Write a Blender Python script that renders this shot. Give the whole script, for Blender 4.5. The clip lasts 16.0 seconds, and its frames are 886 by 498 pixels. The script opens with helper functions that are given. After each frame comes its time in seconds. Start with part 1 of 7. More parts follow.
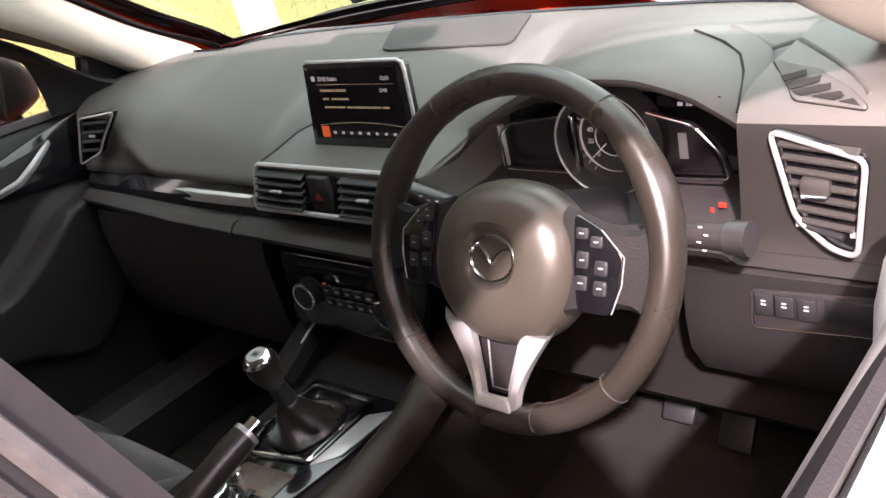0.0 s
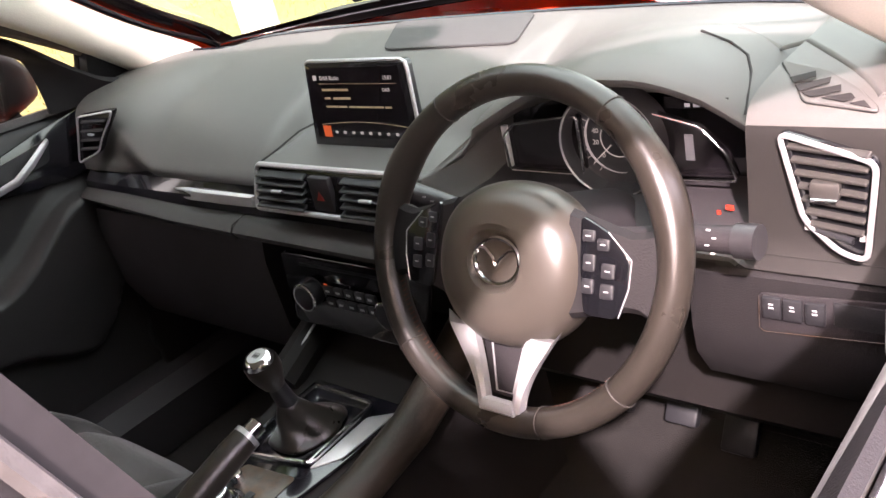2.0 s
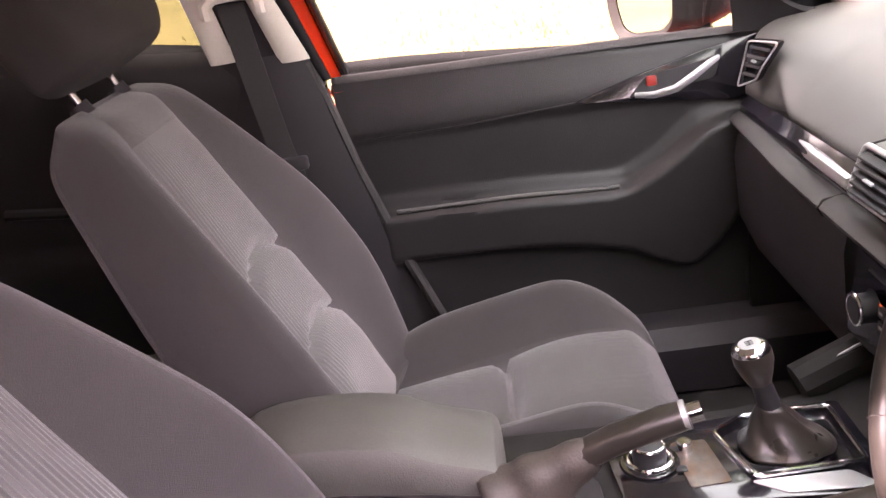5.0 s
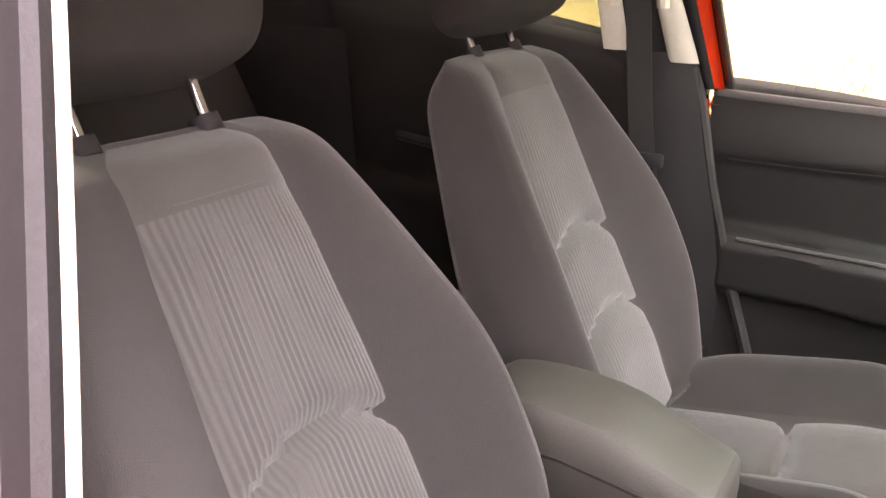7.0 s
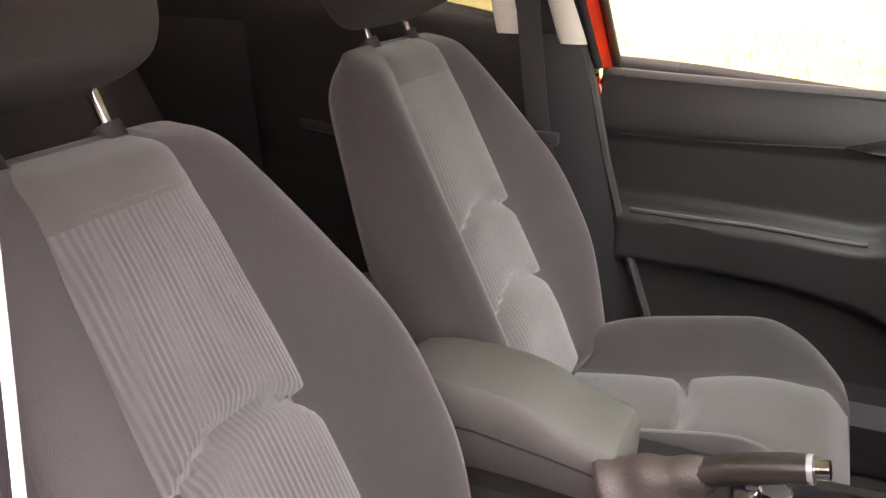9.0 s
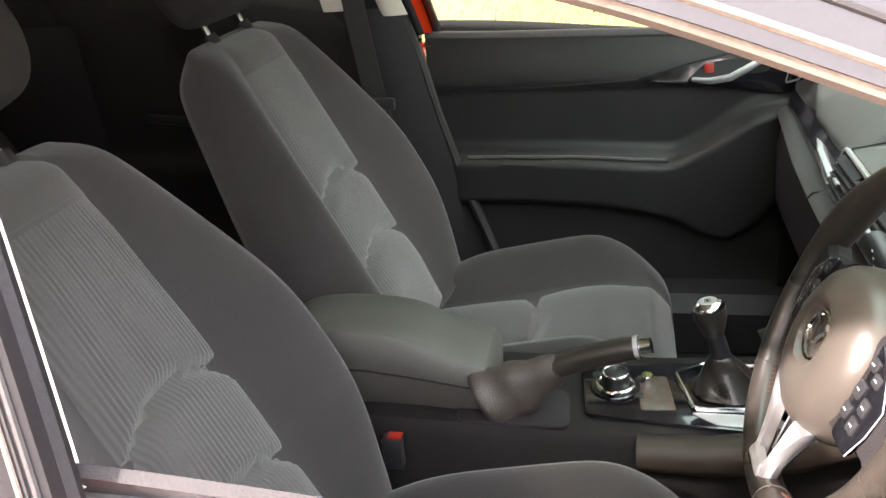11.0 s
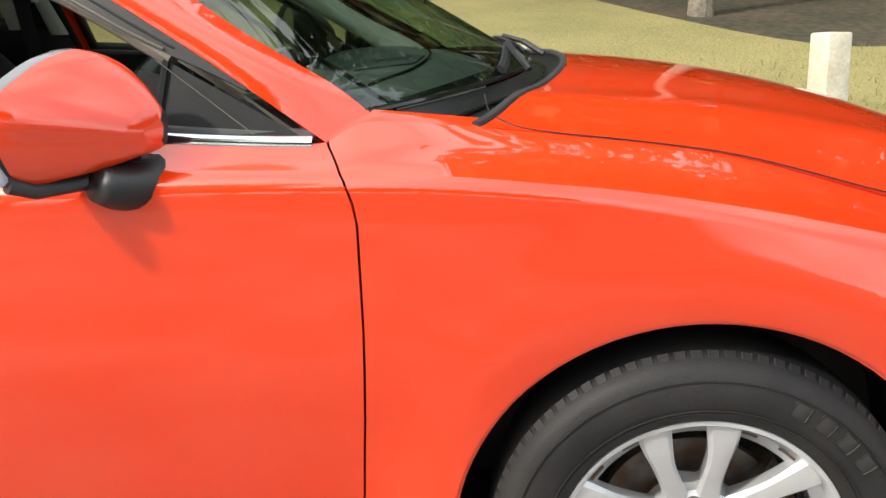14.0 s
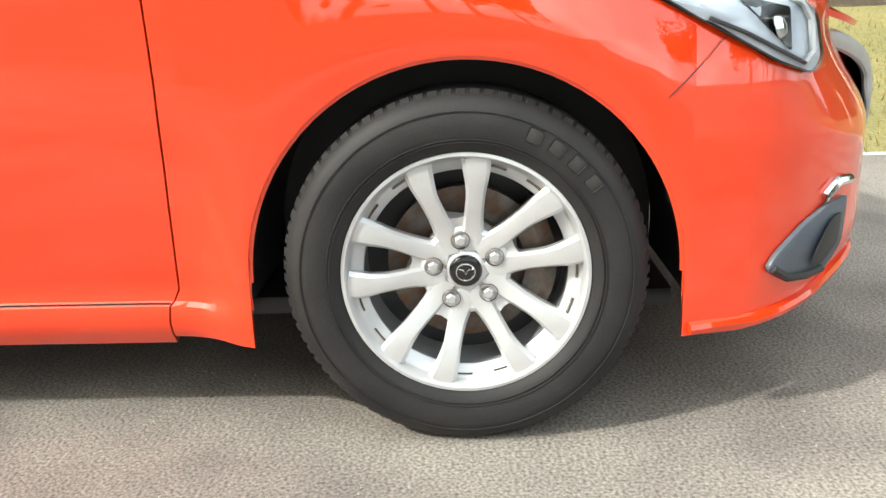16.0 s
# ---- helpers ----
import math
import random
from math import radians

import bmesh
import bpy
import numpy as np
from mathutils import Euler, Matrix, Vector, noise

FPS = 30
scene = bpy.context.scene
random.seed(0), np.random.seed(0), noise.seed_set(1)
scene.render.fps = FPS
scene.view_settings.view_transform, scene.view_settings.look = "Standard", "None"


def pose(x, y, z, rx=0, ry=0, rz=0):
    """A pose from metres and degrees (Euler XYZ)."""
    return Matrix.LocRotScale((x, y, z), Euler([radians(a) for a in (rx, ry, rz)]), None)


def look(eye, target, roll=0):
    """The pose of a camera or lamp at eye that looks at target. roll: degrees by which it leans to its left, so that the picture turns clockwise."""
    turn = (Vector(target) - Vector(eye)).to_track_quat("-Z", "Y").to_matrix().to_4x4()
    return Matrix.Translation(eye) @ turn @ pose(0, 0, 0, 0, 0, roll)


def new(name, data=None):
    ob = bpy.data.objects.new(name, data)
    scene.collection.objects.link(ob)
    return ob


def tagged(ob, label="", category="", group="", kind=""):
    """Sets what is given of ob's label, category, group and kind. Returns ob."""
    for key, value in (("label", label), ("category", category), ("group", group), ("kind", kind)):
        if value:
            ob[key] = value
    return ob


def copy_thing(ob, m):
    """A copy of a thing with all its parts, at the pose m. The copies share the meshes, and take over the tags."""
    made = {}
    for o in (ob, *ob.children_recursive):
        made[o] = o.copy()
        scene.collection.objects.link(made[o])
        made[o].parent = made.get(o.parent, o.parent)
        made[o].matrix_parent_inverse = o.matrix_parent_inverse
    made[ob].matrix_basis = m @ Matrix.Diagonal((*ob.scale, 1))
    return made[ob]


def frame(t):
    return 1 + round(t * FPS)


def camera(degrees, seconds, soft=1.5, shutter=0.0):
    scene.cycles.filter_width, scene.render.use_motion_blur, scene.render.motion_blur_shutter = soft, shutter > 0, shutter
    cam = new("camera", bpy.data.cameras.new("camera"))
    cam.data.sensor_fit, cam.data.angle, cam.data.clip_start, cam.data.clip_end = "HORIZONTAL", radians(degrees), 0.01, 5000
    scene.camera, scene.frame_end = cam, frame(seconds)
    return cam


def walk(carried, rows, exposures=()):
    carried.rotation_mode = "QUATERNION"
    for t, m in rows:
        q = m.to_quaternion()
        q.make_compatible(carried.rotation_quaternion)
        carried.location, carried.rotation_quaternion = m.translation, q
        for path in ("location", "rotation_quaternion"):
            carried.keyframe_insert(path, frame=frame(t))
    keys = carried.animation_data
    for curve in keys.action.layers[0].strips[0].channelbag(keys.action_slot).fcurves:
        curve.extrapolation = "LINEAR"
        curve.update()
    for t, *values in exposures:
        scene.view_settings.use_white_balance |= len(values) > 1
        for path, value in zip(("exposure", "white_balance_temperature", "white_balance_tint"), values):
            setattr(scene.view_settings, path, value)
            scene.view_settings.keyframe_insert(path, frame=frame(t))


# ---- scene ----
import functools

cam = camera(54.9, 16.0)
PATH = [
    (0, (0.868, -1.623, 1.244), (-0.39, -0.309, 0.412), -13.4),
    (0.5, (0.864, -1.621, 1.244), (-0.385, -0.307, 0.398), -13.3),
    (1, (0.859, -1.621, 1.243), (-0.391, -0.303, 0.404), -13.0),
    (1.5, (0.86, -1.624, 1.246), (-0.392, -0.305, 0.413), -13.1),
    (2, (0.856, -1.62, 1.244), (-0.396, -0.303, 0.409), -13.1),
    (2.5, (0.846, -1.612, 1.241), (-0.408, -0.301, 0.401), -12.9),
    (3, (0.866, -1.56, 1.246), (-0.576, -0.441, 0.428), -13.6),
    (3.5, (0.919, -1.485, 1.239), (-0.747, -0.682, 0.478), -12.4),
    (4, (0.919, -1.433, 1.232), (-0.871, -0.936, 0.491), -11.1),
    (4.5, (0.912, -1.385, 1.242), (-0.931, -1.187, 0.491), -10.1),
    (5, (0.904, -1.376, 1.238), (-0.955, -1.517, 0.515), -9.5),
    (5.2, (0.906, -1.32, 1.245), (-0.935, -1.64, 0.531), -9.2),
    (7.3, (0.94, -1.279, 1.203), (-0.689, -2.243, 0.557), 2.1),
    (7.5, (0.939, -1.282, 1.203), (-0.692, -2.242, 0.558), 2.5),
    (8, (0.939, -1.279, 1.203), (-0.701, -2.232, 0.568), 2.9),
    (8.5, (0.941, -1.269, 1.212), (-0.722, -2.173, 0.565), 2.8),
    (9, (0.972, -1.251, 1.233), (-0.742, -2.01, 0.537), 0.2),
    (9.5, (1.018, -1.243, 1.247), (-0.734, -1.823, 0.478), -1.1),
    (9.7, (1.035, -1.24, 1.253), (-0.719, -1.756, 0.441), -1.5),
    (11.8, (1.302, -1.158, 1.309), (-0.496, -1.575, 0.539), -5.5),
    (12, (1.372, -1.077, 1.307), (-0.428, -1.53, 0.563), -4.5),
    (12.5, (1.532, -0.925, 1.304), (-0.283, -1.389, 0.604), -2.8),
    (13, (1.725, -0.770, 1.250), (-0.134, -1.152, 0.620), -1.0),
    (13.5, (1.878, -0.536, 1.202), (-0.012, -0.823, 0.615), -1.0),
    (14, (2.001, -0.299, 1.130), (0.090, -0.443, 0.560), -0.9),
    (14.5, (2.124, -0.139, 1.004), (0.191, -0.181, 0.492), 0.0),
    (15, (2.229, -0.043, 0.902), (0.313, -0.109, 0.333), -1.1),
    (15.5, (2.262, -0.003, 0.818), (0.355, -0.088, 0.222), -1.1),
    (16, (2.270, 0.012, 0.785), (0.352, -0.056, 0.215), -2.0),
]


EXPOSURES = [(0.0, 2.95, 6600, 33), (0.5, 3.2, 6600, 34), (2.5, 3.3, 6600, 36), (3.0, 3.25, 6600, 38), (3.5, 3.3, 6650, 43), (4.0, 3.45, 6600, 47), (4.5, 3.8, 6600, 50), (5.0, 4.55, 6950, 52), (7.5, 4.65, 7250, 37), (8.5, 4.45, 7250, 37), (9.0, 4.5, 7150, 38), (9.5, 4.7, 7300, 41), (10.5, 4.0, 6800, 28),
             (11.8, 3.45, 6200, 17), (12.0, 3.05, 6100, 16), (12.5, 1.9, 6050, 10), (13.0, 1.05, 6400, 6), (13.5, 0.8, 6350, 5), (14.0, 0.8, 6200, 5), (14.5, 0.95, 6200, 3), (16.0, 1.15, 6200, 1)]
walk(cam, [(t, look(eye, target, roll)) for t, eye, target, roll in PATH], EXPOSURES)

# ---- sky and sun ----
SUN_AZ, SUN_EL = radians(148), radians(38.5)
world = bpy.data.worlds.new("sky")
scene.world = world
world.use_nodes = True
nt = world.node_tree
sky = nt.nodes.new("ShaderNodeTexSky")
sky.sky_type, sky.sun_disc = "NISHITA", False
sky.sun_elevation, sky.sun_rotation = SUN_EL, SUN_AZ
sky.air_density, sky.dust_density, sky.ozone_density = 1.4, 8.0, 0.8
# thin bright cloud over the whole hazy sky
cloud = nt.nodes.new("ShaderNodeTexNoise")
cloud.inputs["Scale"].default_value, cloud.inputs["Detail"].default_value = 2.4, 5.0
cover = nt.nodes.new("ShaderNodeMapRange")
for slot, value in (("From Min", 0.40), ("From Max", 0.62), ("To Min", 0.35), ("To Max", 0.90)):
    cover.inputs[slot].default_value = value
veil = nt.nodes.new("ShaderNodeMixRGB")
veil.inputs[2].default_value = (9.5, 9.4, 9.2, 1)
nt.links.new(cloud.outputs[0], cover.inputs[0])
nt.links.new(cover.outputs[0], veil.inputs[0])
nt.links.new(sky.outputs[0], veil.inputs[1])
nt.links.new(veil.outputs[0], nt.nodes["Background"].inputs[0])
nt.nodes["Background"].inputs[1].default_value = 0.15
lamp = new("sun", bpy.data.lights.new("sun", "SUN"))
lamp.data.energy, lamp.data.angle, lamp.data.color = 1.9, radians(2.0), (1.0, 0.95, 0.88)
# azimuth is measured from +y towards +x
sun_dir = Vector((math.sin(SUN_AZ) * math.cos(SUN_EL), math.cos(SUN_AZ) * math.cos(SUN_EL), math.sin(SUN_EL)))
lamp.matrix_world = look(sun_dir * 50, (0, 0, 0))

# ==== build ====
TAU = 2 * math.pi


def spline(xs, ys):
    """A smooth curve through the points, as a function."""
    xs, ys = np.array(xs, float), np.array(ys, float)
    d = np.diff(ys) / np.diff(xs)
    m = np.zeros(len(xs))
    m[0], m[-1] = d[0], d[-1]
    for i in range(1, len(xs) - 1):
        m[i] = 0 if d[i - 1] * d[i] <= 0 else 2 * d[i - 1] * d[i] / (d[i - 1] + d[i])

    def f(x):
        x = min(max(x, xs[0]), xs[-1])
        i = int(min(max(np.searchsorted(xs, x) - 1, 0), len(xs) - 2))
        h = xs[i + 1] - xs[i]
        t = (x - xs[i]) / h
        return float((2 * t**3 - 3 * t**2 + 1) * ys[i] + (t**3 - 2 * t**2 + t) * h * m[i]
                     + (3 * t**2 - 2 * t**3) * ys[i + 1] + (t**3 - t**2) * h * m[i + 1])
    return f


def path3(pts):
    """A smooth curve in space through the points, as a function of 0..1."""
    n = len(pts)
    fs = [spline(range(n), [p[k] for p in pts]) for k in range(3)]
    return lambda t: Vector([f(t * (n - 1)) for f in fs])


def lerp(a, b, t):
    return a + (b - a) * t


def sstep(a, b, x):
    t = min(max((x - a) / (b - a), 0), 1)
    return t * t * (3 - 2 * t)


def part(name, bm, material, parent=None, label="", smooth=True, angle=35):
    """Link a bmesh as one mesh object under a thing or a part."""
    me = bpy.data.meshes.new(name)
    bmesh.ops.recalc_face_normals(bm, faces=bm.faces)
    if smooth:
        cut = radians(angle)
        for f in bm.faces:
            f.smooth = True
        for e in bm.edges:
            if len(e.link_faces) == 2 and e.calc_face_angle(0) > cut:
                e.smooth = False
    bm.to_mesh(me)
    bm.free()
    ob = new(name, me)
    me.materials.append(material)
    if parent is not None:
        ob.parent = parent
    if label:
        ob["label"] = label
    return ob


def solid(ob, thick, offset=-1.0):
    """Give a sheet thickness along its normals: -1 behind it, 1 before it, 0 to both sides."""
    bm = bmesh.new()
    bm.from_mesh(ob.data)
    bm.normal_update()
    old, rim = bm.verts[:], [e for e in bm.edges if len(e.link_faces) == 1]
    twin = {}
    for v in old:
        twin[v] = bm.verts.new(v.co + v.normal * thick * (offset if offset else 0.5))
    for f in bm.faces[:]:
        g = bm.faces.new([twin[v] for v in reversed(f.verts)])
        g.smooth = True
    for e in rim:
        p, q = e.verts
        f = e.link_faces[0]
        g = bm.faces.new((q, p, twin[p], twin[q]) if f.loops[[l.vert for l in f.loops].index(p)].link_loop_next.vert == q else (p, q, twin[q], twin[p]))
        g.smooth = True
        e.smooth = False
        bm.edges.get((twin[p], twin[q])).smooth = False
    if not offset:
        for v in old:
            v.co -= v.normal * thick * 0.5
    if offset > 0:
        bmesh.ops.reverse_faces(bm, faces=bm.faces[:])
    bm.to_mesh(ob.data)
    bm.free()
    return ob


def shell(ob, thick):
    """Thickness towards the middle of the car."""
    mid, total = Vector((0, -1.3, 0.55)), 0.0
    for p in ob.data.polygons:
        total += p.normal.dot(mid - p.center) * p.area
    return solid(ob, thick, 1 if total > 0 else -1)


def subd(ob, n=2):
    m = ob.modifiers.new("subsurf", "SUBSURF")
    m.levels = m.render_levels = n
    return ob


def grid(f, nu, nv, bm=None, closed_u=False, closed_v=False):
    """Faces over f(u, v) -> place, u and v from 0 to 1."""
    bm = bm or bmesh.new()
    cu, cv = (nu if closed_u else nu + 1), (nv if closed_v else nv + 1)
    vs = [[bm.verts.new(f(i / nu, j / nv)) for j in range(cv)] for i in range(cu)]
    for i in range(nu):
        for j in range(nv):
            q = [vs[i][j], vs[(i + 1) % cu][j], vs[(i + 1) % cu][(j + 1) % cv], vs[i][(j + 1) % cv]]
            if len({tuple(round(c, 6) for c in v.co) for v in q}) == 4:
                bm.faces.new(q)
    return bm


def loft(loops, bm=None, cap=True, closed=True):
    """Skin a list of loops of equal length."""
    bm = bm or bmesh.new()
    rows = [[bm.verts.new(p) for p in l] for l in loops]
    n = len(rows[0])
    for a, b in zip(rows, rows[1:]):
        for k in range(n if closed else n - 1):
            bm.faces.new((a[k], a[(k + 1) % n], b[(k + 1) % n], b[k]))
    if cap and closed:
        bm.faces.new(rows[0])
        bm.faces.new(rows[-1])
    return bm


def box(size, at=(0, 0, 0), bevel=0.004, seg=2, m=None, bm=None, taper=None):
    """A box with rounded edges; taper(v) may move its corners first."""
    b = bmesh.new()
    bmesh.ops.create_cube(b, size=1)
    for v in b.verts:
        v.co = Vector((v.co.x * size[0], v.co.y * size[1], v.co.z * size[2]))
        if taper:
            v.co = Vector(taper(v.co))
    if bevel:
        bmesh.ops.bevel(b, geom=b.edges[:], offset=bevel, segments=seg, profile=0.5, affect="EDGES")
    bmesh.ops.transform(b, matrix=Matrix.Translation(at) @ (m or Matrix()), verts=b.verts)
    return merge(bm, b) if bm else b


def merge(bm, other):
    me = bpy.data.meshes.new("tmp")
    other.to_mesh(me)
    other.free()
    bm.from_mesh(me)
    bpy.data.meshes.remove(me)
    return bm


def tube(pts, r, n=8, closed=False, bm=None, flat=1.0, cap=True, up=None):
    """A tube along points; r: a number or a function of 0..1; flat squeezes it along its second axis."""
    bm = bm or bmesh.new()
    pts = [Vector(p) for p in pts]
    k = len(pts)
    rows, prev = [], up and Vector(up)
    for i, p in enumerate(pts):
        d = (pts[(i + 1) % k] - pts[i - 1]) if closed or 0 < i < k - 1 else (pts[1] - pts[0] if i == 0 else pts[-1] - pts[-2])
        d.normalize()
        if prev is None:
            prev = d.orthogonal()
        a = prev - d * prev.dot(d)
        a.normalize()
        prev = a if up is None else Vector(up)
        b = d.cross(a)
        rr = r(i / (k - 1)) if callable(r) else r
        rows.append([bm.verts.new(p + a * (rr * math.cos(TAU * j / n)) + b * (rr * flat * math.sin(TAU * j / n))) for j in range(n)])
    for i in range(k if closed else k - 1):
        a, b = rows[i], rows[(i + 1) % k]
        for j in range(n):
            bm.faces.new((a[j], a[(j + 1) % n], b[(j + 1) % n], b[j]))
    if cap and not closed:
        bm.faces.new(rows[0])
        bm.faces.new(rows[-1])
    return bm


def lathe(profile, n=48, m=None, bm=None, closed=False):
    """Turn a profile of (radius, height) round z."""
    b = bmesh.new()
    k = len(profile)
    rows = [[b.verts.new((r * math.cos(TAU * j / n), r * math.sin(TAU * j / n), h)) for j in range(n)] for r, h in profile]
    for i in range(k if closed else k - 1):
        p, q = rows[i], rows[(i + 1) % k]
        for j in range(n):
            b.faces.new((p[j], p[(j + 1) % n], q[(j + 1) % n], q[j]))
    bmesh.ops.remove_doubles(b, verts=b.verts, dist=1e-6)
    bmesh.ops.dissolve_degenerate(b, edges=b.edges, dist=1e-6)
    if m is not None:
        bmesh.ops.transform(b, matrix=m, verts=b.verts)
    return merge(bm, b) if bm else b


def slab(outline, f, depth, bevel=0.0, seg=2, bm=None):
    """A plate: a closed outline of (a, b), placed by f(a, b, c) for c = 0 and c = depth."""
    b = bmesh.new()
    lo = [b.verts.new((p[0], p[1], 0)) for p in outline]
    hi = [b.verts.new((p[0], p[1], depth)) for p in outline]
    n = len(outline)
    b.faces.new(lo)
    b.faces.new(hi)
    for i in range(n):
        b.faces.new((lo[i], lo[(i + 1) % n], hi[(i + 1) % n], hi[i]))
    bmesh.ops.recalc_face_normals(b, faces=b.faces)
    if bevel:
        es = [e for e in b.edges if abs(e.verts[0].co.z - e.verts[1].co.z) < 1e-9 and e.verts[0].co.z > depth * 0.5]
        bmesh.ops.bevel(b, geom=es, offset=bevel, segments=seg, profile=0.5, affect="EDGES")
    for v in b.verts:
        v.co = Vector(f(*v.co))
    return merge(bm, b) if bm else b


def rounded(pts, r, n=4):
    """A closed outline with its corners rounded."""
    out, k = [], len(pts)
    for i in range(k):
        p0, p, p1 = (Vector((*pts[j % k][:2], 0)) for j in (i - 1, i, i + 1))
        a, b = (p0 - p), (p1 - p)
        d = min(r, a.length * 0.45, b.length * 0.45)
        a, b = p + a.normalized() * d, p + b.normalized() * d
        for t in range(n + 1):
            t /= n
            q = a * (1 - t) ** 2 + p * (2 * t * (1 - t)) + b * t * t
            out.append((q.x, q.y))
    return out


def text_mesh(word, size, m, material, parent, depth=0.0004, name="lettering", label=""):
    """A word in the built-in font, as a mesh part lying in the pose m."""
    cu = bpy.data.curves.new(name, "FONT")
    cu.body, cu.size, cu.extrude = word, size, depth
    cu.align_x, cu.align_y = "CENTER", "CENTER"
    tmp = bpy.data.objects.new("tmp", cu)
    scene.collection.objects.link(tmp)
    me = bpy.data.meshes.new_from_object(tmp.evaluated_get(bpy.context.evaluated_depsgraph_get()))
    bpy.data.objects.remove(tmp)
    bpy.data.curves.remove(cu)
    me.transform(m)
    ob = new(name, me)
    me.materials.clear()
    me.materials.append(material)
    ob.parent = parent
    if label:
        ob["label"] = label
    return ob


# ---- materials ----
def material(name, base, rough=0.5, metal=0.0, grain=0.0, scale=200.0, bump=0.0, stain=0.0, stain_scale=6.0,
             coat=0.0, spec=0.5, second=None, sheen=0.0):
    """A surface with fine grain and larger uneven patches. second: the colour that the patches lean to."""
    mat = bpy.data.materials.new(name)
    mat.use_nodes = True
    nt = mat.node_tree
    b = nt.nodes["Principled BSDF"]
    b.inputs["Roughness"].default_value = rough
    b.inputs["Metallic"].default_value = metal
    b.inputs["Specular IOR Level"].default_value = spec
    b.inputs["Coat Weight"].default_value = coat
    b.inputs["Coat Roughness"].default_value = 0.03
    b.inputs["Coat IOR"].default_value = 1.5 + 0.33 * (coat >= 1)
    b.inputs["Sheen Weight"].default_value = sheen
    base = (*base, 1)
    tc = nt.nodes.new("ShaderNodeTexCoord")
    col = None
    if stain or second:
        n1 = nt.nodes.new("ShaderNodeTexNoise")
        n1.inputs["Scale"].default_value, n1.inputs["Detail"].default_value = stain_scale, 5
        nt.links.new(tc.outputs["Object"], n1.inputs["Vector"])
        mx = nt.nodes.new("ShaderNodeMix")
        mx.data_type = "RGBA"
        mx.inputs[6].default_value = base
        mx.inputs[7].default_value = (*(second or [c * (1 - stain) for c in base[:3]]), 1)
        rp = nt.nodes.new("ShaderNodeMapRange")
        rp.inputs[1].default_value, rp.inputs[2].default_value = 0.35, 0.65
        nt.links.new(n1.outputs["Fac"], rp.inputs[0])
        nt.links.new(rp.outputs[0], mx.inputs[0])
        col = mx.outputs[2]
        rr = nt.nodes.new("ShaderNodeMapRange")
        rr.inputs[3].default_value, rr.inputs[4].default_value = rough * 0.9, min(1, rough * 1.12)
        nt.links.new(n1.outputs["Fac"], rr.inputs[0])
        nt.links.new(rr.outputs[0], b.inputs["Roughness"])
    if grain or bump:
        n2 = nt.nodes.new("ShaderNodeTexNoise")
        n2.inputs["Scale"].default_value, n2.inputs["Detail"].default_value = scale, 3
        nt.links.new(tc.outputs["Object"], n2.inputs["Vector"])
        if grain:
            hv = nt.nodes.new("ShaderNodeMix")
            hv.data_type, hv.blend_type = "RGBA", "MULTIPLY"
            hv.inputs[0].default_value = 1.0
            g = nt.nodes.new("ShaderNodeMapRange")
            g.inputs[1].default_value, g.inputs[2].default_value = 0.25, 0.75
            g.inputs[3].default_value, g.inputs[4].default_value = 1 - grain, 1 + grain
            nt.links.new(n2.outputs["Fac"], g.inputs[0])
            if col:
                nt.links.new(col, hv.inputs[6])
            else:
                hv.inputs[6].default_value = base
            nt.links.new(g.outputs[0], hv.inputs[7])
            col = hv.outputs[2]
        if bump:
            bp = nt.nodes.new("ShaderNodeBump")
            bp.inputs["Strength"].default_value, bp.inputs["Distance"].default_value = bump, 0.002
            nt.links.new(n2.outputs["Fac"], bp.inputs["Height"])
            nt.links.new(bp.outputs[0], b.inputs["Normal"])
    if col:
        nt.links.new(col, b.inputs["Base Color"])
    else:
        b.inputs["Base Color"].default_value = base
    return mat


def glass(name, tint=(0.85, 0.95, 0.9), rough=0.0, mix=0.9):
    """Thin pane: mostly clear, with the gloss of glass."""
    mat = bpy.data.materials.new(name)
    mat.use_nodes = True
    nt = mat.node_tree
    nt.nodes.remove(nt.nodes["Principled BSDF"])
    out = nt.nodes["Material Output"]
    tr, gl, mx, fr = (nt.nodes.new("ShaderNode" + k) for k in ("BsdfTransparent", "BsdfGlossy", "MixShader", "LayerWeight"))
    tr.inputs[0].default_value = (*tint, 1)
    gl.inputs["Roughness"].default_value = rough
    fr.inputs[0].default_value = 0.5
    pw, ad = nt.nodes.new("ShaderNodeMath"), nt.nodes.new("ShaderNodeMath")
    pw.operation, ad.operation = "POWER", "MULTIPLY_ADD"
    pw.inputs[1].default_value = 5.0
    ad.inputs[1].default_value, ad.inputs[2].default_value = 0.92, 0.08
    nt.links.new(fr.outputs["Facing"], pw.inputs[0])
    nt.links.new(pw.outputs[0], ad.inputs[0])
    nt.links.new(ad.outputs[0], mx.inputs[0])
    nt.links.new(tr.outputs[0], mx.inputs[1])
    nt.links.new(gl.outputs[0], mx.inputs[2])
    nt.links.new(mx.outputs[0], out.inputs[0])
    return mat


def glow(name, colour, strength):
    mat = bpy.data.materials.new(name)
    mat.use_nodes = True
    b = mat.node_tree.nodes["Principled BSDF"]
    b.inputs["Base Color"].default_value = (*[c * 0.3 for c in colour], 1)
    b.inputs["Emission Color"].default_value = (*colour, 1)
    b.inputs["Emission Strength"].default_value = strength
    return mat


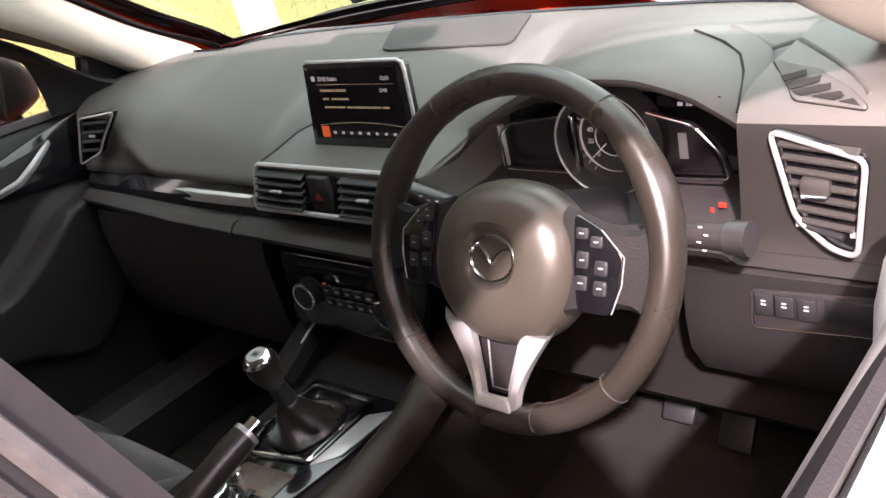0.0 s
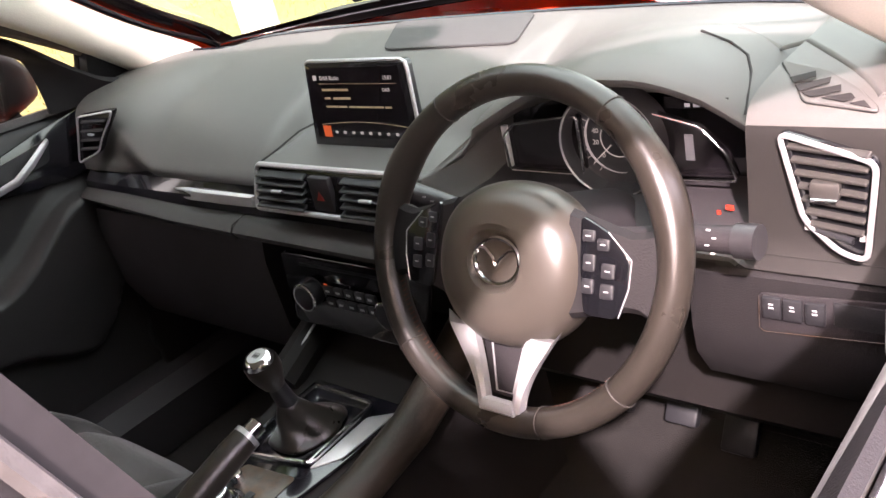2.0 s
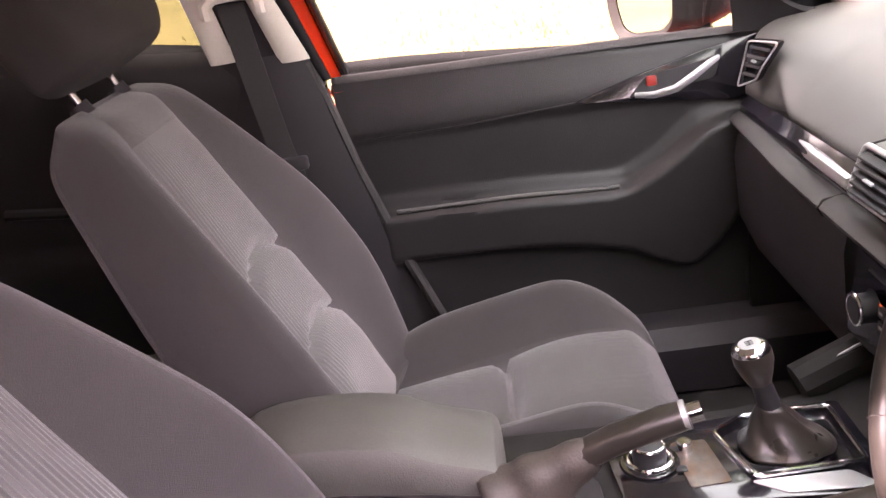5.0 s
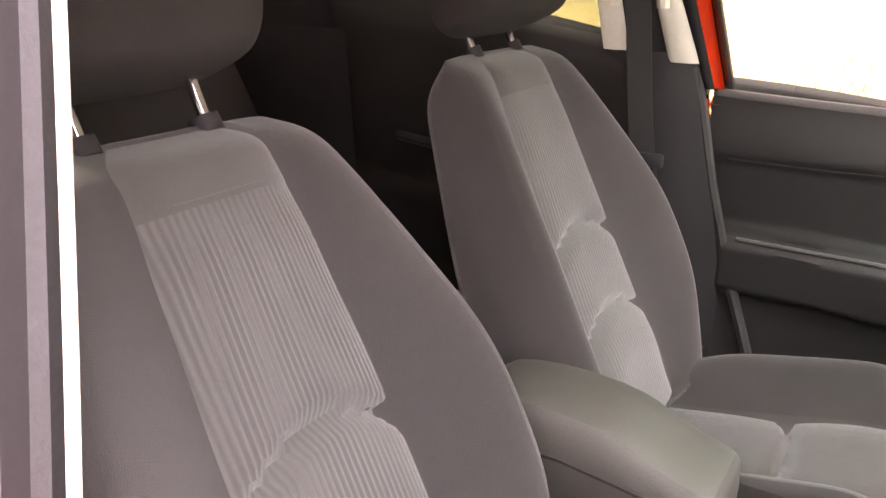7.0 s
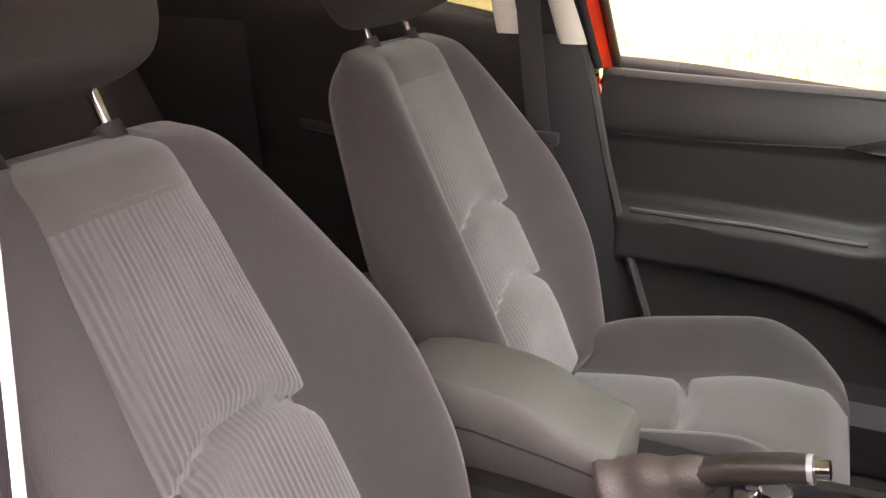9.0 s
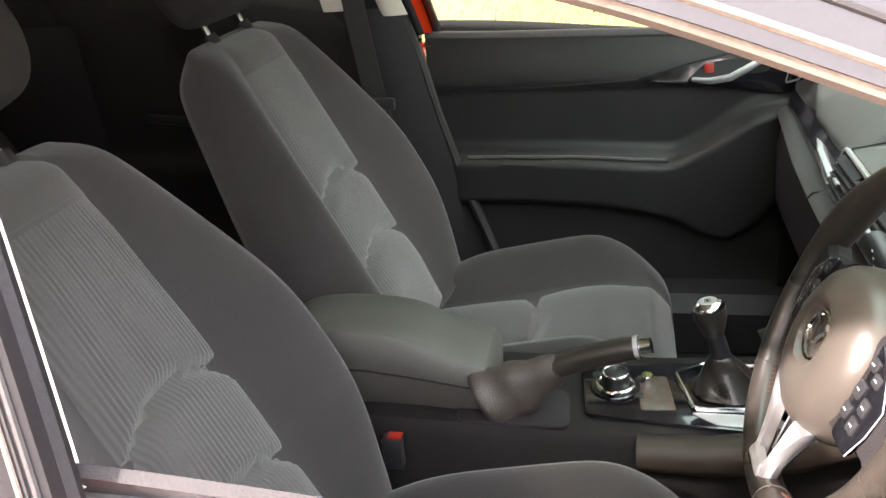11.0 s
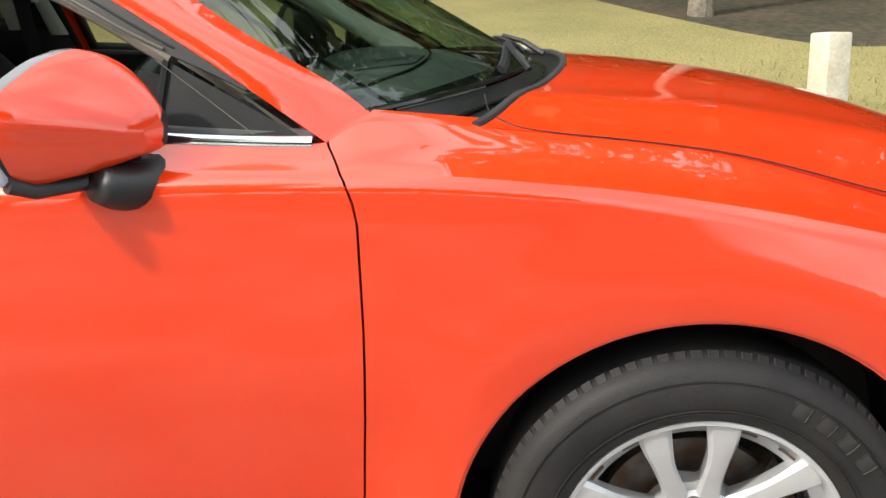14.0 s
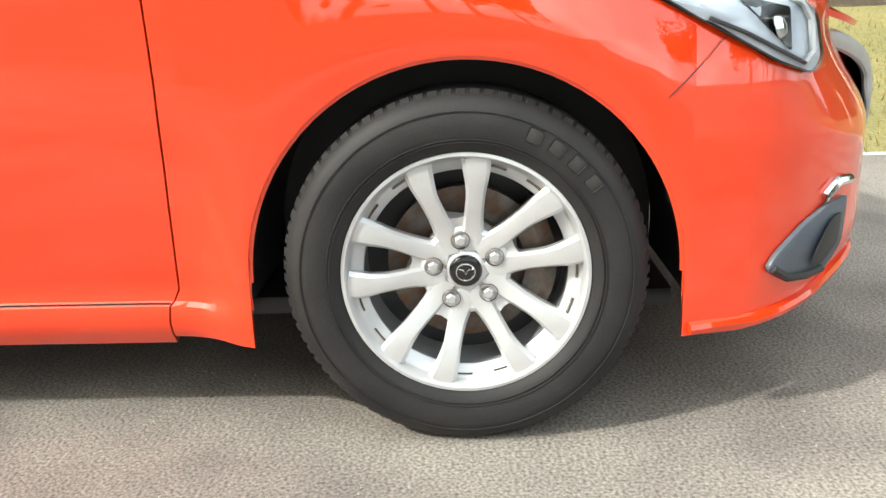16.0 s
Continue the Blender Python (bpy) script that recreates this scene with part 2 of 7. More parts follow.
PAINT = material("car_paint", (0.76, 0.040, 0.0015), 0.4, 0.0, grain=0.06, scale=900, coat=1.0, spec=0.12, stain=0.03, stain_scale=3)
GAP = material("panel_gap", (0.01, 0.008, 0.008), 0.8)
TRIM = material("black_trim", (0.018, 0.018, 0.02), 0.45, grain=0.2, scale=500, bump=0.15)
COWL = material("cowl_plastic", (0.014, 0.014, 0.015), 0.30, grain=0.15, scale=120, bump=0.2, stain=0.25, stain_scale=22)
GLOSS = material("gloss_black", (0.008, 0.008, 0.010), 0.12, coat=0.5, stain=0.3, stain_scale=15)
FRAME = material("matt_frame", (0.024, 0.023, 0.025), 0.36, spec=0.5, grain=0.1, scale=300, stain=0.15, stain_scale=10)
RUBBER = material("rubber", (0.032, 0.029, 0.028), 0.65, grain=0.25, scale=260, bump=0.25, stain=0.2, stain_scale=14)
SEAL = material("sun_faded_seal", (0.15, 0.125, 0.10), 0.6, grain=0.15, scale=300, bump=0.2, stain=0.25, stain_scale=9)
# black rubber coloured paler for the sky glare on the sunlit right side
GLARE_SEAL = material("glare_wiper_rubber", (0.10, 0.098, 0.096), 0.38, spec=0.6, grain=0.1, scale=300, stain=0.2, stain_scale=9)
SEAL_DARK = material("dark_seal", (0.010, 0.010, 0.011), 0.6, spec=0.3, grain=0.25, scale=260, bump=0.25, stain=0.2, stain_scale=14)
CHROME = material("chrome", (0.78, 0.79, 0.80), 0.12, 1.0, stain=0.06, stain_scale=20)
SATIN = material("satin_silver", (0.48, 0.48, 0.485), 0.36, 0.45, stain=0.08, stain_scale=25)
ALLOY = material("alloy_silver", (0.62, 0.62, 0.635), 0.34, 0.45, grain=0.05, scale=600, coat=0.6, stain=0.10, stain_scale=12)
IRON = material("brake_iron", (0.16, 0.15, 0.14), 0.5, 0.7, grain=0.25, scale=120, stain=0.35, stain_scale=30, second=(0.14, 0.08, 0.05))
TYRE = material("tyre_rubber", (0.014, 0.013, 0.014), 0.6, grain=0.25, scale=350, bump=0.3, stain=0.0, stain_scale=9, second=(0.024, 0.022, 0.022), spec=0.35)
PAD = material("dash_vinyl", (0.094, 0.091, 0.087), 0.46, spec=0.4, grain=0.08, scale=1200, bump=0.15, stain=0.12, stain_scale=5)
PLASTIC = material("dark_plastic", (0.026, 0.023, 0.025), 0.55, spec=0.28, grain=0.12, scale=600, bump=0.3, stain=0.15, stain_scale=6)
PANEL = material("door_plastic", (0.023, 0.0205, 0.021), 0.42, spec=0.35, grain=0.12, scale=500, bump=0.3, stain=0.15, stain_scale=5)
LEATHER = material("wheel_leather", (0.027, 0.023, 0.019), 0.28, spec=0.6, grain=0.10, scale=1300, bump=0.10, stain=0.2, stain_scale=12)
CARPET = material("carpet", (0.016, 0.0135, 0.0125), 0.95, grain=0.5, scale=600, bump=0.8, stain=0.2, stain_scale=9)
MATT = material("floor_mat", (0.009, 0.0070, 0.006), 0.95, grain=0.5, scale=500, bump=0.8, stain=0.25, stain_scale=12)
LIGHT_TRIM = material("pillar_trim", (0.68, 0.64, 0.56), 0.65, grain=0.06, scale=500, bump=0.15, stain=0.08, stain_scale=5)
BELT = material("belt_webbing", (0.03, 0.028, 0.028), 0.7, grain=0.3, scale=900, bump=0.4)
# dark_plastic made darker: footwell and console shade put into the colour
DEEP_SHADE = material("shaded_plastic", (0.015, 0.013, 0.0125), 0.65, spec=0.2, grain=0.12, scale=600, bump=0.3, stain=0.15, stain_scale=6)
ROLL = material("lower_dash_vinyl", (0.052, 0.049, 0.048), 0.5, spec=0.35, grain=0.08, scale=1200, bump=0.15, stain=0.12, stain_scale=6)
BRUSHED = material("brushed_blade", (0.80, 0.80, 0.79), 0.24, 0.55, grain=0.06, scale=500, stain=0.05, stain_scale=20)
# door_plastic darkened to shade the driver's side in its colour; also black parts
BLACK_DIM = material("black_dimmed_plastic", (0.0155, 0.0142, 0.015), 0.6, spec=0.22, grain=0.12, scale=500, bump=0.3, stain=0.15, stain_scale=5)
# brown of the sun patch put into the right console side's colour
SUNLIT_CHEEK = material("sunlit_console_vinyl", (0.040, 0.030, 0.022), 0.5, spec=0.35, grain=0.10, scale=500, bump=0.2, stain=0.15, stain_scale=8)
CLOTH = material("seat_cloth", (0.033, 0.0285, 0.028), 0.92, grain=0.25, scale=900, bump=0.5, stain=0.12, stain_scale=8, sheen=0.25)
VINYL = material("armrest_vinyl", (0.078, 0.075, 0.066), 0.55, grain=0.1, scale=500, bump=0.3, stain=0.1, stain_scale=8)
WHITE_INK = material("white_marking", (0.45, 0.45, 0.45), 0.5)
RED_PLASTIC = material("red_plastic", (0.30, 0.02, 0.012), 0.4)
GLASS = glass("window_glass", (0.48, 0.50, 0.44))
PRIVACY = glass("privacy_glass", (0.10, 0.11, 0.085))
TINT = glass("windscreen_glass", (0.46, 0.60, 0.52))
LENS = glass("lamp_lens", (0.95, 0.97, 1.0))
LAMP_SILVER = material("lamp_reflector", (0.50, 0.54, 0.60), 0.3, 0.2, stain=0.12, stain_scale=18)
POST_GREY = material("post_grey", (0.013, 0.012, 0.013), 0.7, spec=0.14, grain=0.12, scale=300, stain=0.12, stain_scale=12)
MIRROR = material("mirror_silver", (0.52, 0.53, 0.54), 0.01, 1.0)
SCREEN = material("screen_black", (0.006, 0.005, 0.006), 0.18, coat=0.3)
GLOW_WHITE = glow("screen_white", (1.0, 0.93, 0.85), 0.028)
GLOW_GOLD = glow("screen_amber", (1.0, 0.78, 0.45), 0.013)
GLOW_ORANGE = glow("screen_orange", (1.0, 0.16, 0.03), 0.04)
GLOW_RED = glow("warning_red", (1.0, 0.05, 0.02), 0.14)

# ---- the car's outer shape: x to its right, y ahead from the front axle ----
half_width = spline([-3.52, -3.4, -3.2, -2.95, -2.6, -2.0, -1.5, -1.1, -0.6, -0.2, 0.1, 0.25, 0.4, 0.54, 0.68, 0.78, 0.86, 0.91],
                    [0.45, 0.66, 0.79, 0.86, 0.887, 0.882, 0.878, 0.878, 0.882, 0.892, 0.893, 0.889, 0.872, 0.84, 0.775, 0.69, 0.55, 0.25])
crease_z = spline([-3.5, -3.0, -2.5, -1.455, -1.04, -0.65, -0.45, -0.2, 0, 0.2, 0.35, 0.5, 0.65, 0.8, 0.91],
                  [0.90, 0.93, 0.90, 0.835, 0.868, 0.886, 0.888, 0.872, 0.845, 0.805, 0.765, 0.715, 0.665, 0.62, 0.60])
top_x = spline([-3.52, -3.3, -3.0, -2.5, -1.6, -1.0, -0.57, -0.5, -0.33, 0.0, 0.3, 0.5, 0.7, 0.82, 0.91],
               [0.40, 0.60, 0.70, 0.76, 0.782, 0.795, 0.800, 0.765, 0.735, 0.720, 0.70, 0.66, 0.58, 0.45, 0.22])
top_z = spline([-3.52, -3.3, -3.0, -2.5, -1.6, -1.0, -0.57, -0.5, -0.33, 0.0, 0.3, 0.5, 0.7, 0.82, 0.91],
               [0.98, 1.03, 1.04, 1.01, 0.957, 0.942, 0.927, 0.955, 0.940, 0.903, 0.828, 0.782, 0.735, 0.70, 0.66])
shut_y = spline([0.15, 0.252, 0.275, 0.4, 0.67, 0.83, 0.885, 0.93], [-0.552, -0.547, -0.530, -0.518, -0.502, -0.503, -0.518, -0.556])
rear_shut = spline([0.15, 0.4, 0.7, 0.96], [-1.60, -1.61, -1.64, -1.67])
bonnet_mid = spline([-0.4, -0.2, 0, 0.2, 0.4, 0.6, 0.75, 0.84], [1.010, 0.996, 0.980, 0.952, 0.908, 0.842, 0.770, 0.705])


def section(y):
    """The side of the body at y, from under the sill to the belt line or bonnet edge, as (x, z)."""
    w, c, xt, zt = half_width(y), crease_z(y), top_x(y), top_z(y)
    rise = max(zt - c, 0.02)
    return [(w - 0.108, 0.165), (w - 0.078, 0.20), (w - 0.068, 0.225), (w - 0.070, 0.255), (w - 0.080, 0.263), (w - 0.082, 0.285), (w - 0.073, 0.31), (w - 0.041, 0.45),
            (w - 0.012, 0.60), (w - 0.002, c - 0.09), (w, c - 0.03), (w - 0.002, c - 0.006), (w - 0.014, c + 0.010),
            (lerp(w, xt, 0.55), c + rise * 0.52), (lerp(w, xt, 0.86), zt - rise * 0.14), (xt, zt)]


def skin(y, z):
    """x of the side at y and z; round the wheel arch the wing swells, and leans inwards beyond."""
    s = section(y)
    x = s[-1][0]
    for (xa, za), (xb, zb) in zip(s, s[1:]):
        if z <= zb:
            x = lerp(xa, xb, min(max((z - za) / max(zb - za, 1e-6), 0), 1))
            break
    # the arch flares outwards, and its last few centimetres turn under
    far = max(math.hypot(y, z - 0.312) - 0.38, 0.0)
    if -0.75 < y < 0.75:
        x += max(half_width(y) - 0.014 - x, 0.0) * math.exp(-(far / 0.085) ** 2) * sstep(0.74, 0.60, z)
        x -= 0.16 * max(0.062 - far, 0.0)
    if -0.45 < y < 0.9 and z > 0.4:
        r = math.hypot(y, z - 0.312) - 0.445
        lean = 0.02 * math.log1p(math.exp(min(r / 0.02, 40)))
        x -= 0.36 * min(lean, 0.12) * sstep(-0.50, 0.22, y) * sstep(0.40, 0.58, z) * sstep(0.98, 0.74, z)
    return x


def arch(y, yc=0.0):
    d = 0.1444 - (y - yc) ** 2
    return 0.312 + math.sqrt(d) if d > 0 else 0.19


def side_panel(ya, yb, sx, columns, low=lambda y: 0.17, edge=1.0, rows=(), dent=lambda y, z: 0.0):
    """A panel of the side between two edges that depend on z."""
    bm = bmesh.new()
    vs = []
    for u in columns:
        ym = lerp(ya(0.5), yb(0.5), u)
        yt = ym + (ya(0.93) - ya(0.5)) * max(0, 1 - u / edge) + (yb(0.93) - yb(0.5)) * max(0, 1 - (1 - u) / edge)
        c, zt, zl = crease_z(ym), top_z(yt), low(ym)
        steps = [0.20, 0.225, 0.255, 0.263, 0.285, 0.31, 0.38, 0.45, 0.52, 0.60, 0.66, 0.71, c - 0.09, c - 0.06, c - 0.03, c - 0.014, c - 0.006, c + 0.002, c + 0.010,
                 lerp(c, zt, 0.35), lerp(c, zt, 0.52), lerp(c, zt, 0.7), lerp(c, zt, 0.86), zt]
        col = []
        for k, z in enumerate([0.166] + sorted(steps + list(rows))):
            z = max(z, zl + 0.0004 * k)
            y = ym + (ya(z) - ya(0.5)) * max(0, 1 - u / edge) + (yb(z) - yb(0.5)) * max(0, 1 - (1 - u) / edge)
            col.append(bm.verts.new((sx * (skin(y, z) - dent(y, z)), y, z)))
        vs.append(col)
    for a, b in zip(vs, vs[1:]):
        for i in range(len(a) - 1):
            q = (a[i], b[i], b[i + 1], a[i + 1])
            bm.faces.new(q)
    return bm


def even(n):
    return [i / n for i in range(n + 1)]


car = tagged(new("car"), "orange-red five-door hatchback parked with its front window open", "car")

# front wings, with the wheel arch cut out of them, and doors and quarters
def wing_columns(a, b, yc, r=0.38):
    ys = [a + (yc - r - 0.0015 - a) * t for t in even(8)]
    ys += [yc - r * math.cos(math.pi * t) for t in even(44)]
    if b > yc + r:
        ys += [yc + r + 0.0015 + (b - yc - r - 0.0015) * t for t in even(8)]
    ys = [y for y in ys if y <= b + 1e-6]
    return [(y - a) / (b - a) for y in ys]


def handle_dent(y, z):
    """Depth of the oval finger recess behind the door handle."""
    return 0.050 * max(0.0, 1 - ((y + 1.422) / 0.088) ** 2 - ((z - 0.768) / 0.061) ** 2) ** 0.75


FRONT_EDGE = 0.385
DOOR_COLUMNS = sorted(even(30) + [0.06 + 0.0065 * i for i in range(34)])
for sx in (1, -1):
    wing = part("front_wing", side_panel(lambda z: shut_y(z) + 0.004, lambda z: FRONT_EDGE, sx, wing_columns(shut_y(0.5) + 0.004, FRONT_EDGE, 0.0), arch, 0.145), PAINT, car)
    shell(wing, 0.006)
    lip = [(0.380 * math.cos(math.pi * (1 - t)), 0.312 + 0.380 * math.sin(math.pi * (1 - t))) for t in even(40)]
    lip = [(sx * (skin(y, max(z, 0.2)) - 0.010), y, z) for y, z in lip]
    part("arch_lip", tube(lip, 0.0045, 6, flat=1.6, up=(1, 0, 0)), PAINT, wing)
    door = part("front_door", side_panel(rear_shut, lambda z: shut_y(z), sx, DOOR_COLUMNS, rows=[0.702 + 0.0065 * i for i in range(21)], dent=handle_dent), PAINT, car,
                "orange-red door with its window wound down" if sx > 0 else "orange-red door with dark inner trim and closed window")
    shell(door, 0.02)
    part("sill_gap", tube([(sx * (skin(y, 0.259) + 0.0003), y, 0.259) for y in (lerp(-1.59, -0.545, t) for t in even(30))], 0.0026, 6, flat=0.7), GAP, door)
    back = part("rear_door", side_panel(lambda z: -2.42, lambda z: rear_shut(z) - 0.005, sx, even(20)), PAINT, car)
    shell(back, 0.02)
    quarter = part("rear_wing", side_panel(lambda z: -3.5, lambda z: -2.425, sx, wing_columns(-3.5, -2.425, -2.70, 0.37),
                   lambda y: arch(y, -2.70) if abs(y + 2.70) < 0.37 else 0.19), PAINT, car)
    shell(quarter, 0.02)
    if sx > 0:
        wing_r, door_r, rear_door_r = wing, door, back
    else:
        wing_l, door_l, rear_door_l = wing, door, back
    # wheel housings
    for yc in (0.0, -2.70):
        def liner(u, v, yc=yc):
            a = math.pi * (1.04 - 1.08 * u)
            return sx * lerp(0.50, 0.848, v), yc + 0.392 * math.cos(a), 0.312 + 0.392 * math.sin(a)
        part("wheel_housing", grid(liner, 32, 4), TRIM, car)
        part("wheel_housing", grid(lambda u, v, yc=yc: (sx * 0.50, yc + lerp(-0.39, 0.39, u), lerp(0.16, 0.71, v)), 2, 2), TRIM, car)

def mirror_x(p, s):
    return Vector((p[0] * s, p[1], p[2]))


# front bumper: nose wrapped round in plan, with openings laid on as dark inset panels
def nose_plan(s):
    """Plan of the nose: s from -1 to 1 across the car gives (x scale, y)."""
    a = abs(s)
    y = FRONT_EDGE + (0.912 - FRONT_EDGE) * max(1 - a ** 2.6, 0) ** 0.62
    return y


def nose_pt(s, z):
    a = abs(s)
    y = nose_plan(s)
    x = skin(FRONT_EDGE, z) * a
    tuck = 0.07 * sstep(0.30, 0.18, z) * sstep(0.45, 0.85, y)
    back = 0.10 * sstep(0.50, 0.72, z) * sstep(0.5, 0.9, y)
    return Vector((math.copysign(x, s), y - tuck - back, z))


def bumper_top(s):
    return lerp(0.675, top_z(FRONT_EDGE), abs(s) ** 1.5)


bumper = part("front_bumper", grid(lambda u, v: nose_pt(1 - 2 * u, lerp(0.19, bumper_top(1 - 2 * u), v)), 72, 24), PAINT, car)
shell(bumper, 0.015)
part("grille", grid(lambda u, v: nose_pt(0.52 * (1 - 2 * u) * lerp(0.72, 1.0, v), lerp(0.36, 0.60, v)) + Vector((0, 0.004, 0)), 24, 8), GLOSS, bumper, "black front grille")
for s in (1, -1):
    band = path3([(0.54, 0.685, 0.690), (0.46, 0.775, 0.668), (0.37, 0.860, 0.628), (0.33, 0.893, 0.590), (0.315, 0.905, 0.530), (0.285, 0.910, 0.450), (0.24, 0.915, 0.385), (0.17, 0.922, 0.358), (0.0, 0.930, 0.352)])
    part("chrome_wing", tube([mirror_x(band(t), s) for t in even(40)], lambda t: 0.019 - 0.006 * sstep(0.5, 0.9, t), 10, flat=0.55, up=(0, 0, 1)), SATIN, bumper, "bright grille surround")
    part("grille_cheek", grid(lambda u, v: mirror_x(band(0.05 + 0.75 * u).lerp(Vector((0.10, 0.80, lerp(0.66, 0.40, u))), v), s), 16, 4), GLOSS, bumper, "dark grille side")
part("number_plate", grid(lambda u, v: (lerp(0.26, -0.26, u), 0.935, lerp(0.40, 0.51, v)), 2, 2), WHITE_INK, bumper, "white number plate")
# headlights, laid into the corner
@functools.lru_cache(None)
def corner_x(y, z):
    """x of the car's outside at y and z, on the wing or round the nose."""
    if y <= FRONT_EDGE + 0.004:
        return skin(y, z)
    lo, hi = 0.0, 1.0
    for _ in range(14):
        m = (lo + hi) / 2
        if nose_pt(m, z).y > y:
            lo = m
        else:
            hi = m
    return nose_pt(hi, z).x


def lamp_pt(s, a, b, c):
    """On the car's corner: a along y, b in height, c out of the surface."""
    x = corner_x(a, b)
    dx = (corner_x(a + 0.01, b) - corner_x(a - 0.01, b)) / 0.02
    dz = (corner_x(a, b + 0.01) - corner_x(a, b - 0.01)) / 0.02
    n = Vector((1, -dx, -dz)).normalized()
    return Vector((s * (x + n.x * c), a + n.y * c, b + n.z * c))


LAMP = rounded([(0.258, 0.795), (0.33, 0.806), (0.42, 0.795), (0.54, 0.770), (0.61, 0.735), (0.625, 0.66), (0.60, 0.635), (0.52, 0.662), (0.40, 0.728), (0.31, 0.772)], 0.02, 3)
LAMP = [(lerp(p[0], q[0], k / 2), lerp(p[1], q[1], k / 2)) for p, q in zip(LAMP, LAMP[1:] + LAMP[:1]) for k in range(2)]
for s in (1, -1):
    def filled(shrink, c, mat, name, parent, label=""):
        cx, cy = 0.46, 0.728
        loop = [(cx + (x - cx) * shrink, cy + (y - cy) * shrink) for x, y in LAMP]
        bm = bmesh.new()
        mid = [(x, y) for x, y in loop]
        rings = []
        for k in range(12):
            f = 1 - k / 12
            rings.append([bm.verts.new(lamp_pt(s, cx + (x - cx) * f, cy + (y - cy) * f, c + 0.006 * (1 - f * f))) for x, y in mid])
        for a, b in zip(rings, rings[1:]):
            for i in range(len(a)):
                bm.faces.new((a[i], a[(i + 1) % len(a)], b[(i + 1) % len(a)], b[i]))
        bm.faces.new(rings[-1])
        return part(name, bm, mat, parent, label)
    seam = [(0.312, 0.590), (0.345, 0.620), (0.375, 0.646), (0.405, 0.675), (0.425, 0.697), (0.438, 0.708)]
    part("panel_gap", tube([lamp_pt(s, a, b, 0.0003) for a, b in seam], 0.0008, 5), GAP, bumper)
    unit = filled(1.0, 0.001, GLOSS, "headlight", car, "swept-back headlight with clear lens")
    filled(0.985, 0.0085, LAMP_SILVER, "reflector", unit, "pale silver lamp reflector")
    blade = rounded([(0.445, 0.757), (0.536, 0.745), (0.540, 0.675)], 0.006, 3)
    part("lamp_bowl", slab(blade, lambda a, b, c: lamp_pt(s, a, b, 0.0165 + c), 0.003, 0.001), SCREEN, unit)
    part("projector", lathe([(0, 0.010), (0.014, 0.007), (0.020, 0), (0.022, -0.004)], 20, Matrix.Translation(lamp_pt(s, 0.520, 0.715, 0.017)) @ Matrix.Rotation(radians(-70), 4, "X") @ Matrix.Rotation(radians(30 * s), 4, "Y")), CHROME, unit)
    part("light_guide", tube([lamp_pt(s, a, b, 0.016) for a, b in ((0.40, 0.776), (0.48, 0.767), (0.562, 0.750), (0.584, 0.725), (0.588, 0.67), (0.57, 0.655))], 0.006, 6), WHITE_INK, unit)
    part("inner_edge", tube([lamp_pt(s, a, b, 0.016) for a, b in ((0.40, 0.735), (0.46, 0.708), (0.52, 0.678), (0.57, 0.655))], 0.004, 6), TRIM, unit)
    filled(1.0, 0.024, LENS, "lens", unit)
    part("lens_edge", tube([lamp_pt(s, x, y, 0.010) for x, y in LAMP], 0.0022, 6, closed=True), GLOSS, unit)

FOG_GREY = material("fog_fin_grey", (0.085, 0.10, 0.125), 0.35, grain=0.1, scale=200, stain=0.1)
for s in (1, -1):
    shape = rounded([(0.528, 0.300), (0.548, 0.285), (0.60, 0.262), (0.665, 0.262), (0.715, 0.310), (0.722, 0.398), (0.66, 0.396), (0.60, 0.368), (0.545, 0.325)], 0.012, 3)
    fog = part("fog_surround", slab(shape, lambda a, b, c: lamp_pt(s, a, b, 0.002 + c), 0.010, 0.004), FOG_GREY, bumper, "matt blue-grey fog lamp surround")
    part("fog_recess", slab(rounded([(0.622, 0.288), (0.655, 0.285), (0.695, 0.315), (0.702, 0.372), (0.672, 0.365), (0.645, 0.330)], 0.010, 3), lambda a, b, c: lamp_pt(s, a, b, 0.0122 + c), 0.002, 0.001), TRIM, fog, "dark recess of the fog lamp")
    part("fog_fin", tube([lamp_pt(s, a, b, 0.010) for a, b in ((0.540, 0.300), (0.575, 0.276), (0.62, 0.270), (0.66, 0.272))], 0.008, 8), TRIM, fog, "black lower edge")
    part("fog_trim", tube([lamp_pt(s, a, b, 0.006) for a, b in ((0.655, 0.408), (0.69, 0.430), (0.73, 0.425))], 0.010, 8), CHROME, bumper)
    part("lower_lip", tube([nose_pt(s * lerp(1.0, 0.0, t), 0.205 + 0.02 * math.sin(math.pi * t)) + Vector((0, 0.006 + 0.03 * sstep(0.2, 0.6, t), 0)) for t in even(24)], lambda t: 0.012 + 0.006 * t, 8), PAINT, bumper)

# bonnet
def bonnet_rear(e):
    """The bonnet's rear edge bows forwards in the middle."""
    return -0.335 + 0.168 * (1 - abs(e) ** 2.2)


def bonnet_pt(u, v):
    e = 2 * u - 1
    y = lerp(bonnet_rear(e), 0.795, v)
    xe, ze = top_x(y) - 0.004, top_z(y) + 0.001
    h = bonnet_mid(y)
    a = abs(e)
    ridge = 0.010 * math.exp(-((a - lerp(0.80, 0.62, v)) / 0.11) ** 2)
    return Vector((-e * xe, y, ze + (h - ze) * (1 - a ** 2.3) + ridge * sstep(0, 0.15, 1 - a)))


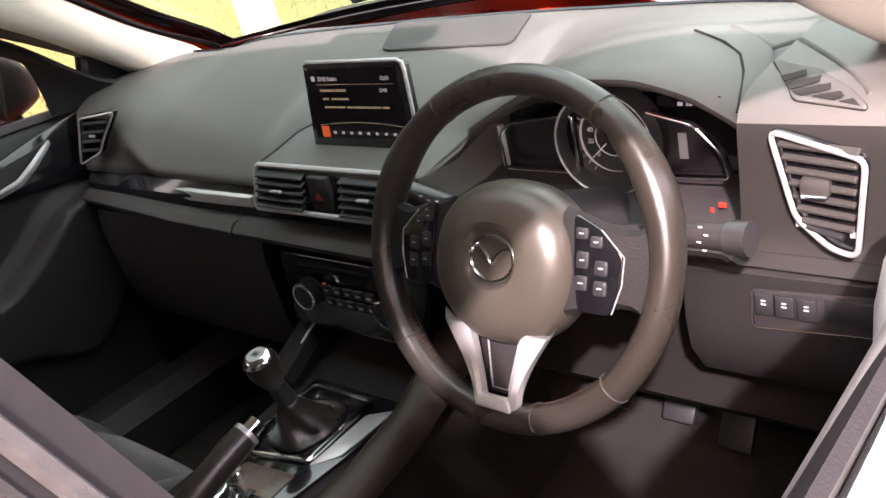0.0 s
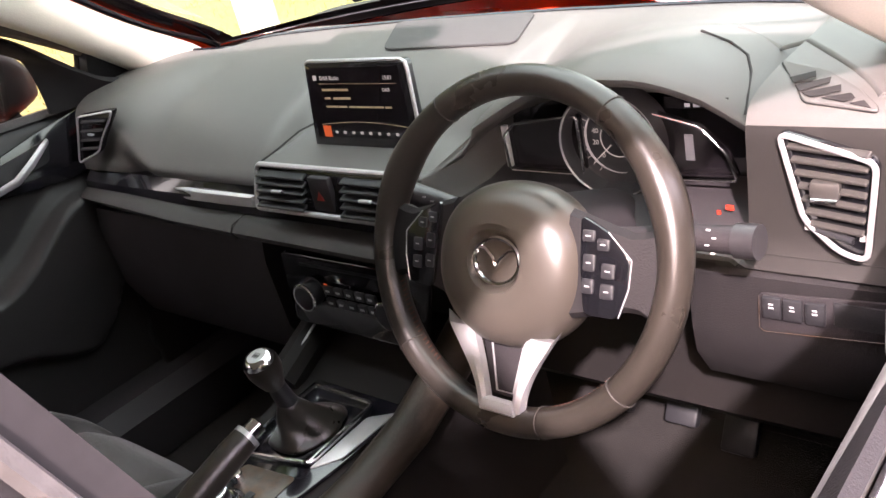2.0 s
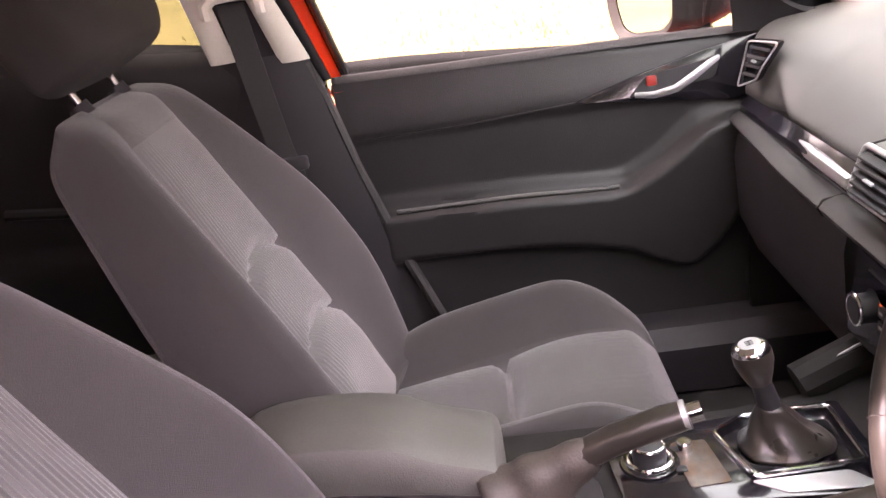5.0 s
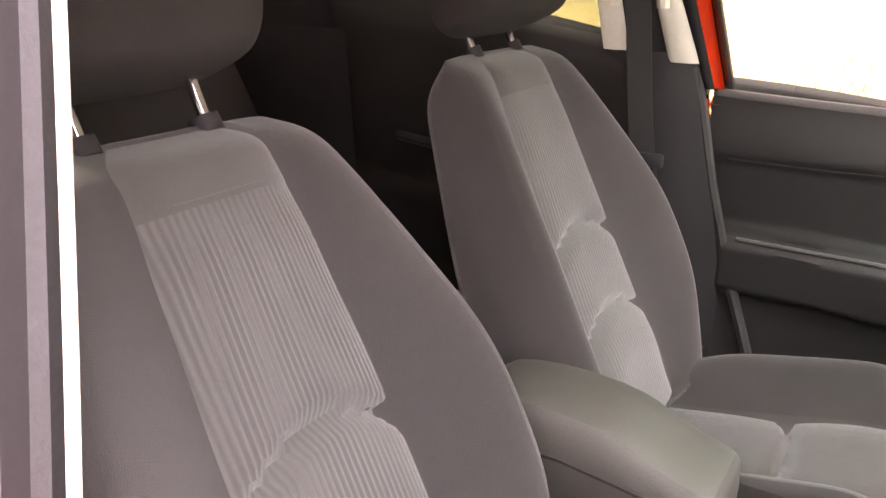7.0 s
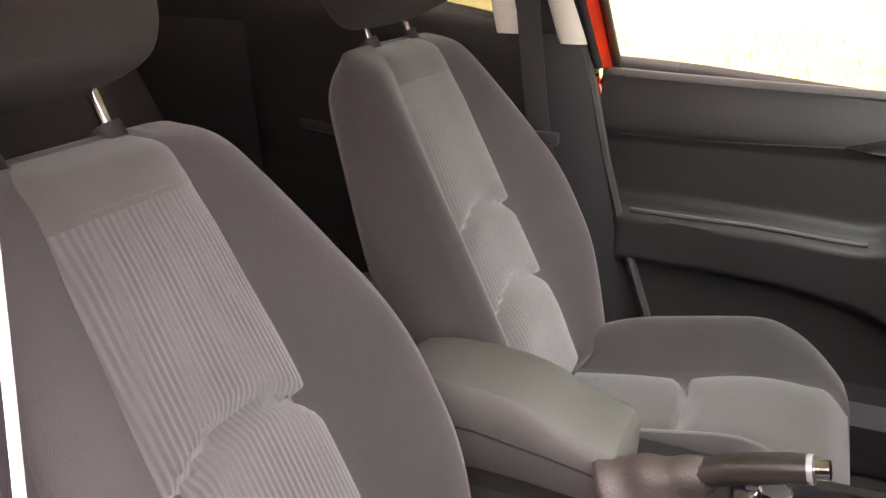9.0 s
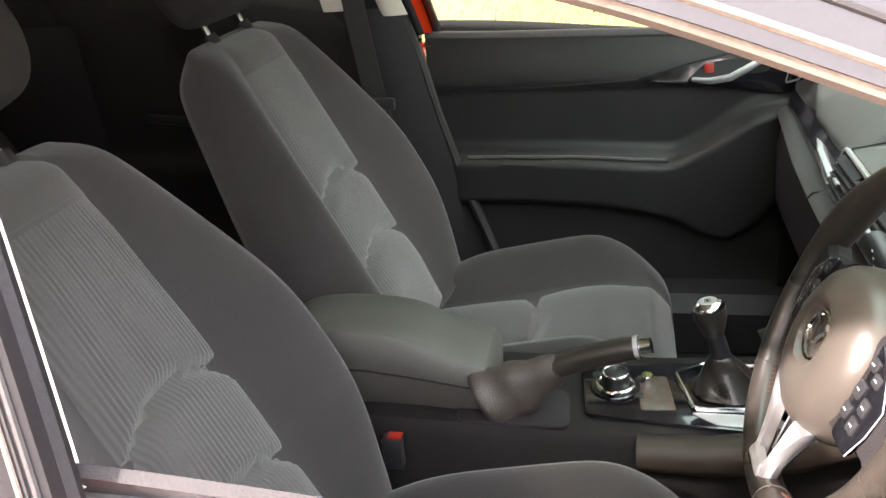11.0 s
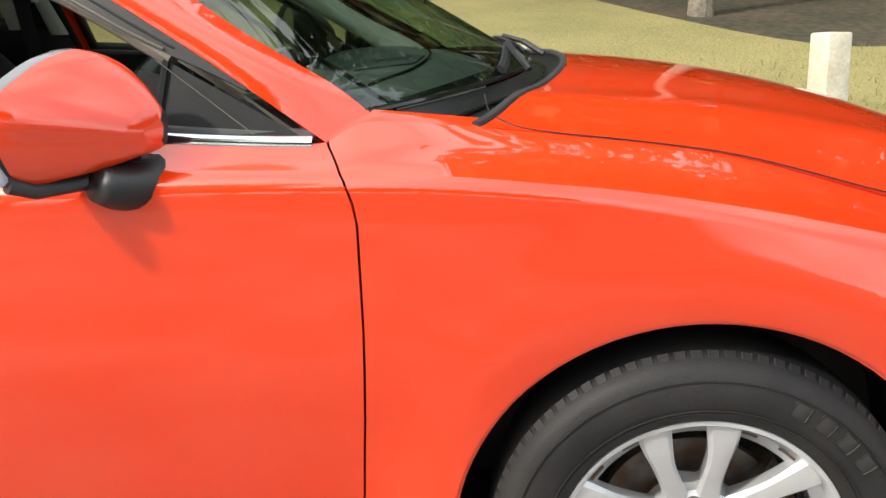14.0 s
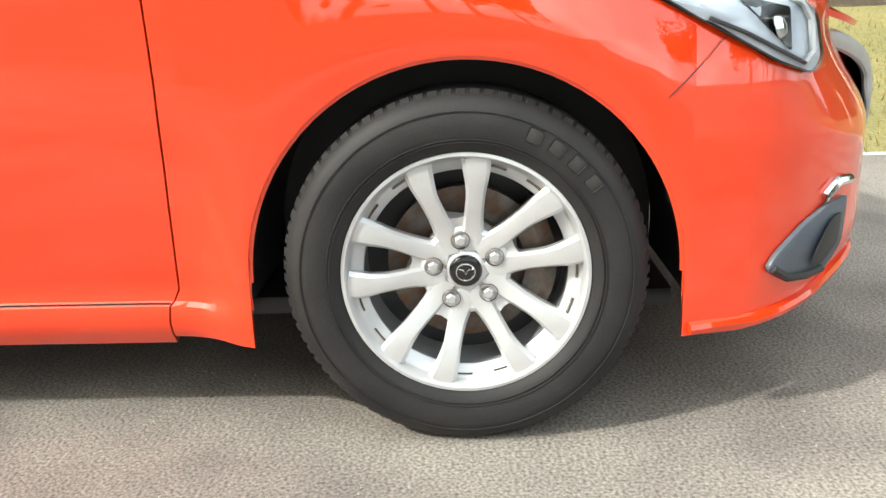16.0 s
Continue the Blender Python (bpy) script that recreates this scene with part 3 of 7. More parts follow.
def bonnet_z(x, y):
    """Height of the bonnet at x, y."""
    e = min(abs(x) / (top_x(y) - 0.004), 1)
    return bonnet_pt(0.5 - 0.5 * e, (y - bonnet_rear(e)) / (0.795 - bonnet_rear(e))).z


bonnet = part("bonnet", grid(bonnet_pt, 44, 36), PAINT, car, "orange-red bonnet reflecting the sky")
shell(bonnet, 0.012)
for s in (1, -1):
    curve = path3([(0.600, -0.333, 0), (0.660, -0.325, 0), (0.700, -0.300, 0), (0.722, -0.262, 0), (top_x(-0.20) - 0.001, -0.20, 0)])
    edge_line = [curve(t) for t in even(14)] + [Vector((top_x(y) - 0.001, y, 0)) for y in (lerp(-0.19, 0.50, t) for t in even(30))]
    part("panel_gap", tube([(s * p.x, p.y, bonnet_z(p.x, p.y) + 0.0004) for p in edge_line], 0.0013, 5), GAP, bonnet)

# glass line: windscreen, pillars, roof
WS_SIDE = path3([(0.745, -0.500, 0.966), (0.735, -0.545, 1.000), (0.694, -0.697, 1.082), (0.643, -0.875, 1.195), (0.600, -1.03, 1.283), (0.560, -1.19, 1.362)])
FRAME_OUT = path3([(0.797, -0.556, 0.930), (0.747, -0.772, 1.066), (0.703, -1.008, 1.198), (0.672, -1.20, 1.277), (0.648, -1.42, 1.330), (0.636, -1.68, 1.355), (0.632, -2.0, 1.355), (0.64, -2.3, 1.325), (0.66, -2.6, 1.26), (0.69, -2.9, 1.15)])
WINDOW_TOP = path3([(0.800, -0.60, 0.925), (0.754, -0.797, 1.044), (0.724, -0.962, 1.134), (0.700, -1.119, 1.198), (0.682, -1.25, 1.242), (0.664, -1.42, 1.280), (0.656, -1.62, 1.296)])


def belt(y):
    return Vector((top_x(y), y, top_z(y)))


def windscreen_pt(u, v):
    p = WS_SIDE(v)
    e = 2 * u - 1
    low, high = Vector((0, -0.245, 0.985)), Vector((0, -1.06, 1.425))
    mid = low.lerp(high, v)
    mid.z += 0.01 * math.sin(math.pi * v)
    k = 1 - abs(e) ** 2.2
    return Vector((-e * p.x, lerp(p.y, mid.y - 0.0, k), lerp(p.z, mid.z, k)))


screen_glass = part("windscreen", grid(windscreen_pt, 36, 20), TINT, car, "tinted windscreen")
screen_glass.visible_shadow = False
for e, low in ((0.035, 0.0), (0.990, 0.016)):
    part("glass_border", tube([windscreen_pt(e, t) - Vector((0, 0.004, 0.006 + low * sstep(0, 0.4, t))) for t in even(24)], 0.006, 6, flat=0.4), GLOSS, screen_glass)
for name, u0, u1, v0, v1 in (("glass_band", 0.0, 1.0, 0.0, 0.045), ("glass_band", 0.965, 1.0, 0.045, 1.0)):
    part(name, grid(lambda u, v: windscreen_pt(lerp(u0, u1, u), lerp(v0, v1, v)) - Vector((0, 0.003, 0.003)), 36, 12), GLOSS, screen_glass, "black printed edge of the glass")
part("windscreen_seal", tube([windscreen_pt(t, 0) + Vector((0, -0.002, 0.001)) for t in even(36)], 0.005, 6), GLOSS, screen_glass)


def cowl_pt(u, v):
    u = lerp(0.004, 0.996, u)
    a, b = windscreen_pt(u, 0.0), bonnet_pt(u, 0.0)
    p = a.lerp(b, v)
    p.z -= 0.022 * math.sin(math.pi * v) + 0.006 * (1 - 0.6 * v)
    return p


cowl = part("cowl", grid(cowl_pt, 44, 10), COWL, car, "black plastic cowl under the windscreen")
part("cowl_seal", tube([cowl_pt(t, 0.93) + Vector((0, 0, 0.006)) for t in even(44)], 0.0075, 8), RUBBER, cowl, "rubber seal along the bonnet's rear edge")
part("cowl_ridge", tube([cowl_pt(lerp(0.03, 0.97, t), 0.42) + Vector((0, 0, 0.003)) for t in even(44)], 0.006, 8, flat=0.7), GLOSS, cowl)


def roof_pt(u, v):
    e = 2 * u - 1
    a = FRAME_OUT(lerp(0.30, 1.0, v))
    front = windscreen_pt(u, 1.0)
    z = lerp(1.425, 1.30, sstep(0.55, 1.0, v) ** 1.2) + 0.03 * math.sin(math.pi * min(v * 1.5, 1))
    y = lerp(front.y, lerp(-1.2, -3.15, v), sstep(0, 0.15, v))
    side = Vector((FRAME_OUT(0.38 + 0.5 * v).x * 0.93, y, FRAME_OUT(0.38 + 0.5 * v).z + 0.03))
    k = 1 - abs(e) ** 2.4
    if v == 0:
        return front
    return Vector((-e * side.x, y, lerp(min(side.z, z), z, k)))


roof = part("roof", grid(roof_pt, 24, 24), PAINT, car)
shell(roof, 0.03)
part("headlining", grid(lambda u, v: roof_pt(u, lerp(0.02, 1, v)) - Vector((0, 0, 0.05)), 16, 16), LIGHT_TRIM, car, "pale grey cloth headlining")

for s in (1, -1):
    def foot_pt(u, v, s=s):
        """Painted panel between the wing's top edge and the windscreen's corner."""
        y = lerp(-0.560, -0.330, u)
        a = Vector((top_x(y), y, top_z(y) - 0.001))
        b = Vector((lerp(0.745, 0.694, u ** 0.8), lerp(-0.500, -0.340, u), lerp(0.970, 0.950, u)))
        p = a.lerp(b, v)
        p.z += 0.006 * math.sin(math.pi * v) * (1 - u)
        return Vector((s * p.x, p.y, p.z))
    part("pillar_foot", grid(foot_pt, 20, 8), PAINT, wing_r if s > 0 else wing_l)
for s in (1, -1):
    d = door_r if s > 0 else door_l
    # painted A-pillar and roof rail
    def rail(u, v, s=s):
        t = u * 0.62
        a = FRAME_OUT(t)
        b = WS_SIDE(min(t / 0.42, 1.0)) if t < 0.42 else None
        if b is None:
            k = (t - 0.42) / 0.20
            b = Vector((lerp(0.560, 0.565, k), lerp(-1.19, a.y + 0.03, min(k * 1.5, 1)), lerp(1.362, 1.41, min(k * 1.4, 1))))
        p = Vector(a).lerp(b, v)
        out = 0.016 * math.sin(math.pi * v ** 0.8) * sstep(-0.02, 0.14, u)
        return Vector((s * (p.x + out * 0.8), p.y + 0, p.z + out * 0.6))
    pillar = part("pillar", grid(rail, 40, 8), PAINT, car, "orange-red windscreen pillar")
    shell(pillar, 0.012)
    # inner cover of the A-pillar
    part("pillar_trim", grid(lambda u, v: mirror_x(FRAME_OUT(u * 0.40).lerp(WS_SIDE(u * 0.97), v if s > 0 else lerp(-0.5 * (1 - u) ** 2, 0.98, v)) + Vector((-0.020 - (0.040 if s > 0 else 0.010) * v - (0.045 if s > 0 else 0.030) * math.sin(math.pi * v), -0.012 - 0.030 * math.sin(math.pi * v) - 0.012 * v, -0.012 - (0.048 if s > 0 else 0.022) * math.sin(math.pi * v))), s), 24, 10), LIGHT_TRIM, car, "pale grey windscreen pillar cover")
    part("rail_trim", grid(lambda u, v: mirror_x(FRAME_OUT(lerp(0.38, 0.95, u)) + Vector((-0.03 - 0.05 * v, 0, 0.005 + 0.03 * v)), s), 24, 4), LIGHT_TRIM, car)
    # window frame of the front door: satin black outside, faded seal inside
    def frame_band(u, v, s=s):
        a, b = FRAME_OUT(0.06 + u * 0.49), WINDOW_TOP(lerp(0.10, 1.0, u))
        if u < 0.18:
            b = Vector(FRAME_OUT(0.06 + u * 0.49)).lerp(WINDOW_TOP(lerp(0.10, 1.0, u)), sstep(-0.05, 0.18, u))
        p = Vector(a).lerp(b, v)
        return Vector((s * (p.x + 0.004), p.y, p.z))
    fb = part("window_frame", grid(frame_band, 40, 4), FRAME, d, "satin black window frame")
    shell(fb, 0.02)
    part("frame_groove", tube([frame_band(lerp(0.10, 1, t), 0.40) + Vector((s * 0.0006, 0, 0)) for t in even(40)], 0.0020, 6), GAP, fb)
    part("frame_bead", tube([frame_band(lerp(0.10, 1, t), 0.80) + Vector((s * 0.0006, 0, 0)) for t in even(40)], 0.0032, 6, flat=0.7), SEAL, fb, "sun-faded bead along the window frame")
    part("window_channel", tube([mirror_x(WINDOW_TOP(t) + Vector((-0.012, 0, 0.004)), s) for t in (lerp(0.16, 1, k) for k in even(40))], 0.014, 8), SEAL, d, "sun-faded rubber window channel")
    # mirror sail
    tri = [belt(-0.575) + Vector((0, 0, 0.002)), Vector((0.754, -0.797, 1.044)), Vector((0.790, -0.812, 0.936))]
    bm = bmesh.new()
    q = [bm.verts.new((s * (p.x - 0.004), p.y, p.z)) for p in tri]
    bm.faces.new(q)
    bmesh.ops.subdivide_edges(bm, edges=bm.edges[:], cuts=3, use_grid_fill=True)
    sail = part("mirror_sail", bm, SEAL_DARK, d, "black triangular mirror sail")
    shell(sail, 0.03)
    part("sail_seam", tube([mirror_x(tri[1].lerp(tri[0], t) + Vector((0.003, -0.012 - 0.02 * t, -0.028 * t)), s) for t in even(6)], 0.0008, 5), SEAL, d)
    part("sail_post", tube([mirror_x(tri[1].lerp(tri[2], t) + Vector((-0.004, 0, 0)), s) for t in even(6)], 0.0065, 6), SEAL_DARK, d)
    # rear upright of the front door frame
    shift = 0.0 if s > 0 else -0.082
    def post(u, v, s=s, shift=shift):
        z = lerp(0.980, 1.31, u)
        k = (z - 0.955) / 0.355
        p0 = Vector((lerp(0.784, 0.660, k ** 0.95), -1.508 - 0.335 * (z - 0.955) if shift == 0 else -1.628 - 0.20 * (z - 0.955), z))
        p1 = p0 + Vector((0.004, -0.085, 0.0))
        p = p0.lerp(p1, v)
        return Vector((s * (p.x + (0.042 if s > 0 or shift == 0 else 0.02)), p.y, p.z))
    up = part("window_upright", grid(post, 16, 4), POST_GREY, d, "satin dark grey window upright")
    shell(up, 0.022)
    if s > 0:
        part("upright_bead", tube([post(t, 0.10) + Vector((0.0005, 0, 0)) for t in even(14)], 0.0022, 6), RUBBER, up, "raised rubber bead")
        part("upright_groove", tube([post(t, 0.17) for t in even(14)], 0.0014, 6), GAP, up)
        part("upright_bead", tube([post(t, 0.23) + Vector((0.0005, 0, 0)) for t in even(14)], 0.0018, 6), SEAL, up, "pale raised bead")
        part("upright_seal", tube([post(t, 0.0) + Vector((-0.020, -0.011, 0)) for t in even(14)], 0.011, 8), SEAL_DARK, d, "ridged rubber window channel")
        part("upright_edge", tube([post(t, 0.0) + Vector((-0.040, -0.018, 0)) for t in even(14)], 0.0052, 6), LIGHT_TRIM, d, "bright edge of the window channel")
    else:
        part("upright_seal", tube([post(t, 0.0) + Vector((0.020, -0.002, 0)) for t in even(14)], 0.008, 8), TRIM, d)
    shell(part("rear_upright", grid(lambda u, v, s=s: Vector((s * (post(u, 1, 1).x - 0.002), post(u, 1, 1).y - 0.006 - (0.10 if s > 0 else 0.13) * v, post(u, 1, 1).z)), 12, 3), GLOSS, rear_door_r if s > 0 else rear_door_l), 0.02)
    # inner B-pillar: painted strip, trim
    def pillar_strip(name, ya, yb, sa, sb, za, zb, mat, bulge, back=0.0, label=""):
        """A strip of the centre pillar's inside between two leaning edges."""
        def f(u, v, s=s):
            z = lerp(za, zb, u)
            y = lerp(ya + sa * (z - 1.03), yb + sb * (z - 1.03), v)
            return Vector((s * (0.700 - 0.33 * (z - 1.03) + 0.12 * (y + 1.70) + back - bulge * math.sin(math.pi * v) ** 0.6), y, z))
        return part(name, grid(f, 14, 8), mat, car, label)
    pillar_strip("door_shut", -1.650, -1.674, -0.20, -0.22, 0.98, 1.33, PAINT, -0.004, 0.018)
    pillar_strip("opening_seal", -1.668, -1.690, -0.24, -0.28, 0.98, 1.33, POST_GREY, 0.010, 0.008)
    pillar_strip("pillar_trim", -1.684, -1.740, -0.30, -0.22, 1.028, 1.34, LIGHT_TRIM, 0.010, 0.0, "pale grey centre pillar cover")
    pillar_strip("belt_slot", -1.738, -1.815, -0.20, -0.10, 1.00, 1.17, PLASTIC, 0.0, 0.012)
    pillar_strip("pillar_trim", -1.738, -1.815, -0.24, -0.10, 1.165, 1.34, LIGHT_TRIM, 0.0, 0.002)
    pillar_strip("pillar_trim", -1.813, -1.862, -0.12, -0.10, 1.045, 1.34, LIGHT_TRIM, 0.008, 0.0)
    part("pillar_trim", grid(lambda u, v, s=s: Vector((s * (lerp(0.725, 0.708, u) - 0.02 * math.sin(math.pi * v)), lerp(-1.60 - 0.085 * sstep(0.4, 1, u), -1.87, v), lerp(0.25, 1.045, u))), 10, 6), PLASTIC, car, "dark lower centre pillar cover")
    # mouldings on the belt line
    for (ya, yb), holder in (((-1.655, -0.575), d), ((-2.55, -1.675), rear_door_r if s > 0 else rear_door_l)):
        def strip(profile, ya=ya, yb=yb):
            return loft([[mirror_x(belt(lerp(ya, yb, t)) + Vector((a, 0, b)), s) for a, b in profile] for t in even(24)])
        part("belt_moulding", strip([(-0.008, 0.012), (-0.001, 0.0125), (0.004, 0.008), (0.0065, 0.0), (0.006, -0.006), (-0.006, -0.006)]), CHROME if s > 0 else GLOSS, holder, "bright window moulding", angle=60)
        part("belt_seal", strip([(-0.030, 0.006), (-0.026, 0.018), (-0.019, 0.0205), (-0.011, 0.0175), (-0.0105, 0.006)]), GLARE_SEAL if s > 0 else RUBBER, holder, "smooth rubber glass wiper strip", angle=60)
        part("moulding_gap", tube([mirror_x(belt(lerp(ya, yb, t)) + Vector((0.0045, 0, -0.0078)), s) for t in even(24)], 0.0016, 5), GAP, holder)
    # rear side window, quarter
    hold = rear_door_r if s > 0 else rear_door_l
    def rear_glass(u, v, s=s):
        y = lerp(-1.78, -2.55, u)
        lo = belt(y)
        hi = FRAME_OUT(lerp(0.57, 0.86, u))
        p = Vector(lo).lerp(Vector((hi.x + 0.004, y, hi.z - 0.03)), v)
        return Vector((s * (p.x - 0.008), p.y, p.z))
    part("window_glass", grid(rear_glass, 8, 6), PRIVACY, hold)
    part("window_frame", tube([mirror_x(rear_glass(t, 1, 1), s) for t in even(14)], 0.032, 6), FRAME, hold)
    def c_pillar(u, v, s=s):
        lo = belt(lerp(-2.55, -3.35, u))
        hi = FRAME_OUT(lerp(0.86, 1.0, u))
        p = Vector(lo).lerp(Vector((hi.x * lerp(1, 0.93, u), lerp(-2.55, -3.2, u), hi.z + lerp(-0.02, 0.06, u))), v)
        return Vector((s * p.x, p.y, p.z))
    solid(part("rear_pillar", grid(c_pillar, 10, 8), PAINT, car), 0.03, 0)
# closed window of the left front door
def left_glass(u, v):
    y = lerp(-1.68, -0.80, u)
    lo = belt(y)
    t = spline([0.60, 0.797, 0.962, 1.119, 1.25, 1.42, 1.62], [0, 1, 2, 3, 4, 5, 6])(-y) / 6
    hi = WINDOW_TOP(t)
    p = Vector(lo).lerp(hi, v)
    return Vector((-(p.x - 0.012), y, p.z))
part("window_glass", grid(left_glass, 10, 8), GLASS, door_l, "closed clear side window").visible_shadow = False

# tail: tailgate, rear window, bumper, lamps
solid(part("tailgate", grid(lambda u, v: Vector((lerp(0.62, -0.62, u), lerp(-3.50, -3.36, v) - 0.06 * (1 - abs(2 * u - 1) ** 2), lerp(0.45, 1.04, v))), 16, 10), PAINT, car), 0.03, 0)
part("rear_window", grid(lambda u, v: Vector((lerp(0.60, -0.60, u) * lerp(1, 0.86, v), lerp(-3.36, -3.14, v) - 0.05 * (1 - abs(2 * u - 1) ** 2), lerp(1.04, 1.31, v))), 12, 6), PRIVACY, car)
solid(part("rear_bumper", grid(lambda u, v: Vector((lerp(0.80, -0.80, u), -3.30 - 0.25 * (1 - abs(2 * u - 1) ** 5), lerp(0.22, 0.60, v))), 24, 8), PAINT, car), 0.03, 0)
for s in (1, -1):
    part("tail_lamp", grid(lambda u, v: Vector((s * lerp(0.80, 0.50, u), -3.36 - 0.16 * u, lerp(0.80, 0.93, v))), 6, 4), RED_PLASTIC, car)
# closing panels
for s in (1, -1):
    part("boot_lining", grid(lambda u, v: Vector((s * lerp(0.70, 0.62, v), lerp(-2.44, -3.34, u), lerp(0.28, 1.05, v))), 4, 4), PLASTIC, car, "dark boot side lining")
    part("rear_pillar_trim", grid(lambda u, v: mirror_x(c_pillar(u, v, 1) + Vector((-0.05, 0.02, 0)), s), 8, 6), PLASTIC, car, "dark rear pillar cover")
part("tailgate_trim", grid(lambda u, v: Vector((lerp(0.62, -0.62, u), lerp(-3.42, -3.30, v), lerp(0.4, 1.05, v))), 4, 4), PLASTIC, car)
part("underbody", box((1.4, 3.7, 0.04), (0, -1.45, 0.21), 0.01), TRIM, car)
part("bulkhead", box((1.4, 0.04, 0.62), (0, -0.42, 0.56), 0.01), PLASTIC, car)

# outer door handle in its scoop
def handle_outer(s, parent):
    def sk(y, z, c):
        return Vector((s * (skin(y, z) + c), y, z))
    h = part("outer_handle", tube([sk(y, z, c) for y, z, c in ((-1.322, 0.766, 0.002), (-1.335, 0.767, 0.010), (-1.37, 0.769, 0.019), (-1.42, 0.770, 0.024), (-1.50, 0.770, 0.025), (-1.57, 0.769, 0.022), (-1.60, 0.768, 0.012), (-1.605, 0.768, 0.0))],
             lambda t: 0.004 + 0.0145 * math.sin(math.pi * min(t * 1.25 + 0.02, 0.5)) * (1 if t < 0.85 else 1 - 2.5 * (t - 0.85)), 12, flat=0.55, up=(0, 0, 1)), PAINT, parent, "orange-red pull handle")
    part("handle_joint", tube([sk(-1.505, lerp(0.753, 0.787, t), 0.025 + 0.0085 * math.sin(math.pi * t)) for t in even(8)], 0.0011, 5), GAP, h)
    subd(h, 1)
handle_outer(1, door_r)
handle_outer(-1, door_l)

# wing mirrors
RIM_GREY = material("mirror_rim", (0.16, 0.16, 0.17), 0.18, coat=0.8, stain=0.15, stain_scale=20)
def wing_mirror(s):
    shift = Vector((0, 0, 0)) if s > 0 else Vector((0, -0.10, 0.05))
    foot = path3([(0.785, -0.795, 0.900), (0.825, -0.805, 0.884), (0.865, -0.825, 0.879), (0.905, -0.850, 0.890)])
    base = part("wing_mirror", tube([mirror_x(foot(t), s) for t in even(16)], lambda t: 0.014 + 0.029 * math.sin(math.pi * (0.12 + 0.8 * t)) ** 0.45, 18, flat=0.8, up=(0, 1, 0)), TRIM, car, "wing mirror on a black foot", angle=80)
    # outline of the open side in x and z, rounded; its plane leans back towards the tip
    rim = rounded([(0.836, 1.062), (0.862, 1.070), (0.905, 1.056), (0.954, 1.022), (0.971, 0.994), (0.968, 0.952), (0.955, 0.908), (0.93, 0.893), (0.85, 0.905), (0.826, 0.930), (0.822, 1.030)], 0.018, 4)
    def rear(x, z, f=0.0):
        return Vector((x, -0.892 - 0.64 * (x - 0.848) + f, z))
    mid, tip = rear(0.895, 0.980, 0.022), Vector((0.868, -0.778, 0.968))
    def shell_loop(t):
        c = mid.lerp(tip, t)
        k = 1 - 0.70 * t ** 1.7 if t < 0.99 else 0.18
        out = []
        for x, z in rim:
            p = rear(x, z, 0.022) - mid
            pinch = 1 - 0.07 * sstep(0.974, 0.966, z) * sstep(0.0, 0.25, t)
            out.append(mirror_x(c + p * k * pinch + Vector((0, 0, -0.012 * t * t)), s))
        return out
    cap_loop = shell_loop(1.0)
    rings = [shell_loop(t) for t in (0, 0.08, 0.18, 0.3, 0.42, 0.54, 0.66, 0.76, 0.85, 0.92, 0.965, 1.0)]
    near = [q for q in range(len(rim)) if rim[q][0] < 0.846]
    first = next(q for q in near if (q - 1) % len(rim) not in near)
    near = [(first + q) % len(rim) for q in range(len(near))]
    rest = [(near[-1] + q) % len(rim) for q in range(len(rim) - len(near) + 2)]
    part("housing", loft([[l[q] for q in rest] for l in rings], closed=False), PAINT, base, "orange-red mirror housing", angle=60)
    bm = bmesh.new()
    bm.faces.new([bm.verts.new(p) for p in cap_loop])
    part("housing_nose", bm, PAINT, base)
    part("inner_side", loft([[l[q] for q in near] for l in rings], closed=False), TRIM, base, "black inner side of the mirror housing", angle=60)
    band = [[mirror_x(rear(x, z, 0.0225), s) for x, z in rim], [mirror_x(rear(0.895 + (x - 0.895) * 1.012, 0.98 + (z - 0.98) * 1.012, 0.016), s) for x, z in rim],
            [mirror_x(rear(x, z, 0.002), s) for x, z in rim], [mirror_x(rear(0.895 + (x - 0.895) * 0.95, 0.98 + (z - 0.98) * 0.94, -0.002), s) for x, z in rim],
            [mirror_x(rear(0.895 + (x - 0.895) * 0.80, 0.98 + (z - 0.98) * 0.78, 0.006), s) for x, z in rim]]
    low = [q for q in range(len(rim)) if rim[q][1] < 0.972 and rim[q][0] > 0.84]
    high = [q % len(rim) for q in range(low[-1], low[0] + len(rim) + 1)]
    part("housing_rim", loft([[l[q] for q in high] for l in band], closed=False), RIM_GREY if s > 0 else TRIM, base, "glossy dark rim of the mirror housing")
    part("rim_lower", loft([[l[q] for q in low] for l in band], closed=False), TRIM, base, "black lower rim of the mirror housing")
    part("lower_trim", tube([mirror_x(p, s) for p in ((0.958, -0.945, 0.903), (0.93, -0.925, 0.890), (0.89, -0.885, 0.892), (0.86, -0.845, 0.902), (0.845, -0.81, 0.912))], 0.011, 10, flat=1.4), TRIM, base, "black lower mirror trim")
    bm = bmesh.new()
    bm.faces.new([bm.verts.new(mirror_x(rear(0.895 + (x - 0.895) * 0.84, 0.98 + (z - 0.98) * 0.82, 0.008), s)) for x, z in rim])
    part("mirror_glass", bm, MIRROR, base, "clear mirror glass", smooth=False)
    part("indicator", tube([mirror_x(p, s) for p in ((0.969, -0.956, 0.944), (0.966, -0.954, 0.925), (0.957, -0.948, 0.905))], 0.0070, 8, flat=1.6, up=(0, 1, 0)), LAMP_SILVER, base, "clear indicator lens")
    for ob in base.children:
        ob.data.transform(Matrix.Translation(shift))
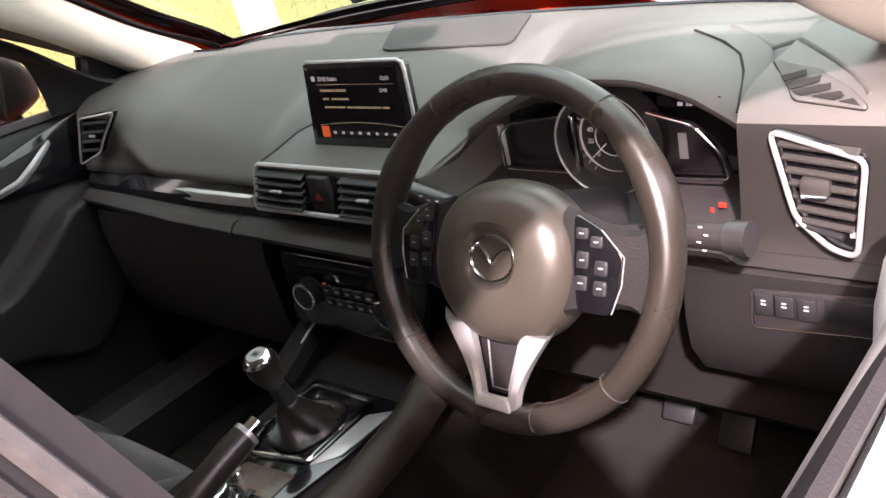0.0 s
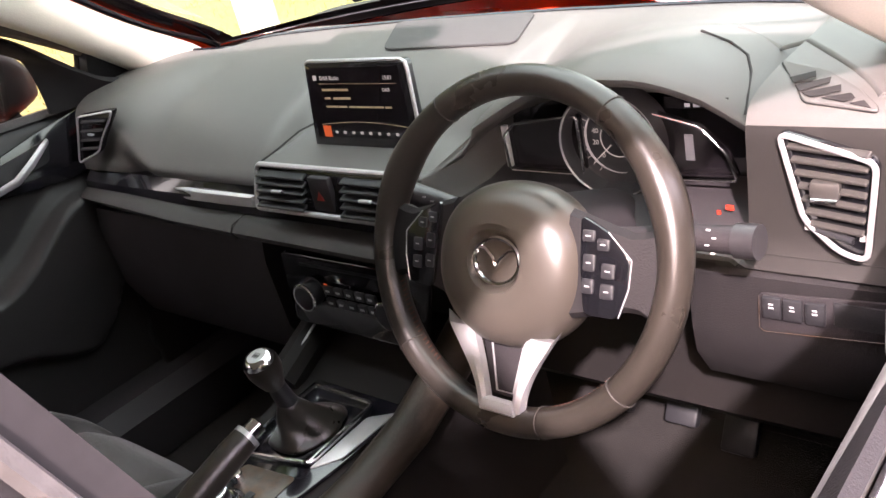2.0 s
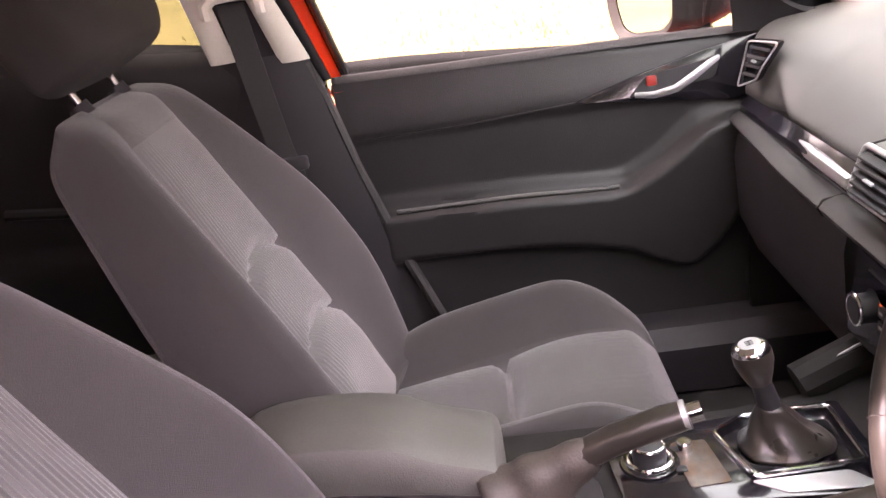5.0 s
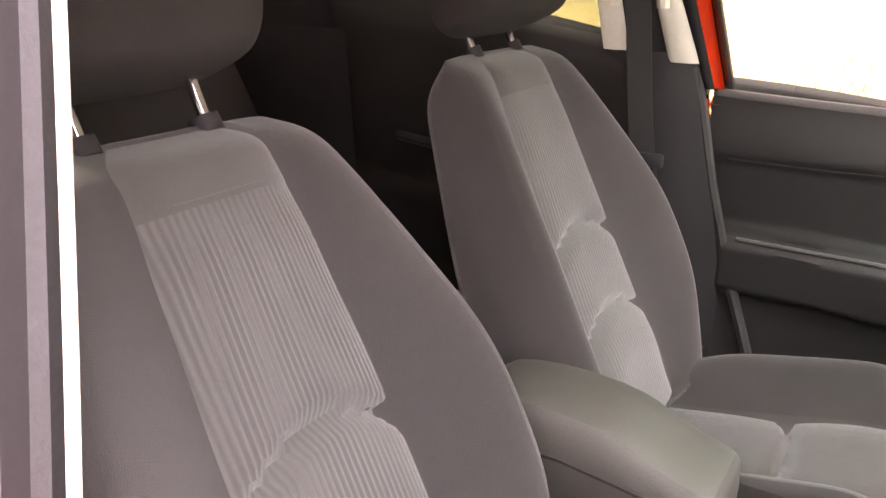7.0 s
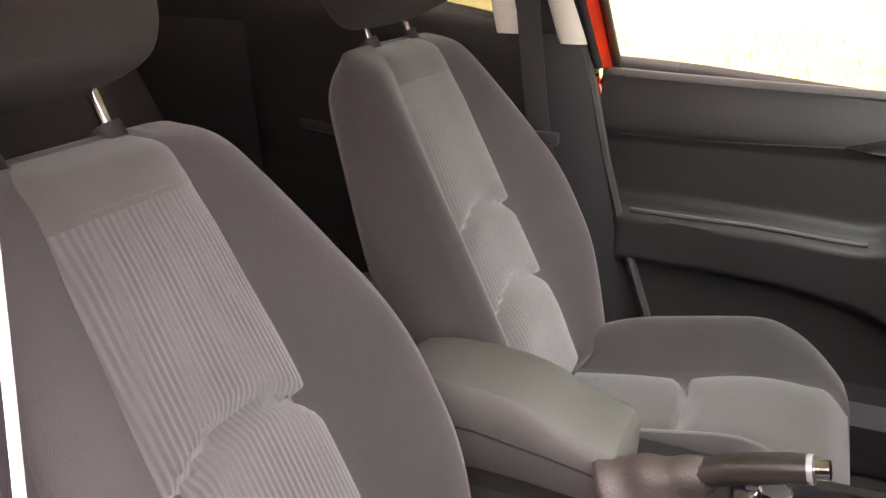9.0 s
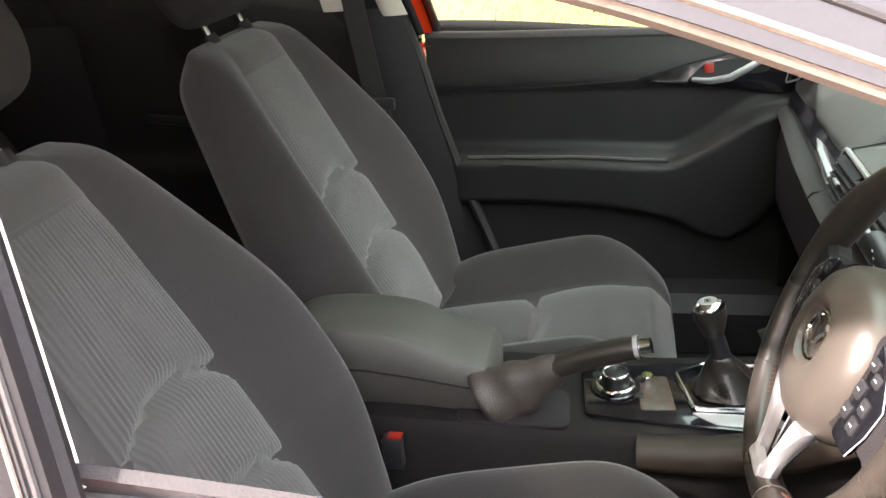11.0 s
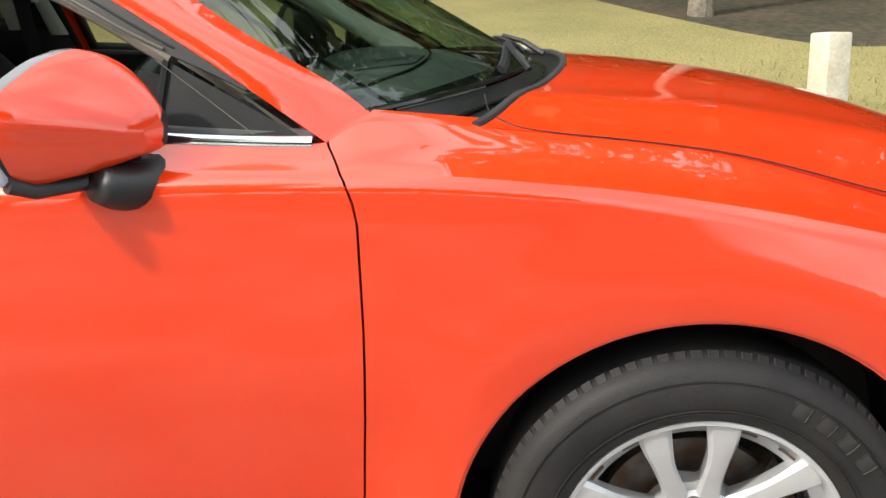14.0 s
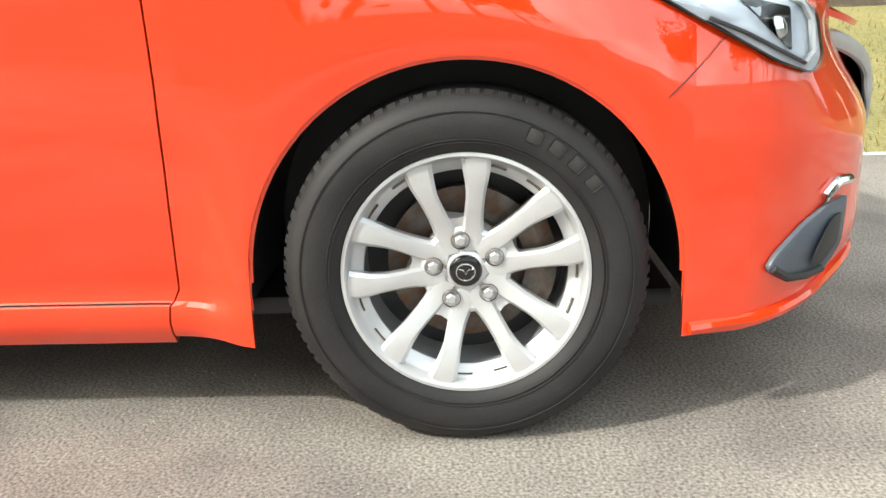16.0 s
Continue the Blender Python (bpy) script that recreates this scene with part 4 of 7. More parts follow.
        if s < 0:
            hub = Vector((-0.895, -1.02, 1.02))
            ob.data.transform(Matrix.Translation(hub + Vector((0, -0.012, -0.008))) @ Matrix.Scale(1.15, 4) @ Matrix.Translation(-hub))
    base.data.transform(Matrix.Translation(shift * 0.6 - Vector((0, 0, 0.06 if s < 0 else 0))))
    return base
wing_mirror(1)
wing_mirror(-1)

# wipers
for x0, x1 in ((0.38, -0.06), (0.0, -0.44)):
    pts = [windscreen_pt(0.5 - lerp(x0, x1, t) / 1.49, 0.012 + 0.05 * math.sin(t * 2.4)) + Vector((0, 0.004, 0.010)) for t in even(12)]
    w = part("wiper", tube(pts, 0.006, 6, flat=1.8), TRIM, car, "black windscreen wiper")
    part("wiper_arm", tube([pts[1] + Vector((-0.05, 0.05, -0.012)), pts[3] + Vector((0, 0.02, 0.008)), pts[6] + Vector((0, 0.0, 0.010))], 0.007, 6), TRIM, w)

# ---- wheels ----
def build_wheel():
    """A wheel at the origin, its face towards +x; angles run in the y, z plane."""
    face = Matrix.Rotation(radians(90), 4, "Y")
    R = 0.322
    tread = [(0.212, 0.075), (0.222, 0.088), (0.245, 0.098), (0.272, 0.100), (0.295, 0.094), (0.309, 0.082), (0.317, 0.062), (R, 0.03), (R, 0), (R, -0.03), (0.317, -0.062), (0.305, -0.088), (0.27, -0.10), (0.235, -0.096), (0.21, -0.075), (0.205, 0)]
    tyre = part("wheel", lathe(tread, 96, face, closed=True), TYRE, car, "alloy wheel with black tyre")
    # shoulder blocks of the tread
    bm = bmesh.new()
    for k in range(84):
        a = TAU * k / 84
        box((0.030, 0.0165, 0.003), (0, 0, 0), 0.0010, 1, Matrix.Rotation(a, 4, "X") @ Matrix.Translation((0.0735, 0, 0.3105)) @ Matrix.Rotation(radians(37), 4, "Y"), bm)
    part("tread", bm, TYRE, tyre)
    for r, x in ((0.236, 0.0965), (0.241, 0.0985), (0.287, 0.0985)):
        part("sidewall_rib", tube([(x, r * math.cos(TAU * k / 72), r * math.sin(TAU * k / 72)) for k in range(72)], 0.0012, 5, closed=True), TYRE, tyre)
    # moulded maker's mark: plain raised blocks
    for k in range(4):
        a = radians(26 + 9.0 * k)
        part("sidewall_mark", box((0.003, 0.026, 0.026), (0, 0, 0), 0.004, 2, Matrix.Rotation(-a, 4, "X") @ Matrix.Translation((0.0988, 0, 0.270))), RUBBER, tyre)
    rim_prof = [(0.219, 0.078), (0.217, 0.085), (0.211, 0.086), (0.207, 0.080), (0.203, 0.066), (0.198, 0.060), (0.185, 0.050), (0.181, 0.045), (0.181, 0.036), (0.186, 0.02), (0.184, -0.08), (0.197, -0.085), (0.203, -0.06), (0.209, 0.04)]
    part("rim", lathe(rim_prof, 96, face, closed=True), ALLOY, tyre, "silver alloy rim")
    # ten spokes in five pairs
    bm = bmesh.new()
    for k in range(10):
        pair, side = divmod(k, 2)
        mid = radians(98 + 72 * pair)
        sg = -1 if side else 1
        er, et = Vector((0, math.cos(mid), math.sin(mid))), Vector((0, -math.sin(mid), math.cos(mid)))
        loops = []
        for t in even(12):
            r = lerp(0.040, 0.2085, t)
            off = sg * lerp(0.021, 0.0505, sstep(0.0, 1.0, t))
            w = lerp(0.0215, 0.0172, sstep(0, 0.45, t)) + 0.0085 * sstep(0.55, 1.0, t)
            xf = 0.050 + 0.028 * sstep(0.05, 0.9, t)
            c = er * math.sqrt(r * r - off * off) + et * off
            th = lerp(0.036, 0.030, t)
            loops.append([c + et * w * p + Vector((xf - q, 0, 0)) for p, q in ((-1, 0.007), (-0.72, 0.0), (0.1 * sg, -0.002), (0.72, 0.0), (1, 0.007), (0.85, th), (-0.85, th))])
        loft(loops, bm)
    # webs that join each pair near the hub, with a rounded end
    for pair in range(5):
        mid = radians(98 + 72 * pair)
        er, et = Vector((0, math.cos(mid), math.sin(mid))), Vector((0, -math.sin(mid), math.cos(mid)))
        loops = []
        for t in even(8):
            r = lerp(0.045, 0.112, t)
            half = lerp(0.021, 0.0505, sstep(0.0, 1.0, (r - 0.040) / 0.1685))
            row = []
            for k in range(-3, 4):
                e = k / 3
                rr = r - 0.016 * t * t * (1 - e * e)
                row.append(er * rr + et * half * e + Vector((0.046 + 0.028 * sstep(0.05, 0.9, (rr - 0.040) / 0.1685) - 0.004 * (1 - e * e), 0, 0)))
            loops.append(row + [p - Vector((0.026, 0, 0)) for p in reversed(row)])
        loft(loops, bm)
    part("spoke_set", bm, ALLOY, tyre, "ten slim silver spokes in pairs")
    for k in range(10):
        a = radians(98 + 36 + 72 * (k // 2) + (12 if k % 2 else -12))
        part("rim_slot", tube([Vector((0.0575 + 0.002, (0.1945) * math.cos(a + q), (0.1945) * math.sin(a + q))) for q in (-0.11, -0.05, 0.0, 0.05, 0.11)], 0.0028, 6, flat=0.5), IRON, tyre, "grey recess in the rim ledge")
    part("hub", lathe([(0.0, 0.052), (0.030, 0.052), (0.034, 0.050), (0.040, 0.046), (0.072, 0.051), (0.080, 0.046), (0.083, 0.03), (0.083, -0.01), (0, -0.01)], 60, face), ALLOY, tyre)
    cap = part("hub_cap", lathe([(0, 0.060), (0.020, 0.0595), (0.026, 0.058), (0.029, 0.054), (0.030, 0.048)], 40, face), GLOSS, tyre, "black hub cap")
    part("badge", tube([(0.0612, 0.0165 * math.cos(TAU * k / 28), 0.0150 * math.sin(TAU * k / 28)) for k in range(28)], 0.0016, 6, closed=True), CHROME, cap)
    part("badge_wing", tube([(0.0612, -0.014, 0.006), (0.0612, -0.004, 0.004), (0.0612, 0, -0.005), (0.0612, 0.004, 0.004), (0.0612, 0.014, 0.006)], 0.0014, 6), CHROME, cap)
    for k in range(5):
        a = radians(98 + 72 * k + 0)
        c = (0.0, 0.0572 * math.cos(a), 0.0572 * math.sin(a))
        part("nut_well", lathe([(0.0155, 0.0560), (0.0168, 0.0545), (0.0150, 0.044), (0, 0.044)], 20, Matrix.Translation(c) @ face), IRON, tyre)
        part("wheel_nut", lathe([(0, 0.063), (0.0075, 0.0625), (0.0102, 0.060), (0.0106, 0.044)], 6, Matrix.Translation(c) @ face), SATIN, tyre, "steel wheel nut")
    part("brake_disc", lathe([(0.05, 0.0), (0.085, 0.004), (0.088, -0.004), (0.142, -0.004), (0.143, -0.012), (0.142, -0.024), (0.05, -0.024)], 60, face, closed=True), IRON, tyre, "ventilated iron brake disc")
    loops = []
    for t in even(8):
        a = radians(lerp(-30, 45, t))
        loops.append([Vector((x, r * math.cos(a), r * math.sin(a))) for x, r in ((0.018, 0.108), (0.024, 0.14), (0.010, 0.165), (-0.05, 0.165), (-0.05, 0.108))])
    part("caliper", loft(loops), IRON, tyre)
    part("back_plate", lathe([(0, -0.05), (0.19, -0.05), (0.19, -0.055), (0, -0.055)], 40, face), TRIM, tyre)
    return tyre


wheel = build_wheel()
wheel.location = (0.785, 0, 0.318)
for x, y, turn in ((0.785, -2.70, 0.0), (-0.785, 0.0, math.pi), (-0.785, -2.70, math.pi)):
    w = copy_thing(wheel, Matrix.Translation((x, y, 0.318)) @ Matrix.Rotation(turn, 4, "Z"))
    w.parent = car

# ---- dashboard ----
PASS = [(-0.34, 0.945), (-0.42, 0.968), (-0.49, 0.984), (-0.60, 0.979), (-0.70, 0.962), (-0.78, 0.936), (-0.835, 0.904), (-0.868, 0.872), (-0.885, 0.848), (-0.882, 0.838), (-0.875, 0.834), (-0.865, 0.832), (-0.85, 0.830), (-0.84, 0.829)]
MID = [(-0.34, 0.945), (-0.42, 0.968), (-0.49, 0.985), (-0.60, 0.978), (-0.69, 0.960), (-0.745, 0.936), (-0.775, 0.912), (-0.795, 0.899), (-0.83, 0.893), (-0.87, 0.890), (-0.895, 0.888), (-0.903, 0.882), (-0.90, 0.86), (-0.89, 0.84)]
VENT = [(-0.50, 0.940), (-0.53, 0.958), (-0.57, 0.976), (-0.62, 0.985), (-0.70, 0.984), (-0.78, 0.983), (-0.835, 0.979), (-0.864, 0.970), (-0.876, 0.946), (-0.877, 0.90), (-0.879, 0.87), (-0.882, 0.845), (-0.89, 0.825), (-0.895, 0.815)]
lip_z = spline([0.18, 0.24, 0.30, 0.367, 0.42, 0.49, 0.53, 0.57], [0.915, 0.948, 0.975, 0.988, 0.987, 0.970, 0.948, 0.92])


def hood_profile(x):
    z = lip_z(x)
    return [(-0.34, 0.945), (-0.42, 0.968), (-0.50, 0.985), (-0.60, lerp(0.985, z + 0.008, 0.4)), (-0.69, z + 0.014), (-0.76, z + 0.014), (-0.805, z + 0.008), (-0.828, z - 0.002), (-0.822, z - 0.012), (-0.79, z - 0.016), (-0.752, 0.925), (-0.752, 0.860), (-0.80, 0.838), (-0.90, 0.828)]


def dash_profile(x):
    if x < -0.155:
        k = sstep(-0.155, -0.185, x)
        e = sstep(-0.47, -0.62, x)
        a = [Vector((*p, 0)).lerp(Vector((*q, 0)), k) for p, q in zip(MID, PASS)]
        # by the side vent the pad stays high and stops above it
        b = [(-0.50, 0.940), (-0.53, 0.958), (-0.58, 0.976), (-0.65, 0.983), (-0.73, 0.979), (-0.79, 0.971), (-0.83, 0.961), (-0.855, 0.945), (-0.866, 0.92), (-0.870, 0.90), (-0.872, 0.88), (-0.875, 0.86), (-0.88, 0.845), (-0.88, 0.835)]
        return [(p.x * (1 - e) + q[0] * e, p.y * (1 - e) + q[1] * e) for p, q in zip(a, b)]
    if x < 0.165:
        return MID
    h = hood_profile(x)
    if x < 0.20:
        k = sstep(0.165, 0.20, x)
        return [(lerp(p[0], q[0], k), lerp(p[1], q[1], k)) for p, q in zip(MID, h)]
    if x < 0.548:
        return h
    k = sstep(0.548, 0.562, x)
    return [(lerp(p[0], q[0], k), lerp(p[1], q[1], k)) for p, q in zip(h, VENT)]


xs = [-0.725 + 0.02 * i for i in range(27)] + [-0.185, -0.175, -0.165, -0.155, -0.14] + [-0.12 + 0.03 * i for i in range(10)] + [0.165, 0.172, 0.18, 0.188, 0.196, 0.20] + [0.22 + 0.02 * i for i in range(17)] + [0.548, 0.552, 0.556, 0.562] + [0.575 + 0.015 * i for i in range(11)]
xs = sorted({round(x, 4) for x in xs})
def dash_fine(x):
    p = dash_profile(x)
    fy, fz = spline(range(14), [q[0] for q in p]), spline(range(14), [q[1] for q in p])
    return [(x, fy(t / 3), fz(t / 3)) for t in range(40)]
dash = part("dashboard", loft([dash_fine(x) for x in xs if x < 0.558], cap=False, closed=False), PAD, car, "dark grey soft-grained dashboard", angle=50)
solid(dash, 0.006, -1)
# face below the dash corner: its shade is put into a darker colour
VENT_SHADED = material("vent_panel", (0.021, 0.0195, 0.0185), 0.40, spec=0.4, grain=0.08, scale=1200, bump=0.12, stain=0.12, stain_scale=6)
side_rows = [dash_fine(x) for x in xs if x > 0.5555]
solid(part("dash_corner", loft([r[:24] for r in side_rows], cap=False, closed=False), PAD, dash, "grey dash top beside the windscreen pillar", angle=50), 0.006, -1)
solid(part("vent_panel", loft([r[23:] for r in side_rows], cap=False, closed=False), VENT_SHADED, dash, "smooth panel round the driver's air vent, darkened for shade", angle=50), 0.006, -1)


def dash_top(x, y):
    """Height of the dashboard's top at x, y."""
    for (_, ya, za), (_, yb, zb) in zip(dash_fine(x), dash_fine(x)[1:]):
        if yb <= y <= ya:
            return lerp(za, zb, (ya - y) / max(ya - yb, 1e-6))
    return dash_fine(x)[0][2]


# demister grille outline and its darker mat near the windscreen
mat_shape = rounded([(-0.19, -0.50), (0.10, -0.50), (0.145, -0.63), (-0.11, -0.635)], 0.02)
part("speaker_grille", slab(mat_shape, lambda a, b, c: (a, b, dash_top(a, b) + 0.0015 + c), 0.003, 0.001), material("grille_cloth", (0.045, 0.045, 0.045), 0.9, grain=0.3, scale=900, bump=0.6), dash, "dark speaker grille set in the dash top")
part("screen_line", tube([(x, -0.485 - 0.22 * abs(x) ** 2.4, dash_top(min(max(x, -0.7), 0.7), -0.485 - 0.22 * abs(x) ** 2.4) + 0.001) for x in (lerp(-0.70, 0.70, t) for t in even(40))], 0.004, 6), GLOSS, dash)
part("pad_seam", tube([(-0.150, -0.900, 0.889), (-0.146, -0.885, 0.893), (-0.138, -0.865, 0.900), (-0.122, -0.835, 0.914), (-0.10, -0.80, 0.922)], 0.0016, 5), GAP, dash)

# lower dash: gloss strip with its bright blade, lower pad, glovebox, knee panel
part("gloss_strip", loft([[(x, y + dy, z + dz) for y, z in ((-0.86, 0.838), (-0.884, 0.838), (-0.902, 0.820), (-0.905, 0.800), (-0.86, 0.79))] for x, dy, dz in ((-0.72, 0.010, -0.004), (-0.55, 0.006, -0.004), (-0.35, 0.0, 0.0), (-0.15, -0.002, 0.002), (0.2, -0.002, 0.0))]), GLOSS, dash, "piano-black strip across the dash")
blade = [(-0.575, 0.8115), (-0.47, 0.822), (-0.33, 0.832), (-0.163, 0.843), (-0.163, 0.826), (-0.25, 0.819), (-0.36, 0.812), (-0.46, 0.809)]
part("trim_blade", slab(blade, lambda a, b, c: (a, -0.866 - 0.105 * (a + 0.535) - c - 0.012 * sstep(-0.50, -0.40, a), b), 0.010, 0.003), BRUSHED, dash, "brushed silver trim blade")
part("lower_pad", loft([[(x, y + dy, z + dz) for y, z in ((-0.86, 0.799), (-0.915, 0.799), (-0.932, 0.793), (-0.939, 0.784), (-0.934, 0.774), (-0.915, 0.766), (-0.86, 0.765))] for x, dy, dz in ((-0.72, 0.025, 0.006), (-0.6, 0.018, 0.004), (-0.4, 0.006, 0.0), (-0.2, 0, 0), (0.05, 0, -0.004), (0.25, 0, -0.004))]), ROLL, dash, "padded lower dash roll")
part("pad_joint", tube([(-0.222, -0.90, 0.800), (-0.222, -0.933, 0.794), (-0.222, -0.940, 0.784), (-0.222, -0.932, 0.771)], 0.002, 5), GAP, dash)
part("glovebox", loft([[(x, -0.80, 0.765), (x, -0.905, 0.765), (x, -0.912, 0.72), (x, -0.905, 0.60), (x, -0.87, 0.52), (x, -0.80, 0.50)] for x in (-0.70, -0.20)]), PLASTIC, dash, "closed dark glovebox")
part("underdash", loft([[(x, -0.45, 0.80), (x, -0.80, 0.80), (x, -0.80, 0.55), (x, -0.70, 0.46), (x, -0.45, 0.40)] for x in (-0.70, 0.70)]), DEEP_SHADE, dash)
knee = part("knee_panel", loft([[(x, -0.78, 0.812), (x, -0.885 - dy, 0.812), (x, -0.893 - dy, 0.806), (x, -0.895 - dy, 0.74), (x, -0.89 - dy, 0.70), (x, -0.86, 0.655), (x, -0.78, 0.64)] for x, dy in ((0.50, 0.0), (0.52, 0.003), (0.68, 0.0), (0.70, -0.004))]), BLACK_DIM, dash, "dark knee panel below the driver's vent")
plate = part("switch_plate", slab(rounded([(0.576, 0.748), (0.695, 0.757), (0.695, 0.799), (0.574, 0.791)], 0.006, 3), lambda a, b, c: (a, -0.8965 - c, b), 0.003, 0.001), PLASTIC, knee)
part("plate_edge", tube([(0.575, -0.9, 0.789), (0.574, -0.9, 0.752), (0.579, -0.9, 0.748), (0.69, -0.9, 0.757)], 0.0004, 5), IRON, plate)
for x in (0.588, 0.608, 0.629):
    b = part("switch", box((0.018, 0.006, 0.024), (x, -0.901, 0.778), 0.0015), TRIM, plate)
    part("switch_mark", box((0.0042, 0.0006, 0.0016), (x, -0.9043, 0.783), 0), WHITE_INK, b, smooth=False)
    part("switch_mark", box((0.0050, 0.0006, 0.0016), (x, -0.9043, 0.779), 0), WHITE_INK, b, smooth=False)
part("switch_blank", box((0.046, 0.004, 0.026), (0.668, -0.8995, 0.780), 0.0015), TRIM, plate)
part("right_cheek", loft([[(x, y, z) for y, z in ((-0.80, 0.83), (-0.888, 0.83), (-0.892, 0.812), (-0.80, 0.812))] for x in (0.53, 0.60, 0.70)]), VENT_SHADED, dash)
part("end_panel", box((0.012, 0.40, 0.30), (0.728, -0.72, 0.83), 0.004), PLASTIC, dash)
part("end_panel", box((0.012, 0.30, 0.26), (-0.732, -0.68, 0.82), 0.004), PLASTIC, dash)


SLAT_GREY = material("vent_slat", (0.040, 0.037, 0.034), 0.5, grain=0.08, scale=800, bump=0.1, stain=0.1, stain_scale=30)


def side_vent(s):
    """Side air vent with its bright frame; corners as on the car's right."""
    cs = [(0.592, 0.955), (0.684, 0.938), (0.676, 0.838), (0.650, 0.841), (0.615, 0.868)] if s > 0 else [(0.570, 0.957), (0.664, 0.951), (0.706, 0.858), (0.642, 0.880), (0.622, 0.905)]
    def fp(a, b, c):
        return s * (a - 0.020 * (s < 0)), -0.872 - 0.24 * (a - 0.60) - c, b
    out = rounded(cs, 0.012, 4)
    v = part("side_vent", slab(out, fp, 0.008, 0.003), GLOSS, dash, "side air vent with bright surround")
    part("vent_frame", tube([fp(a, b, 0.011) for a, b in rounded([(lerp(0.642, x, 0.95), lerp(0.897, z, 0.95)) for x, z in cs], 0.010, 4)], 0.0028 if s > 0 else 0.0018, 8, closed=True), SATIN, v, "bright silver vent surround")
    if s < 0:
        for k in range(4):
            z = 0.938 - 0.017 * k
            part("slat", box((0.062 - 0.004 * k, 0.008, 0.004), fp(0.630 + 0.011 * k, z, 0.0085), 0.0010, 1, Matrix.Rotation(0.23, 4, "Z") @ Matrix.Rotation(radians(24), 4, "X")), TRIM, v)
        part("vent_tab", box((0.016, 0.006, 0.004), fp(0.642, 0.915, 0.014), 0.001, 1), SATIN, v)
        return v
    for k in range(7):
        z = 0.941 - 0.0108 * k
        xl = 0.602 + 0.0032 * k
        xr = 0.677 - 0.0008 * k
        part("slat", box((xr - xl, 0.009, 0.0042), fp((xl + xr) / 2, z - 0.0015 * k, 0.0085), 0.0010, 1, Matrix.Rotation(-0.23 * s, 4, "Z") @ Matrix.Rotation(radians(24), 4, "X")), SLAT_GREY, v)
    pad = part("vent_paddle", box((0.026, 0.012, 0.016), fp(0.638, 0.905, 0.012), 0.0025, 2), SLAT_GREY, v)
    part("paddle_edge", box((0.024, 0.003, 0.003), fp(0.638, 0.897, 0.0185), 0.001, 1), CHROME, pad)
    part("thumb_wheel", tube([fp(lerp(0.628, 0.662, t), 0.862 - 0.004 * t, 0.0105) for t in even(6)], 0.0035, 8), TRIM, v)
    for x in (0.619, 0.670):
        part("vent_mark", box((0.005, 0.0008, 0.006), fp(x, 0.862, 0.0092), 0), WHITE_INK, v, smooth=False)
    return v


side_vent(1)
side_vent(-1)
# demister vent in the dash top
shape = [(0.562, -0.772), (0.588, -0.783), (0.618, -0.804), (0.650, -0.838), (0.676, -0.868), (0.610, -0.860)]
def tp(a, b, c):
    return a, b, dash_top(min(a, 0.70), b) + 0.001 + c
tv = part("demister_vent", slab(rounded(shape, 0.006, 3), tp, 0.002, 0.001), PAD, dash, "slatted demister vent")
part("vent_edge", tube([tp(a, b, 0.0003) for a, b in rounded(shape, 0.006, 3)], 0.0009, 6, closed=True), VENT_SHADED, tv)
for gap in ([(0.586, -0.820), (0.605, -0.805), (0.609, -0.818), (0.593, -0.832)], [(0.596, -0.837), (0.623, -0.820), (0.625, -0.832), (0.603, -0.847)],
            [(0.606, -0.850), (0.636, -0.836), (0.639, -0.847), (0.615, -0.856)], [(0.625, -0.857), (0.648, -0.850), (0.653, -0.857), (0.645, -0.861)], [(0.650, -0.8625), (0.661, -0.8595), (0.668, -0.866)]):
    part("vent_opening", slab(gap, lambda a, b, c: tp(a, b, 0.0021 + c), 0.0006), GAP, tv, smooth=False)
# seam round the instrument hood and the moulded grooves beside it
part("hood_seam", tube([(0.446, -0.691, 0.998), (0.484, -0.703, 0.987), (0.508, -0.718, 0.976), (0.522, -0.748, 0.967), (0.534, -0.793, 0.955), (0.540, -0.818, 0.945)], 0.0018, 6), GAP, dash)
part("corner_groove", tube([(x, y, dash_top(x, y) + 0.0004) for x, y in ((0.470, -0.645), (0.525, -0.665), (0.566, -0.700), (0.605, -0.752), (0.646, -0.808), (0.672, -0.850))], 0.0042, 8, flat=0.35), PAD, dash, "moulded groove in the dash top")

# centre vents with hazard switch
def cv(a, b, c):
    return a, -0.903 - 0.018 * (0.89 - b) / 0.06 - c, b
cvent = part("centre_vents", slab(rounded([(-0.148, 0.892), (0.152, 0.892), (0.142, 0.828), (-0.152, 0.828)], 0.010, 4), cv, 0.006, 0.002), GLOSS, dash, "pair of centre air vents in a bright surround")
part("vent_frame", tube([cv(a, b, 0.006) for a, b in rounded([(-0.146, 0.891), (0.150, 0.891), (0.140, 0.829), (-0.152, 0.829)], 0.010, 4)], 0.0042, 8, closed=True), SATIN, cvent, "satin silver vent surround")
for x0, x1 in ((-0.140, -0.040), (0.034, 0.136)):
    for k in range(5):
        part("slat", box((x1 - x0, 0.016, 0.004), cv((x0 + x1) / 2, 0.880 - 0.0105 * k, 0.009), 0.001, 1, Matrix.Rotation(radians(20), 4, "X")), TRIM, cvent)
    part("vent_tab", box((0.022, 0.006, 0.004), cv((x0 + x1) / 2, 0.8605, 0.019), 0.001, 1), SATIN, cvent)
hz = part("hazard_switch", box((0.040, 0.010, 0.050), cv(-0.004, 0.860, 0.009), 0.002, 2), PLASTIC, cvent)
